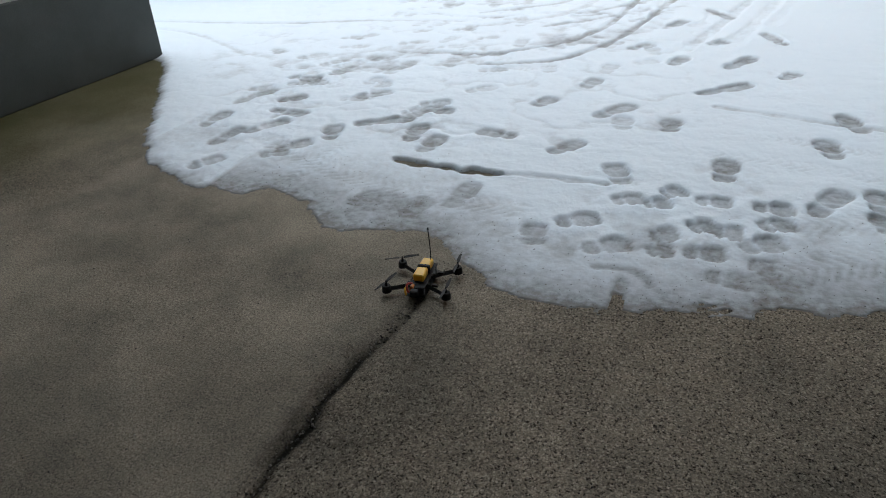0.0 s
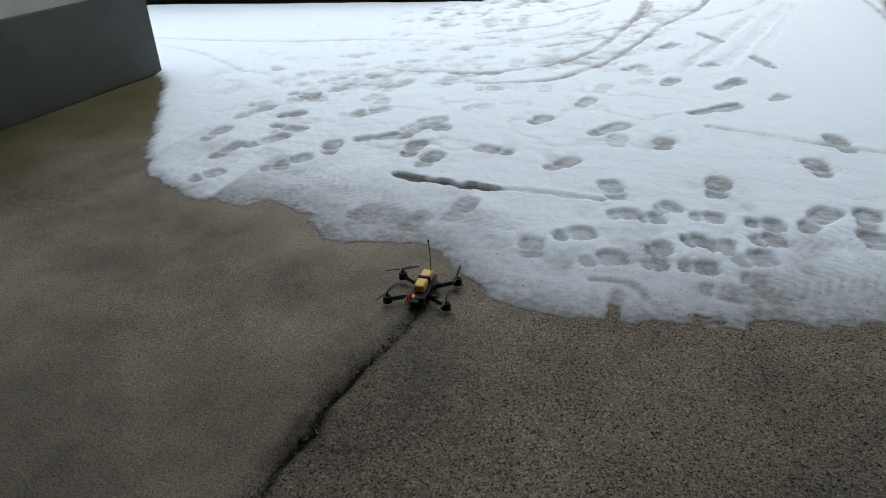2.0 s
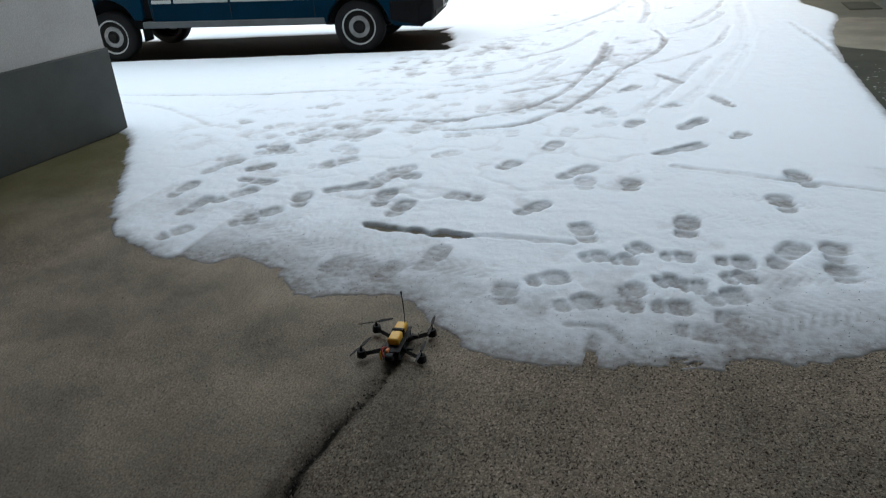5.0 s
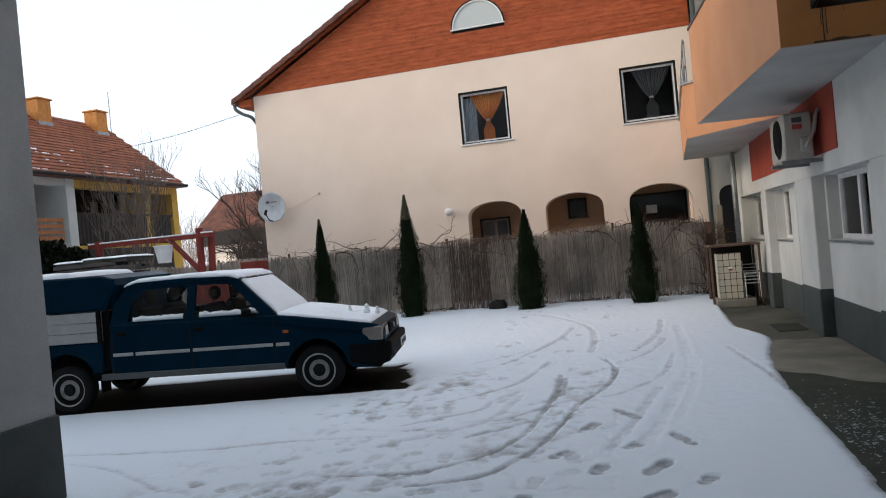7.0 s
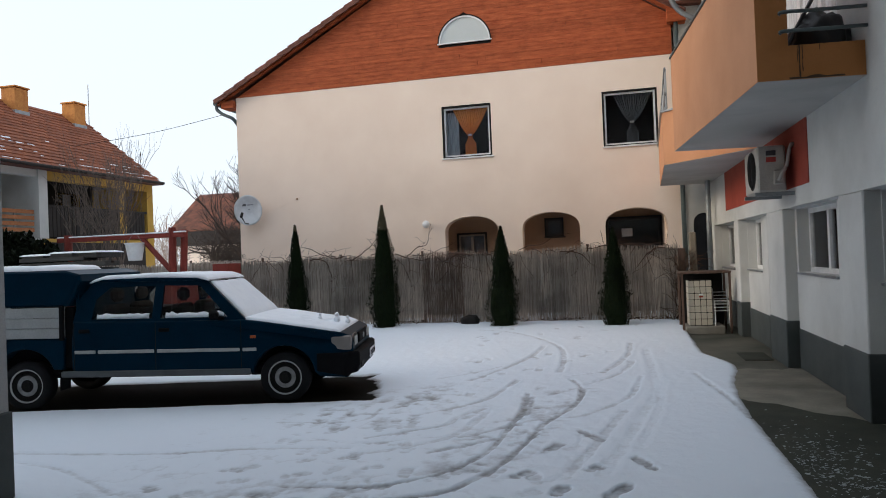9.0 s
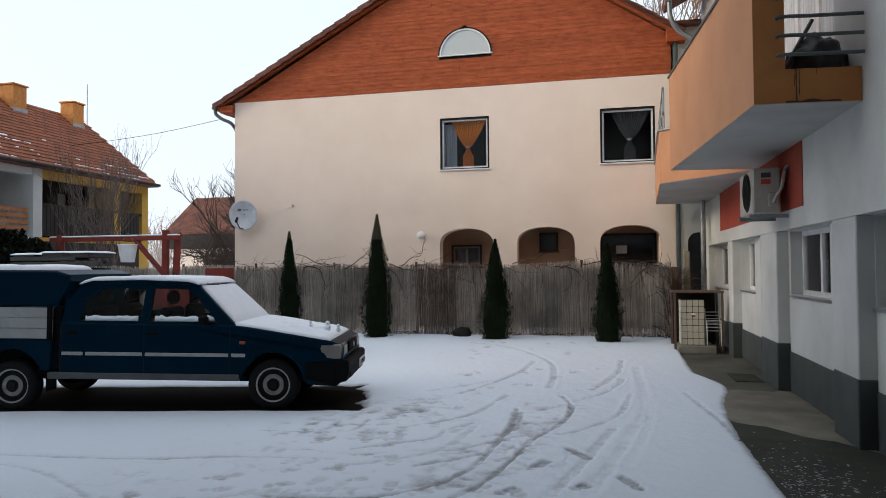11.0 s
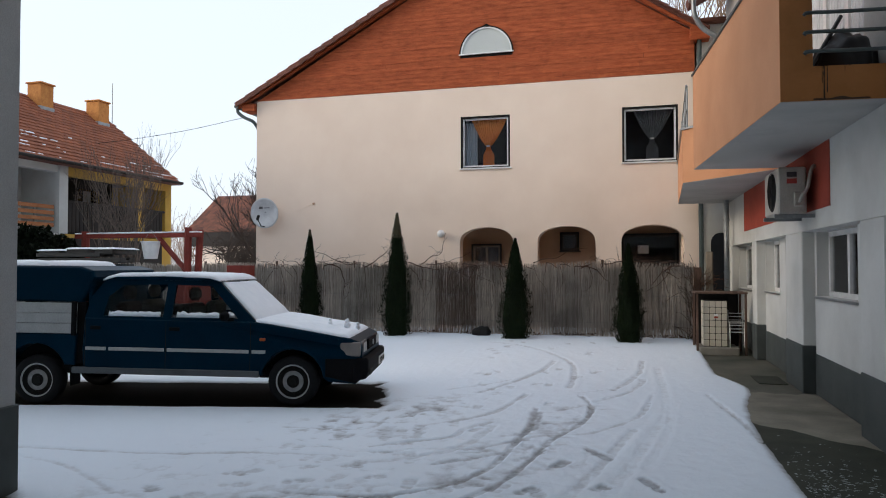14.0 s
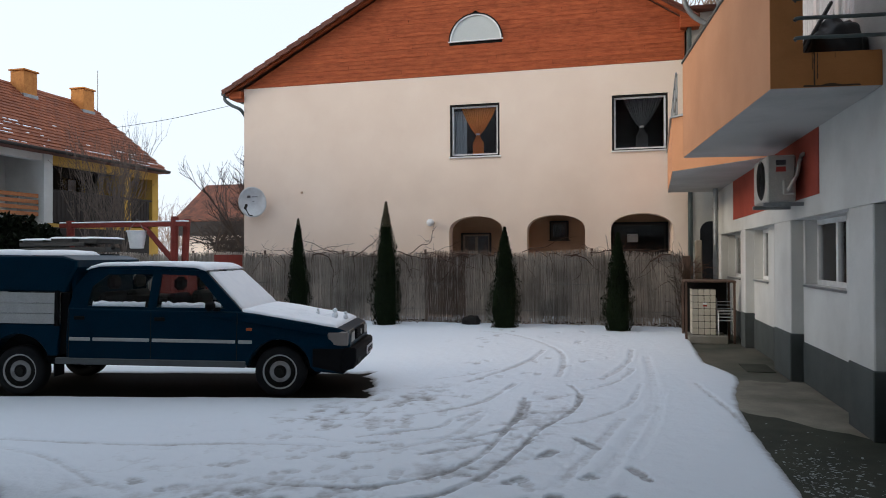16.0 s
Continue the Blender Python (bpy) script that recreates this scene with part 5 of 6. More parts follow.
    raw_mesh("crown", verts, faces, M_THUJA, t)
    if tf:
        raw_mesh("dry_tip", tv, tf, M_THUJATIP, t)
    return t


thuja(-5.78, 16.55, 2.42, .235, 3, tip=.94)
thuja(-3.62, 16.5, 2.76, .295, 8, tip=.80)
thuja(-.95, 16.5, 2.16, .305, 15)
thuja(1.40, 16.35, 2.02, .275, 22)

# ---- white gridded tank under a board shelf, stacked chairs ----
tank = thing("gridded_cabinet", "yellowed white cabinet with a grid of panels on a concrete base", "cabinet", Matrix.Translation((2.74, 15.45, .15)))
M_IVORY = surf("yellowed_plastic", (.50, .46, .37), (.60, .56, .46), scale=4, rough=.5, stain=.3, stain_scale=4)
part("core", box(.012, .42, .012, .42, 0, .85, .006), M_DARKFRAME, tank)
for i in range(4):
    for j in range(7):
        part("panel", box(.006 + i * .105, .102 + i * .105, 0, .03, .008 + j * .121, .120 + j * .121, .006), M_IVORY, tank)
        part("panel", box(0, .03, .035 + i * .098, .125 + i * .098, .008 + j * .121, .120 + j * .121, .006), M_IVORY, tank)
part("red_label", box(.19, .26, -.004, 0, .53, .56), M_REDPAINT, tank)
part("white_label", box(.19, .26, -.004, 0, .57, .60), M_WINFRAME, tank)
tagged(part("concrete_base", box(2.66, 3.35, 15.30, 16.0, 0, .15, .015), M_CONCRETE), "low concrete base under a cabinet", "base")
shelf = thing("board_shelf", "weathered board roof on posts over a cabinet", "shelf", Matrix.Translation((0, 0, 0)))
part("board", box(2.60, 3.50, 15.35, 16.15, 1.13, 1.165, .006), M_OLDWOOD, shelf)
for px, py in ((2.63, 15.4), (2.63, 16.1), (3.47, 16.1), (3.47, 15.4)):
    part("post", box(px - .02, px + .02, py - .02, py + .02, 0, 1.128, .004), M_OLDWOOD, shelf)
part("back_board", box(2.66, 3.44, 16.11, 16.14, .1, 1.12, .006), M_DARKFRAME, shelf)
tagged(part("timber_post", box(2.98, 3.12, 17.25, 17.36, 0, 1.95, .02), surf("pale_rotten_wood", (.25, .21, .16), (.34, .29, .22), scale=4, rough=.9, stretch=(5, 5, .8))), "pale rotten timber post", "post")


def stacked_chair():
    """A white monobloc-style chair frame of bent tubes."""
    c = thing("garden_chair", "white tubular garden chair stacked with others beside a wall", "chair", None, "stacked garden chairs")
    for s in (0, .36):
        part("side_frame", tube(curve([(s, .02, .0), (s, 0, .22), (s, .02, .40), (s, .14, .43), (s, .36, .42), (s, .44, .55), (s, .47, .78)]), .014, 6), M_WINFRAME, c, smooth=True)
        part("back_leg", tube([(s, .40, .42), (s, .46, 0)], .014, 6), M_WINFRAME, c)
    for k in range(5):
        part("seat_slat", box(.0, .36, .06 + k * .075, .11 + k * .075, .425, .437, .003), M_WINFRAME, c)
    part("back_rail", tube([(0, .455, .68), (.36, .455, .68)], .012, 6), M_WINFRAME, c)
    return c


ch = stacked_chair()
ch.matrix_basis = pose(3.20, 15.42, .151, 0, 0, 0) @ Matrix.Diagonal((.70, .55, .62, 1))
for k in range(1, 4):
    copy_thing(ch, pose(3.20, 15.42 + .01 * k, .151 + .062 * k, 0, 0, 0))

# ---- quadcopter on the asphalt ----
M_CARBON = plain("black_carbon", (.009, .009, .010), rough=.6, spec=.25)
M_YELLOW = surf("yellow_shrink_wrap", (.70, .38, .012), (.80, .47, .025), scale=30, rough=.35, grain=200, bump=.1)
M_REDWIRE = plain("red_wire", (.35, .03, .02), rough=.4)
quad = thing("quadcopter", "small black quadcopter with yellow battery packs standing on asphalt", "drone", pose(.449, 3.318, -.012, 0, 0, 6.5))
part("belly_pad", box(-.026, .026, -.075, .075, .014, .026, .004), M_CARBON, quad)
part("bottom_plate", box(-.035, .035, -.09, .09, .026, .030, .002), M_CARBON, quad)
part("top_plate", box(-.032, .032, -.085, .085, .058, .061, .002), M_CARBON, quad)
for px in (-.026, .026):
    for py in (-.075, -.02, .03, .075):
        part("standoff", tube([(px, py, .030), (px, py, .058)], .003, 6), M_ZINC, quad)
part("flight_controller", box(-.02, .02, -.025, .025, .034, .044, .002), plain("board_green", (.02, .06, .03)), quad)
part("camera_block", box(-.014, .014, -.112, -.088, .034, .060, .004), M_CARBON, quad)
bp_ = part("battery_pack", box(-.020, .020, .022, .074, .060, .088, .005), M_YELLOW, quad, "yellow wrapped battery pack")
part("strap", box(-.0225, .0225, .010, .026, .0585, .0900, .003), M_CARBON, bp_)
part("battery_pack", box(-.021, .019, -.050, .010, .060, .088, .005), M_YELLOW, quad, "yellow camera housing tilted forward")
part("front_lens", tube([(0, -.062, .052), (0, -.086, .050)], .012, 12), M_CARBON, quad)
part("orange_lead", box(-.020, -.006, -.092, -.066, .030, .066, .004), plain("orange_connector", (.55, .16, .02), rough=.4), quad)
part("antenna", tube(curve([(.012, .06, .06), (.012, .066, .13), (.006, .072, .205)]), .0016, 6), M_CARBON, quad)
part("antenna_tip", tube([(.006, .072, .202), (.006, .0725, .211)], .003, 6), M_CARBON, quad)
part("power_lead", tube(curve([(-.02, -.06, .06), (-.03, -.085, .07), (-.022, -.10, .05), (-.014, -.075, .04)]), .004, 6), M_REDWIRE, quad, "red power lead")
part("power_lead", tube(curve([(-.026, -.062, .058), (-.036, -.088, .055), (-.03, -.10, .035)]), .004, 6), M_YELLOW, quad)
for px, py in ((-.108, -.082), (.108, -.082), (.105, .085), (-.105, .085)):
    s = 1 if px > 0 else -1
    arm = part("arm", tube([(s * .02, py * .35, .036), (px, py, .038)], .009, 4), M_CARBON, quad)
    part("speed_controller", box(px * .42, px * .42 + .022, py * .5 - .006, py * .5 + .006, .044, .052, .002), M_CARBON, arm)
    mot = part("motor", tube([(px, py, .030), (px, py, .050), (px, py, .054)], .0175, 14, taper=.0135), M_CARBON, quad)
    part("shaft", tube([(px, py, .052), (px, py, .074)], .007, 8, taper=.002), M_CARBON, mot)
    ang = random.Random(int(px * 1000 + py * 300)).uniform(0, math.pi)
    for h in (0, math.pi):
        c, s_ = math.cos(ang + h), math.sin(ang + h)
        bm = bmesh.new()
        vs = [bm.verts.new((px + c * u - s_ * w, py + s_ * u + c * w, .068 + dz)) for u, w, dz in ((.004, -.003, 0), (.02, -.006, .001), (.062, -.004, .002), (.064, .002, .003), (.025, .006, .004), (.004, .003, .002))]
        f = bm.faces.new(vs)
        r_ = bmesh.ops.extrude_face_region(bm, geom=[f])
        bmesh.ops.translate(bm, vec=(0, 0, .0012), verts=[g for g in r_["geom"] if isinstance(g, bmesh.types.BMVert)])
        part("propeller_blade", bm, M_CARBON, mot)

# ---- blue crew-cab pickup ----
M_BLUE = surf("teal_blue_paint", (.0008, .015, .031), (.0012, .020, .040), scale=2, rough=.35, grain=60, bump=.03, stain=.25, stain_scale=2.5, spec=.05)
M_ALU = surf("dull_aluminium", (.34, .35, .34), (.48, .49, .48), scale=3, rough=.5, metal=.2, grain=50, stain=.5, stain_scale=3)
M_TYRE = plain("tyre_rubber", (.010, .010, .011), rough=.85, spec=.25)
M_STEEL = surf("wheel_steel", (.20, .20, .195), (.34, .34, .33), scale=12, rough=.45, metal=.5, stain=.5, stain_scale=9)
M_BLACKPL = plain("black_plastic_trim", (.005, .005, .006), rough=.75, spec=.12)
M_CARGLASS = glass_mat("car_glass", clear=(.86, .88, .88), ior=1.28)
M_FRESH = surf("fresh_snow", (.82, .86, .91), (.87, .91, .95), scale=6, rough=.8, grain=45, bump=.5)
M_LAMPGLASS = plain("headlamp_glass", (.27, .24, .22), rough=.12)
M_AMBER = plain("amber_lens", (.42, .09, .02), rough=.25)
M_SEAT = plain("dark_seat_cloth", (.035, .033, .032), rough=.9)
W = 1.60                                # body width; y = 0 is the near flank


def side_body(outline, y0, y1, bevel=.03, plan=None):
    """A body pressed from a side profile, with rounded long edges."""
    bm = bmesh.new()
    a = [bm.verts.new((x, y0, z)) for x, z in outline]
    b = [bm.verts.new((x, y1, z)) for x, z in outline]
    fa, fb = bm.faces.new(a), bm.faces.new(list(reversed(b)))
    n_ = len(a)
    for i in range(n_):
        bm.faces.new((a[(i + 1) % n_], a[i], b[i], b[(i + 1) % n_]))
    bmesh.ops.recalc_face_normals(bm, faces=bm.faces)
    if bevel:
        bmesh.ops.bevel(bm, geom=list(fa.edges) + list(fb.edges), offset=bevel, segments=3, affect="EDGES", profile=.6, clamp_overlap=True)
    if plan:
        for v in bm.verts:
            v.co.y = W / 2 + (v.co.y - W / 2) * plan(v.co.x, v.co.z)
    return bm


def arch(cx, cz, r, a0, a1, steps=12):
    return [(cx + r * math.cos(radians(a0 + (a1 - a0) * i / steps)), cz + r * math.sin(radians(a0 + (a1 - a0) * i / steps))) for i in range(steps + 1)]


nose = lambda x, z: (1 - .13 * max(0, (x - .25) / .55) ** 2) * (1 - .02 * max(0, .55 - z))
car = thing("pickup_truck", "dark blue crew-cab pickup with a canopy, powdered with snow", "pickup truck", CAR_AT)
out = [(.74, .27), (.79, .42), (.81, .60), (.80, .69), (.78, .765), (.68, .805), (.35, .865), (0, .92), (-.30, .965), (-.47, .985), (-1.0, .985), (-2.52, 1.0), (-2.54, .62), (-2.53, .42), (-2.48, .40), (-.40, .36)]
out += arch(0, .30, .37, 172, 8)
out += [(.42, .30)]
body = part("body", side_body(out, 0, W, .045, nose), M_BLUE, car)
# panel joints, flank strips, sill
for x in (-.50, -1.52, -2.50):
    part("panel_gap", box(x - .004, x + .004, -.002, .01, .42, .97), M_DARKFRAME, body)
for x0, x1 in ((-.49, -.31), (-1.51, -.51), (-2.22, -1.53), (-2.50, -2.235)):
    part("flank_strip", box(x0 + .008, x1 - .008, -.010, .003, .615, .655, .004), M_ALU, body)
part("sill", box(-2.66, -.39, -.008, .05, .335, .412, .01), plain("scuffed_sill", (.085, .095, .10), rough=.6, stain=.5, stain_scale=4), body, "scuffed grey sill plate")
part("underbody", box(-4.1, .45, .12, W - .12, .315, .45, .03), M_BLACKPL, car)
for x in (0, -3.11):
    part("wheel_well", box(x - .45, x + .45, .21, W - .21, .30, .75, .01), M_BLACKPL, car)
part("side_indicator", box(-.39, -.32, -.012, .004, .765, .80, .005), M_AMBER, body)
for x in (-1.40, -2.36):
    part("door_handle", box(x - .08, x + .05, -.016, .004, .86, .905, .008), M_BLACKPL, body)
# cabin with pillars and glass
cab = thing_part("cabin", car)
IN = .13
for near in (True, False):
    mp = (lambda x, s: (x, .012 + IN * s, .985 + .475 * s)) if near else (lambda x, s: (x, W - .012 - IN * s, .985 + .475 * s))
    hole_f = [(-.66, .07), (-1.02, .86), (-1.46, .88), (-1.47, .07)]
    hole_r = [(-1.57, .07), (-1.56, .88), (-2.10, .86), (-2.27, .55), (-2.30, .07)]
    part("side_frame", prism([(-.44, 0), (-.95, 1), (-2.33, 1), (-2.48, .55), (-2.52, 0)], [hole_f, hole_r], (0, .04 if near else -.04, 0), mp), M_BLUE, cab)
    for hl in (hole_f, hole_r):
        bm = bmesh.new()
        vs = [bm.verts.new(Vector(mp(x, s)) + Vector((0, .015 if near else -.015, 0))) for x, s in hl]
        f = bm.faces.new(vs)
        r_ = bmesh.ops.extrude_face_region(bm, geom=[f])
        bmesh.ops.translate(bm, vec=(0, .004, 0), verts=[g for g in r_["geom"] if isinstance(g, bmesh.types.BMVert)])
        part("side_window", bm, M_CARGLASS, cab).visible_shadow = False
        # snow caught on the lower pane
        bm = bmesh.new()
        x0, x1 = min(p[0] for p in hl) + .06, max(p[0] for p in hl) - .05
        rows = []
        for j in range(7):
            row = []
            for i in range(31):
                u = i / 30
                top = .20 + .05 * noise.noise(Vector((u * 9, x0, 0))) + .03 * noise.noise(Vector((u * 31, x0, 3)))
                s = .07 + (top - .07) * j / 6
                x = x0 + (x1 - x0) * u
                c_ = Vector(mp(x, s))
                row.append(bm.verts.new(c_ + Vector((0, (.012 - .035 * math.sin(math.pi * (.15 + .85 * (1 - j / 6))) * (1 if 0 < i < 30 else .2)) * (1 if near else -1), 0))))
            rows.append(row)
        for a_, b_ in zip(rows, rows[1:]):
            for i in range(30):
                bm.faces.new((a_[i], a_[i + 1], b_[i + 1], b_[i]))
        r_ = bmesh.ops.extrude_face_region(bm, geom=bm.faces[:])
        bmesh.ops.translate(bm, vec=(0, .012 if near else -.012, 0), verts=[g for g in r_["geom"] if isinstance(g, bmesh.types.BMVert)])
        part("window_snow", bm, M_FRESH, cab, "strip of snow clinging to the pane", smooth=True)
part("roof_panel", side_body([(-.90, 1.455), (-1.05, 1.50), (-1.6, 1.515), (-2.2, 1.50), (-2.36, 1.455)], IN - .01, W - IN + .01, .03), M_BLUE, cab)
bm = bmesh.new()
vs = [bm.verts.new(p) for p in ((-.44, .06, .985), (-.44, W - .06, .985), (-.94, W - .18, 1.46), (-.94, .18, 1.46))]
f = bm.faces.new(vs)
r_ = bmesh.ops.extrude_face_region(bm, geom=[f])
bmesh.ops.translate(bm, vec=(-.012, 0, -.010), verts=[g for g in r_["geom"] if isinstance(g, bmesh.types.BMVert)])
part("windscreen", bm, M_CARGLASS, cab)
part("rear_panel", box(-2.52, -2.48, .08, W - .08, .98, 1.44, .01), M_BLUE, cab)
mir = part("wing_mirror", box(-.84, -.74, -.13, -.02, 1.0, 1.10, .025), M_BLACKPL, cab)
part("mirror_arm", box(-.77, -.70, -.03, .03, .99, 1.03, .006), M_BLACKPL, mir)
part("dashboard", box(-.78, -.46, .10, W - .10, .80, 1.02, .05), M_BLACKPL, cab)
for k, (x, y) in enumerate(((-1.35, .22), (-1.35, .95), (-2.2, .25), (-2.2, .92))):
    st = thing_part("seat", cab)
    part("backrest", box(x - .09, x + .05, y, y + .46, .62, 1.17, .04), M_SEAT, st)
    part("headrest", box(x - .06, x + .04, y + .11, y + .35, 1.20, 1.37, .045), M_SEAT, st)
# added block that keeps the rear window dark
part("rear_load", box(-2.46, -1.72, .80, 1.46, .62, 1.10, .06), M_SEAT, cab, "dark block added inside the rear cabin")
part("steering_wheel", tube([(-.86 + .05 * math.cos(a * math.pi / 8), 1.14 + .18 * math.sin(a * math.pi / 8), 1.03 + .17 * math.cos(a * math.pi / 8)) for a in range(17)], .012, 6), M_BLACKPL, cab)
for y in (.35, .95):
    part("wiper", tube([(-.50, y, 1.035), (-.53, y + .25, 1.075), (-.545, y + .48, 1.09)], .009, 5), M_BLACKPL, cab)
# front end
front = thing_part("front_end", car)
part("bumper", side_body([(.66, .30), (.80, .33), (.835, .42), (.835, .555), (.81, .58), (.70, .58), (.66, .50)], .03, W - .03, .03, lambda x, z: 1 - .10 * max(0, (x - .62) / .2)), M_BLACKPL, front, "black plastic bumper")
part("bumper_corner", side_body([(.34, .36), (.70, .28), (.775, .42), (.765, .57), (.34, .57)], -.004, W + .004, .02, nose), M_BLACKPL, front)
part("grille", box(.745, .775, .50, W - .50, .63, .765, .012), M_BLACKPL, front)
for k in range(4):
    part("grille_bar", box(.772, .782, .52, W - .52, .645 + k * .03, .658 + k * .03, .003), M_BLACKPL, front)
part("badge", tube([(.776, W / 2, .70), (.788, W / 2, .70)], .032, 16), M_ALU, front)
for y0, y1 in ((.115, .49), (W - .49, W - .115)):
    hl = part("headlight", side_body([(.60, .60), (.755, .60), (.742, .765), (.60, .765)], y0, y1, .015, nose), M_LAMPGLASS, front, "faded square headlight")
    part("reflector", box(.756, .762, y0 + .10, y1 - .06, .63, .74, .004), M_ALU, hl)
part("corner_lamp", box(.50, .745, .062, .118, .60, .768, .014), M_LAMPGLASS, front)
part("number_plate", box(.838, .848, W / 2 + .12, W / 2 + .60, .39, .50, .004), plain("plate_white", (.6, .61, .62)), front)
for k in range(5):
    part("plate_bar", box(.849, .851, W / 2 + .17 + k * .085, W / 2 + .22 + k * .085, .415, .475), M_BLACKPL, front)
part("fog_lamp_slot", box(.832, .842, .22, .42, .36, .44, .006), M_DARKFRAME, front)
front.matrix_basis = Matrix.Translation((.05, 0, 0))
# load bed, drop sides and canopy
bed = thing_part("load_bed", car)
lo = [(-2.62, .80), (-4.32, .80), (-4.32, .42)] + list(reversed(arch(-3.11, .30, .38, 20, 160))) + [(-2.64, .43)]
part("side_panel", side_body(lo, .0, W, .02), M_BLUE, bed)
for k in range(3):
    part("drop_side", box(-4.32, -2.66, -.018, .02, .806 + k * .122, .924 + k * .122, .006), M_ALU, bed, "dull aluminium drop side")
    part("drop_side", box(-2.66, -2.635, .03, W - .03, .806 + k * .122, .924 + k * .122, .006), M_ALU, bed)
part("corner_post", box(-2.665, -2.62, -.03, .02, .78, 1.19, .006), M_BLACKPL, bed)
part("canopy", side_body([(-2.58, 1.178), (-2.42, 1.48), (-2.43, 1.56), (-2.60, 1.61), (-4.3, 1.61), (-4.34, 1.178)], .0, W, .05), M_BLUE, bed, "blue hard canopy")
part("filler_panel", box(-2.64, -2.53, .05, W - .05, .44, 1.17, .01), M_BLACKPL, bed)
part("tail_panel", box(-4.33, -4.28, .05, W - .05, .45, 1.175, .01), M_ALU, bed)
part("mud_flap", box(-2.69, -2.67, .02, .22, .18, .42, .004), M_BLACKPL, bed)


def wheel_at(x, y, s):
    """A steel wheel; s is -1 when its face looks to -y."""
    wh = thing_part("wheel", car)
    bm = bmesh.new()
    prof_ = [(.195, .0), (.26, -.004), (.290, .012), (.298, .03), (.298, .145), (.290, .163), (.26, .178), (.195, .175)]
    rings = [[bm.verts.new((x + r * math.cos(2 * math.pi * k / 36), y - s * 0 + (-s) * d, .292 + r * math.sin(2 * math.pi * k / 36))) for r, d in prof_] for k in range(36)]
    for k in range(36):
        for i in range(len(prof_)):
            bm.faces.new((rings[k][i], rings[(k + 1) % 36][i], rings[(k + 1) % 36][(i + 1) % 8], rings[k][(i + 1) % 8]))
    bmesh.ops.recalc_face_normals(bm, faces=bm.faces)
    part("tyre", bm, M_TYRE, wh, smooth=True)
    bm = bmesh.new()
    prof_ = [(.206, .002), (.196, -.004), (.184, .010), (.176, .045), (.155, .050), (.125, .022), (.10, .012), (.075, .018), (.055, .03), (.0, .032)]
    rings = [[bm.verts.new((x + r * math.cos(2 * math.pi * k / 36), y + (-s) * d, .292 + r * math.sin(2 * math.pi * k / 36))) for r, d in prof_[:-1]] for k in range(36)]
    for k in range(36):
        for i in range(len(prof_) - 2):
            bm.faces.new((rings[k][i], rings[(k + 1) % 36][i], rings[(k + 1) % 36][i + 1], rings[k][i + 1]))
    bm.faces.new([rings[k][-1] for k in range(36)])
    bmesh.ops.recalc_face_normals(bm, faces=bm.faces)
    rim = part("rim", bm, M_STEEL, wh, smooth=True)
    rim.data.materials.append(M_ALU)
    rim.data.materials.append(M_DARKFRAME)
    for f_ in rim.data.polygons:
        rr_ = math.hypot(f_.center.x - x, f_.center.z - .292)
        # middle ring coloured black for the shadow round the vents
        f_.material_index = 1 if rr_ > .180 else 2 if rr_ > .132 else 0 if rr_ > .07 else 2
    for k in range(12):
        a_ = 2 * math.pi * k / 12
        c_ = Vector((x + .152 * math.cos(a_), y + (-s) * .040, .292 + .152 * math.sin(a_)))
        part("vent_hole", tube([c_ + Vector((0, s * .012, 0)), c_], .012, 8), M_DARKFRAME, rim)
    part("hub_cap", tube([(x, y + (-s) * .004, .292), (x, y + (-s) * .03, .292)], .042, 16), M_DARKFRAME, rim)
    for k in range(4):
        a_ = 2 * math.pi * k / 4 + .5
        part("wheel_nut", tube([(x + .066 * math.cos(a_), y + (-s) * .008, .292 + .066 * math.sin(a_)), (x + .066 * math.cos(a_), y + (-s) * .02, .292 + .066 * math.sin(a_))], .009, 6), M_DARKFRAME, rim)


for x in (0, -3.11):
    wheel_at(x, .03, -1)
    wheel_at(x, W - .03, 1)


def snow_cap(outline_fn, x0, x1, y0, y1, thick, seed, nx_=40, ny_=30, dents=()):
    """A soft snow layer lying on a curved top."""
    bm = bmesh.new()
    rows = []
    for j in range(ny_ + 1):
        row = []
        for i in range(nx_ + 1):
            u, v = i / nx_, j / ny_
            e_ = min(u, 1 - u) * (x1 - x0), min(v, 1 - v) * (y1 - y0)
            edge = min(1, min(abs(e_[0]), abs(e_[1])) / .07)
            x, y = x0 + (x1 - x0) * u, y0 + (y1 - y0) * v
            wob_ = .012 * noise.noise(Vector((x * 9, y * 9, seed))) * (1 if edge < 1 else 0)
            h = thick * math.sqrt(edge) * (1 + .25 * noise.noise(Vector((x * 3, y * 3, seed))))
            for dx_, dy_, dr in dents:
                h -= thick * .9 * math.exp(-(((x - dx_) ** 2 + (y - dy_) ** 2) / dr ** 2))
            px, py, pz = outline_fn(x + wob_, y + wob_)
            row.append(bm.verts.new((px, py, pz + h)))
        rows.append(row)
    for a_, b_ in zip(rows, rows[1:]):
        for i in range(nx_):
            bm.faces.new((a_[i], a_[i + 1], b_[i + 1], b_[i]))
    r_ = bmesh.ops.extrude_face_region(bm, geom=bm.faces[:])
    tops = [g for g in r_["geom"] if isinstance(g, bmesh.types.BMVert)]
    bmesh.ops.translate(bm, vec=(0, 0, -thick * .25 - .004), verts=tops)
    bmesh.ops.recalc_face_normals(bm, faces=bm.faces)
    return bm


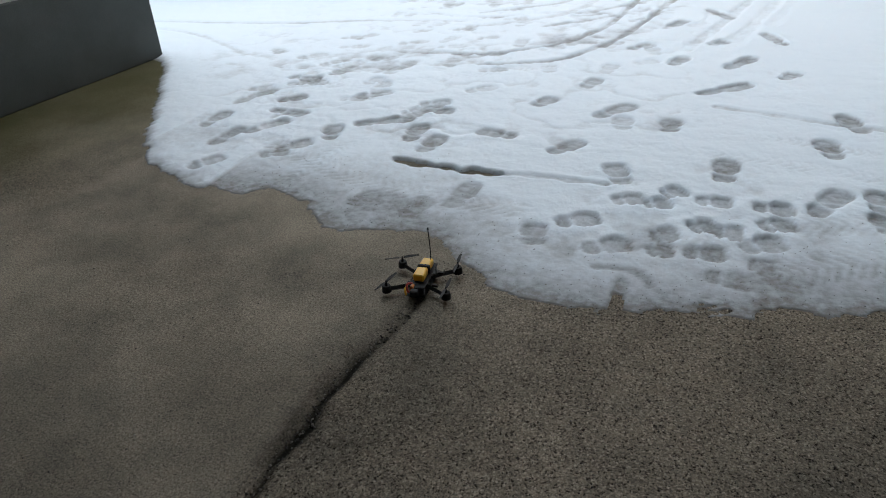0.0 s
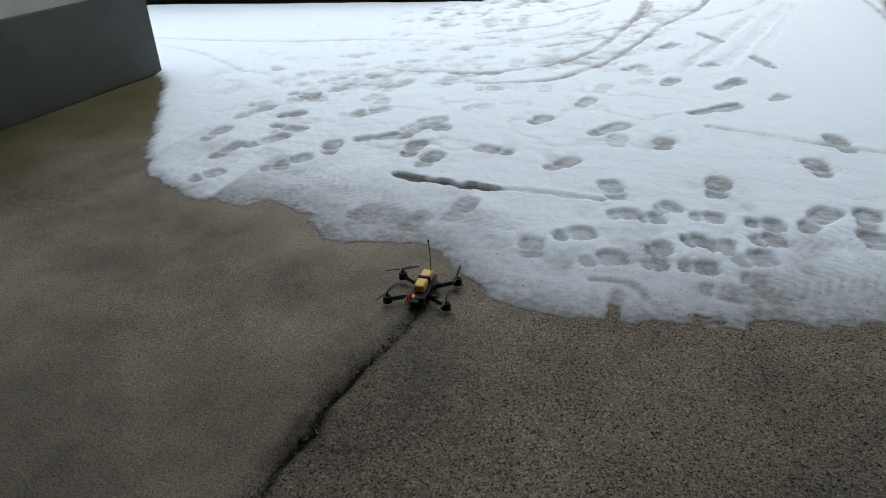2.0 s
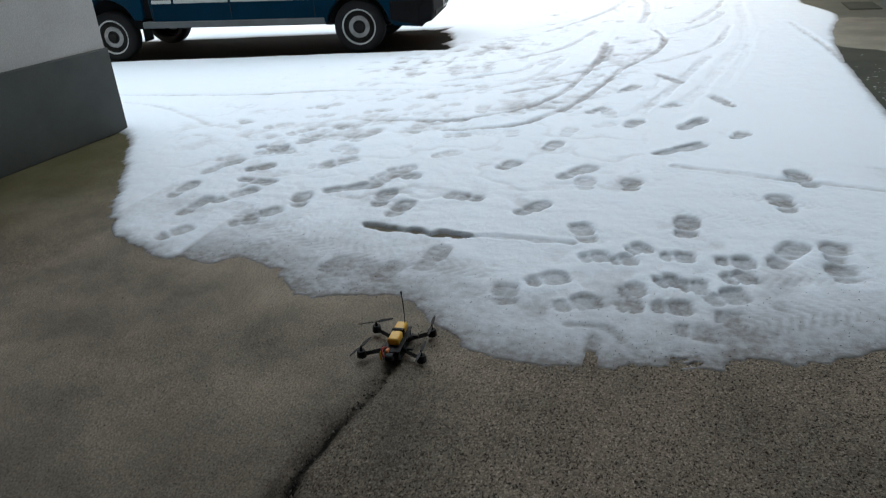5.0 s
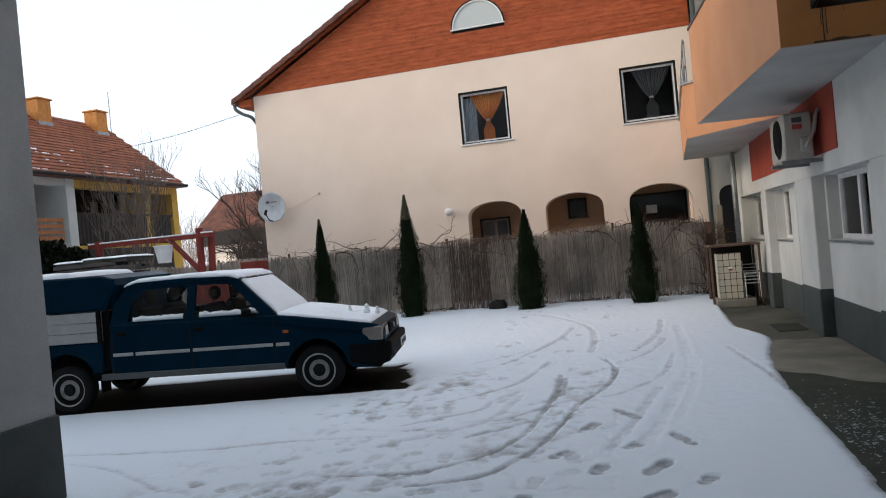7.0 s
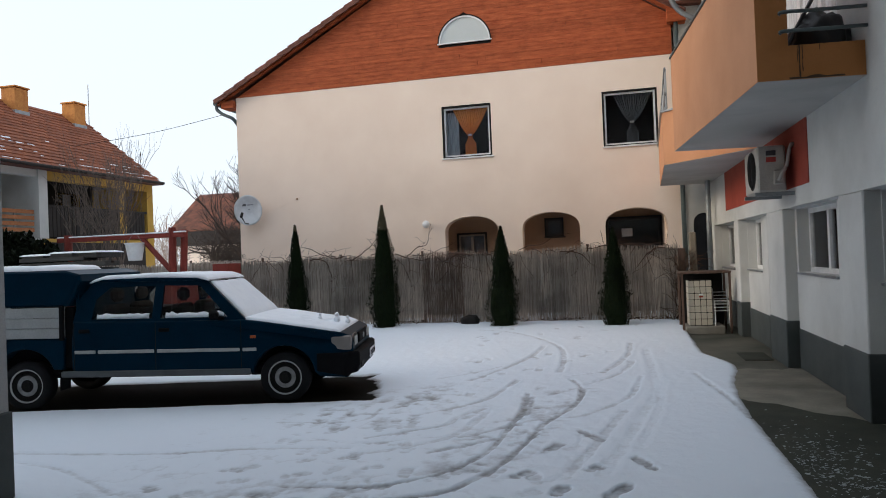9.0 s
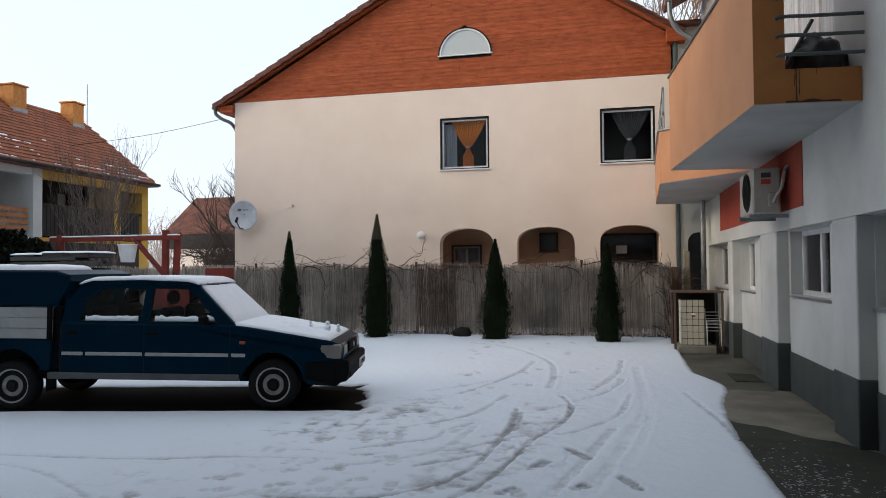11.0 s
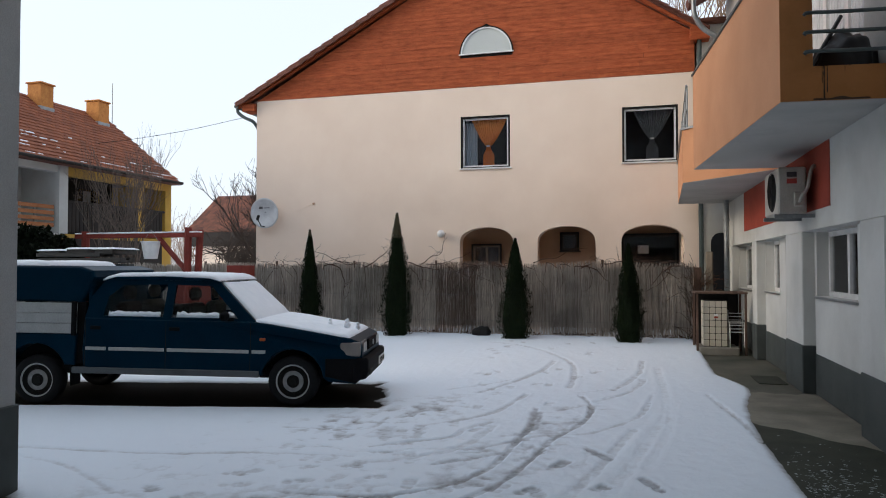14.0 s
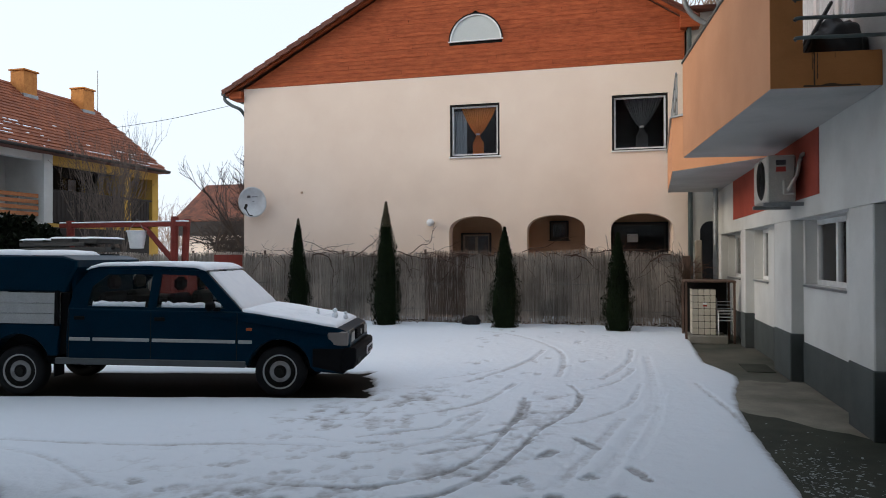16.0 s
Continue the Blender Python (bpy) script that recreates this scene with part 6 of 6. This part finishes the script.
hood_z = lambda x: float(np.interp(x, [-.47, -.30, 0, .35, .68, .78], [.985, .965, .92, .865, .805, .765]))
shrink = lambda x, y: W / 2 + (y - W / 2) * nose(x, .8)
rng = random.Random(2)
dents = [(.05 + rng.uniform(-.2, .35), .50 + rng.uniform(-.3, .5), rng.uniform(.025, .045)) for _ in range(26)]
part("hood_snow", snow_cap(lambda x, y: (x, shrink(x, y), hood_z(x)), -.50, .66, .03, W - .03, .034, 1, 60, 60, dents), M_FRESH, car, "snow layer on the bonnet", smooth=True)
part("roof_snow", snow_cap(lambda x, y: (x, y, float(np.interp(x, [-2.36, -2.2, -1.6, -1.05, -.9], [1.455, 1.50, 1.515, 1.50, 1.455]))), -2.36, -.92, IN - .015, W - IN + .015, .036, 2), M_FRESH, car, "snow layer on the roof", smooth=True)
part("canopy_snow", snow_cap(lambda x, y: (x, y, 1.61), -4.3, -2.98, .03, W - .03, .06, 3), M_FRESH, car, "snow layer on the canopy", smooth=True)
part("windscreen_snow", snow_cap(lambda x, y: (x, W / 2 + (y - W / 2) * (1 - .16 * (-.44 - x) / .5), .99 + (-.44 - x) * .94), -.92, -.46, .08, W - .08, .03, 4), M_FRESH, car, "snow covering the windscreen", smooth=True)
for x, y, r_ in ((.27, .85, .028), (.50, .80, .046), (.62, .90, .034)):
    bm = bmesh.new()
    bmesh.ops.create_icosphere(bm, subdivisions=2, radius=r_)
    bmesh.ops.create_icosphere(bm, subdivisions=2, radius=r_ * .65, matrix=Matrix.Translation((0, 0, r_ * 1.35)))
    for v in bm.verts:
        v.co *= 1 + .2 * noise.noise(v.co * 40)
    tagged(part("snow_lump", bm, M_FRESH, at=CAR_AT @ Matrix.Translation((x, y, hood_z(x) + .022 + r_ * .6)), smooth=True), "small lump of snow piled on a car bonnet", "snow lump", "snow lumps")
tilt = Matrix.Translation((0, 0, .6)) @ Matrix.Rotation(radians(1.0), 4, "Y") @ Matrix.Translation((0, 0, -.6))     # springs sag at the front
for ob in car.children:
    if not ob.name.startswith("wheel") or ob.name.startswith("wheel_well"):
        ob.matrix_basis = tilt @ ob.matrix_basis
# ---- far left: terraced house, red-roofed house, pergola, trees ----
M_ROOFRED = surf("worn_clay_tile", (.155, .044, .018), (.28, .088, .033), scale=4, rough=.85, grain=70, vary=.22, bump=.4)
M_YELLOWWALL = surf("yellow_plaster", (.50, .31, .05), (.58, .37, .08), scale=1.5, rough=.9, grain=120, stain=.3)
M_BRICK = surf("orange_brick", (.48, .185, .045), (.64, .29, .07), scale=9, rough=.85, grain=60, vary=.15)
M_RAILWOOD = surf("varnished_rail", (.30, .11, .035), (.42, .17, .06), scale=3, rough=.6, stretch=(1, 4, 4))
M_BEAMRED = surf("red_painted_beam", (.15, .018, .010), (.21, .028, .016), scale=5, rough=.7, grain=40, stain=.3, stain_scale=3)
M_BLACKWOOD = surf("blackened_board", (.020, .016, .014), (.036, .029, .025), scale=3, rough=.85, grain=30, stretch=(6, 6, .8))
M_BARKDARK = surf("dark_fruit_bark", (.035, .024, .018), (.06, .042, .032), scale=6, rough=.9)
HX = -13.35                             # facade of the terrace; it runs along y
terr = thing("terraced_house", "white and yellow terraced house with clay tile roof, recessed balconies", "house")
part("lower_wall", box(-19, HX, 8.0, 17.148, 0, 2.55), M_WHITEWALL, terr)
part("lower_wall", box(-19, HX, 17.152, 21.8, 0, 2.55), M_YELLOWWALL, terr)
# added panel paints the darkness below the balcony over the yellow wall
part("dark_wall_panel", box(HX + .002, HX + .04, 17.25, 21.3, 0, 2.45, .01), M_BLACKWOOD, terr, "dark panel added over the wall below the balcony")
part("back_core", box(-19, HX - 1.3, 8.0, 21.8, 2.552, 4.40), M_YELLOWWALL, terr)
part("end_wall", box(HX - 1.298, HX, 21.5, 21.8, 2.552, 4.40), M_YELLOWWALL, terr)
part("gable_wall", prism([(-19, 4.402), (HX, 4.402), (-16.05, 6.75)], [], (0, .3, 0), lambda x, zz: (x, 21.5, zz)), M_YELLOWWALL, terr)
part("party_wall", box(HX - 1.298, HX + .05, 17.0, 17.3, 2.552, 4.40), M_WHITEWALL, terr)
part("lintel", box(HX - .25, HX, 17.302, 21.498, 4.15, 4.40), M_YELLOWWALL, terr)
part("lintel", box(HX - .25, HX, 8.0, 16.998, 4.2, 4.40), M_WHITEWALL, terr)
part("inner_wall", box(HX - 1.296, HX - 1.2, 8.0, 16.998, 2.552, 4.40), M_WHITEWALL, terr)
# wall coloured near black for the shade inside the recess
part("inner_wall", box(HX - 1.296, HX - 1.2, 17.302, 21.498, 2.552, 4.40), M_DARKFRAME, terr)
part("yellow_pier", box(HX - 1.0, HX - .02, 20.2, 20.5, 2.553, 4.148), M_YELLOWWALL, terr)
for k in range(28):
    y = 17.4 + k * .143
    part("balcony_board", box(HX - .06, HX - .03, y, y + .125, 2.6, 3.42, .004), M_BLACKWOOD, terr)
part("balcony_rail", box(HX - .08, HX - .01, 17.302, 21.498, 3.42, 3.48, .006), M_BLACKWOOD, terr)
for k in range(4):
    part("balcony_rail", box(HX - .06, HX - .02, 12.0, 16.9, 2.72 + k * .16, 2.82 + k * .16, .006), M_RAILWOOD, terr)
for y in (12.5, 14.4, 16.3):
    part("balcony_post", box(HX - .10, HX - .062, y, y + .05, 2.56, 3.32, .005), M_ZINC, terr)
part("glass_door", box(HX - 1.19, HX - 1.15, 18.9, 19.9, 2.6, 4.0, .01), M_GLASS, terr)
part("door_curtain", box(HX - 1.145, HX - 1.13, 19.15, 19.45, 2.7, 3.95), M_LACE, terr)
roof = part("roof_deck", prism([(HX + .35, 4.42), (-16.05, 6.80), (-19.2, 4.42), (-19.2, 4.38), (HX + .35, 4.38)], [], (0, 14, 0), lambda x, zz: (x, 7.9, zz)), M_BROWNTILE, terr)
part("gutter", tube([(HX + .40, 7.9, 4.43), (HX + .40, 21.85, 4.43)], .045, 8), M_BLACKWOOD, terr)
dxr, dzr = (-16.05 - (HX + .35)), 6.80 - 4.42
slope = math.atan2(dzr, -dxr)
RL = math.hypot(dxr, dzr)
courses, per = 20, 46
verts, faces = [], []
rng = random.Random(4)
tile = shape(box(-.0, .205, -.145, .145, 0, .022, .006), "roof_tile")
tile.materials.append(M_ROOFRED)
made = 0
for c in range(courses):
    s0 = c * RL / courses
    for k in range(per):
        y = 8.0 + (k + .5 * (c % 2)) * .302
        if y > 21.85:
            continue
        m_ = Matrix.Translation((HX + .35 - s0 * math.cos(slope), y, 4.455 + s0 * math.sin(slope))) @ Matrix.Rotation(slope, 4, "Y") @ Matrix.Rotation(math.pi, 4, "Z") @ Matrix.Rotation(radians(6 + rng.uniform(-1, 1)), 4, "Y")
        if y > 17.6 and made < 300:
            t_ = new("roof_tile", tile)
            t_.parent, t_.matrix_basis = roof, m_
            made += 1
        else:
            b = len(verts)
            for q in ((0, -.145, 0), (.205, -.145, 0), (.205, .145, 0), (0, .145, 0), (0, -.145, .022), (.205, -.145, .022), (.205, .145, .022), (0, .145, .022)):
                verts.append(tuple(m_ @ Vector(q)))
            faces += [tuple(b + i for i in f_) for f_ in ((4, 5, 6, 7), (0, 1, 5, 4), (1, 2, 6, 5), (2, 3, 7, 6), (3, 0, 4, 7))]
rest = raw_mesh("roof_tiles", verts, faces, M_ROOFRED, roof)
rest["kind"] = "stuff"
bm = bmesh.new()
for c in range(11):                     # snow lying in the lower courses
    s0 = (c + .55) * RL / courses
    y = 8.2
    while y < 21.6:
        ln = rng.uniform(.04, .17)
        thick_ = noise.noise(Vector((y * .8, c * .45, 2.0))) + .5 * noise.noise(Vector((y * 3.1, c * 1.3, 7.0))) + (.20 if y < 16.8 else -.04)
        if thick_ > .05 + .045 * c and rng.random() < .72:
            m_ = Matrix.Translation((HX + .35 - s0 * math.cos(slope), y, 4.475 + s0 * math.sin(slope) + rng.uniform(-.004, .004))) @ Matrix.Rotation(slope, 4, "Y") @ Matrix.Rotation(rng.uniform(-.05, .05), 4, "X")
            add_box(bm, -.012, .006 + rng.uniform(.0, .05) * min(1, thick_ * 2), -ln / 2, ln / 2, -.012, .009, .004, m_)
        y += ln * rng.uniform(.7, 1.2)
part("roof_snow", bm, M_FRESH, roof, "patches of snow lying on roof tiles")["kind"] = "stuff"
for y in (18.75, 21.1):
    cm_ = thing_part("chimney", terr)
    part("chimney_shaft", box(-15.95, -15.45, y - .24, y + .24, 6.0, 7.13, .01), M_BRICK, cm_, "orange brick chimney")
    part("cap", box(-15.99, -15.41, y - .28, y + .28, 7.132, 7.18, .01), M_BRICK, cm_)
    part("flashing", box(-15.98, -15.43, y - .27, y + .27, 6.05, 6.46, .01), M_ZINC, cm_)
part("aerial", tube([(-15.8, 21.9, 4.6), (-15.8, 21.9, 8.0)], .015, 5), M_ZINC, terr)
cot = thing("red_roofed_house", "low house with a red hipped tile roof beyond the gardens", "house")
part("wall", box(-21.0, -12, 34.6, 42, 0, 3.2), M_PLASTER, cot)
# dark board stands in for the eave's shadow and gutter
part("eave_shade", box(-21.3, -11.5, 34.0, 34.5, 2.75, 3.48, .01), M_BLACKWOOD, cot)
for x in (-19.0, -18.1, -17.0):
    house_window(x, x + .7, 1.3, 2.35, 34.58, cot)
bm = bmesh.new()
vs = [bm.verts.new(p) for p in ((-21.4, 34.0, 3.5), (-11.5, 34.0, 3.5), (-11.5, 42.6, 3.5), (-21.4, 42.6, 3.5), (-22.2, 38.3, 5.8), (-12, 38.3, 5.8))]
for q in ((0, 1, 5, 4), (2, 3, 4, 5), (3, 0, 4), (1, 2, 5), (3, 2, 1, 0)):
    bm.faces.new([vs[i] for i in q])
croof = part("roof", bm, M_ROOFRED, cot)
verts, faces = [], []
for c in range(18):
    u = c / 18
    z_, y_ = 3.5 + 2.3 * u, 34.0 + 4.3 * u
    xl = -21.4 - 0.8 * u
    x = xl
    while x < -12:
        b = len(verts)
        verts += [(x, y_ - .02, z_ + .02), (x + .22, y_ - .02, z_ + .02), (x + .22, y_ + .26, z_ + .19), (x, y_ + .26, z_ + .19), (x, y_ - .02, z_ - .01), (x + .22, y_ - .02, z_ - .01)]
        faces += [(b, b + 1, b + 2, b + 3), (b + 4, b + 5, b + 1, b)]
        x += .235
tl = raw_mesh("roof_tiles", verts, faces, island_mat("mixed_clay_tile", [(.13, .042, .022), (.19, .066, .033), (.09, .03, .018), (.16, .055, .028)]), croof)
tl["kind"] = "stuff"
perg = thing("pergola", "red painted timber pergola dusted with snow", "pergola")
part("beam", box(-10.0, -6.95, 13.95, 14.05, 2.25, 2.34, .01), M_BEAMRED, perg)
part("beam_snow", box(-10.0, -6.95, 13.95, 14.05, 2.341, 2.37, .012), M_FRESH, perg)
part("post", tube([(-7.30, 14, 0), (-7.25, 14, 2.45)], .075, 8), M_BEAMRED, perg)
part("post", tube([(-7.18, 14.1, 0), (-7.04, 14.1, 2.40)], .07, 8), M_BEAMRED, perg)
part("brace", tube([(-7.28, 14, 1.55), (-7.95, 14, 2.25)], .055, 8), M_BEAMRED, perg)
part("post", tube([(-9.75, 14, 0), (-9.75, 14, 2.4)], .08, 8), M_BEAMRED, perg)
bkt = thing("bucket", "white plastic bucket hanging under a pergola", "bucket", Matrix.Translation((-8.06, 13.9, 1.99)))
bm = bmesh.new()
bmesh.ops.create_cone(bm, cap_ends=True, segments=24, radius1=.13, radius2=.19, depth=.36)
part("tub", bm, M_WINFRAME, bkt, smooth=False)
part("rim", tube([(.195 * math.cos(a * math.pi / 12), .195 * math.sin(a * math.pi / 12), .17) for a in range(25)], .012, 6), M_WINFRAME, bkt)
part("hanger", tube([(-.19, 0, .17), (0, 0, .42), (.19, 0, .17)], .004, 5), M_ZINC, bkt)
M_GREYWOOD = surf("weathered_grey_wood", (.030, .031, .030), (.065, .064, .060), scale=3, rough=.85, grain=30, stretch=(1, 6, 6))
stack = thing("timber_stack", "stack of old planks on trestles capped with snow", "timber stack")
rng = random.Random(9)
for k in range(14):
    x = -8.5 + rng.uniform(0, .3)
    zz = 1.52 + (k // 4) * .10
    yy = 11.4 + (k % 4) * .16
    ln = rng.uniform(1.3, 2.0)
    part("plank", box(x, min(x + ln, -6.6 + rng.uniform(-.15, 0)), yy, yy + .14, zz, zz + rng.uniform(.04, .085), .006), M_GREYWOOD, stack)
for x in (-8.2, -7.0):
    part("trestle", box(x, x + .10, 11.4, 12.1, 0, 1.515, .01), M_GREYWOOD, stack)
for x0, x1, zc in ((-8.42, -7.95, 1.93), (-7.84, -7.36, 1.955), (-7.28, -6.88, 1.95)):
    part("crate", box(x0 + .02, x1 - .02, 11.42, 12.03, 1.86, zc, .01), M_GREYWOOD, stack)
    part("snow_cap", snow_cap(lambda x, y: (x, y, zc), x0, x1, 11.4, 12.05, .025, x0), M_FRESH, stack, smooth=True)
hutch = thing("garden_box", "red painted wooden garden box beside the reed fence", "garden box", Matrix.Translation((-7.9, 15.6, 0)))
part("body", box(-.75, 1.05, -.25, .25, 0, 1.25, .01), M_BEAMRED, hutch)
part("raised_end", box(.70, 1.08, -.28, .28, 1.252, 1.68, .012), M_BEAMRED, hutch)
for k in range(5):
    part("plank", box(-.74 + k * .358, -.40 + k * .358, -.268, -.252, .08, 1.22, .006), M_BEAMRED, hutch)
# evergreen bush
rg = np.random.RandomState(4)
verts, faces = [], []
for i in range(14000):
    d_ = rg.normal(size=3)
    d_ /= np.linalg.norm(d_)
    r_ = (rg.rand() ** .33) * (1 + .2 * math.sin(d_[0] * 5) * math.sin(d_[2] * 6))
    o = np.array([d_[0] * .85, d_[1] * .8, d_[2] * .8 + .95]) * np.array([r_, r_, 1]) + np.array([0, 0, (r_ - 1) * d_[2] * .8])
    e1, e2 = rg.normal(size=3) * .045, rg.normal(size=3) * .035
    b = len(verts)
    verts += [tuple(o), tuple(o + e1), tuple(o + e1 + e2), tuple(o + e2)]
    faces.append((b, b + 1, b + 2, b + 3))
M_BUSHLEAF = island_mat("dark_evergreen_leaf", [(.003, .005, .003), (.006, .009, .004), (.009, .013, .006)], rough=.85, spec=.08)
bush = thing("evergreen_bush", "rounded dark evergreen bush in the garden", "bush", Matrix.Translation((-10.2, 13.2, .7)))
raw_mesh("foliage", verts, faces, M_BUSHLEAF, bush)
part("stem", tube([(0, 0, -.7), (0, 0, .9)], .05, 6), M_OLDWOOD, bush)


def bare_tree(label, at, height, seed, spread=.55, trunk=.09, depth_=5, material=None, upright=.25):
    """A leafless tree: forking, tapering limbs."""
    t = thing("bare_tree", label, "tree", Matrix.Translation(at))
    rg_ = random.Random(seed)
    wood, fine = bmesh.new(), bmesh.new()

    def grow(p, d, ln, r, lev):
        pts, q, dd = [tuple(p)], Vector(p), Vector(d)
        for _ in range(4):
            dd = (dd + Vector((rg_.uniform(-.2, .2), rg_.uniform(-.2, .2), rg_.uniform(-.08, .2)))).normalized()
            q = q + dd * ln / 4
            pts.append(tuple(q))
        add_tube(wood if lev < 2 else fine, pts, r, 6 if lev < 2 else 4, True, r * .6)
        if lev >= depth_:
            return
        for _ in range(rg_.randint(2, 4) if lev else rg_.randint(4, 6)):
            s = Vector(pts[rg_.randint(2, 4)])
            nd = (dd + Vector((rg_.uniform(-1, 1), rg_.uniform(-1, 1), rg_.uniform(-.5, .8) + upright)) * spread * 1.3).normalized()
            grow(s, nd, ln * rg_.uniform(.58, .82), max(.004, r * .58), lev + 1)

    grow((0, 0, 0), (0, 0, 1), height * .34, trunk, 0)
    part("trunk", wood, material or M_TWIG, t)
    part("crown", fine, material or M_TWIG, t)
    return t


M_TWIGPALE = surf("pale_grey_bark", (.11, .085, .07), (.17, .135, .11), scale=6, rough=.9)
# low sunlight on the far twigs put into their bark colour
M_TWIGWARM = surf("sunlit_bark", (.20, .13, .085), (.30, .20, .13), scale=6, rough=.9)
bare_tree("young bare tree with thin upright twigs before a house", (-11.6, 17.6, 0), 6.6, 5, .32, .032, 4, M_TWIGPALE, .9)
bare_tree("young bare tree with thin upright twigs before a house", (-12.3, 18.9, 0), 6.4, 9, .34, .032, 4, M_TWIGPALE, .9)
bare_tree("spreading bare fruit tree behind the fence", (-10.9, 24, 0), 7.4, 14, .7, .10, 5, M_BARKDARK)
bare_tree("spreading bare fruit tree behind the fence", (-14.6, 29, 0), 4.6, 17, 1.0, .11, 5, M_BARKDARK, -.1)
bare_tree("spreading bare fruit tree behind the fence", (-13.2, 28, 0), 4.9, 18, 1.0, .11, 5, M_BARKDARK, -.15)
bare_tree("spreading bare fruit tree behind the fence", (-15.6, 31, 0), 4.6, 23, 1.0, .11, 5, M_BARKDARK, -.15)
bare_tree("spreading bare fruit tree behind the fence", (-10.3, 24.6, 0), 8.2, 37, .75, .12, 5, M_BARKDARK)
bare_tree("young bare tree with thin upright twigs before a house", (-11.0, 16.4, 0), 5.4, 15, .42, .028, 4, M_TWIGPALE, .6)
bare_tree("young bare tree with thin upright twigs before a house", (-12.4, 17.6, 0), 5.6, 19, .42, .028, 4, M_TWIGPALE, .6)
bare_tree("spreading bare fruit tree behind the fence", (-12.4, 25.5, 0), 4.4, 41, 1.0, .10, 5, M_BARKDARK, -.2)
bare_tree("spreading bare fruit tree behind the fence", (-13.9, 26.5, 0), 4.6, 43, 1.0, .10, 5, M_BARKDARK, -.2)
bare_tree("tall bare tree catching warm light behind the roof", (3.0, 33, 0), 19.0, 21, .5, .13, 5, M_TWIGWARM, .5)
bare_tree("tall bare tree catching warm light behind the roof", (4.6, 36, 0), 19.5, 26, .5, .13, 5, M_TWIGWARM, .5)
bm = bmesh.new()
rng = random.Random(31)
for _ in range(2600):
    s = (rng.uniform(-34, -12), rng.uniform(44, 52), rng.uniform(.5, 4.6))
    add_tube(bm, wander(rng, s, (rng.uniform(-.5, .5), 0, 1), rng.uniform(.8, 2.2), 4, .45, 0), .022, 3, False, .007)
tagged(part("far_hedge", bm, M_TWIGWARM), "distant bare brush beyond the gardens", "brush", kind="stuff")

# dry stalks by the corner of the fence, leaf litter along its foot
rng = random.Random(61)
bm = bmesh.new()
for _ in range(110):
    s = (2.72 + rng.uniform(-.12, .16), 16.93 + rng.uniform(-.05, .05), rng.uniform(.0, 1.3))
    add_tube(bm, wander(rng, s, (rng.uniform(-.5, .5), rng.uniform(-.3, .1), 1), rng.uniform(.3, .75), 4, .5, -.1), .006, 4, False, .003)
M_DRYLEAF = island_mat("dry_brown_leaf", [(.05, .03, .018), (.10, .055, .03), (.07, .045, .03), (.03, .02, .014)])
tagged(part("dried_plant", bm, M_DRYLEAF), "dried brown climbing plant at the fence corner", "plant")
verts, faces = [], []
for _ in range(900):
    x, y = rng.uniform(-5.2, 2.7), 17.16 - abs(rng.gauss(0, .10))
    if noise.noise(Vector((x * 1.7, 3, 0))) < -.12:
        continue
    e1 = Vector((rng.uniform(-1, 1), rng.uniform(-1, 1), rng.uniform(-.3, .3))).normalized() * rng.uniform(.02, .05)
    e2 = Vector((rng.uniform(-1, 1), rng.uniform(-1, 1), rng.uniform(-.2, .8))).normalized() * rng.uniform(.015, .04)
    o, b = Vector((x, y, .135 + rng.uniform(-.01, .05))), len(verts)
    verts += [tuple(o), tuple(o + e1), tuple(o + e1 * .8 + e2), tuple(o + e2)]
    faces.append((b, b + 1, b + 2, b + 3))
tagged(raw_mesh("leaf_litter", verts, faces, M_DRYLEAF), "dead brown leaves along the foot of a fence", "leaves", kind="stuff")

# ---- grit and small stones on asphalt and slush ----
rng = random.Random(77)
verts, faces = [], []
octa = [(1, 0, 0), (-1, 0, 0), (0, 1, 0), (0, -1, 0), (0, 0, 1)]
for k in range(5200):
    if k < 900:                         # along the slushy edge of the snow
        px = rng.uniform(-.8, 2.2)
        py = float(np.interp(px, EDGE_X, EDGE_Y)) + abs(rng.gauss(0, .35)) * (1 if rng.random() < .7 else -1)
        zz, rr = (.020 if py > float(np.interp(px, EDGE_X, EDGE_Y)) else .002), rng.uniform(.0010, .0028)
    elif k < 1500:                      # crumbs along the seam
        py = rng.uniform(1.6, 3.5)
        px = float(np.interp(py, [2.3, 2.7, 2.93, 3.22], [.426, .416, .437, .475])) + rng.gauss(.012, .022)
        zz, rr = -.002, rng.uniform(.002, .006)
    else:
        px, py, zz, rr = (rng.uniform(-2.6, 3.0) if k < 2600 else rng.uniform(.45, 3.2)), rng.uniform(1.6, 3.5), .002, rng.uniform(.0015, .004)
    b = len(verts)
    for o in octa:
        verts.append((px + o[0] * rr * rng.uniform(.7, 1.3), py + o[1] * rr * rng.uniform(.7, 1.3), zz + (o[2] * rr * .9 if o[2] else rng.uniform(-.001, .001))))
    faces += [(b, b + 2, b + 4), (b + 2, b + 1, b + 4), (b + 1, b + 3, b + 4), (b + 3, b, b + 4)]
tagged(raw_mesh("grit", verts, faces, island_mat("mixed_grit", [(.025, .022, .019), (.05, .045, .038), (.24, .22, .19), (.035, .03, .027), (.03, .027, .023)])), "loose dark grit and pebbles on asphalt and slush", "grit", kind="stuff")
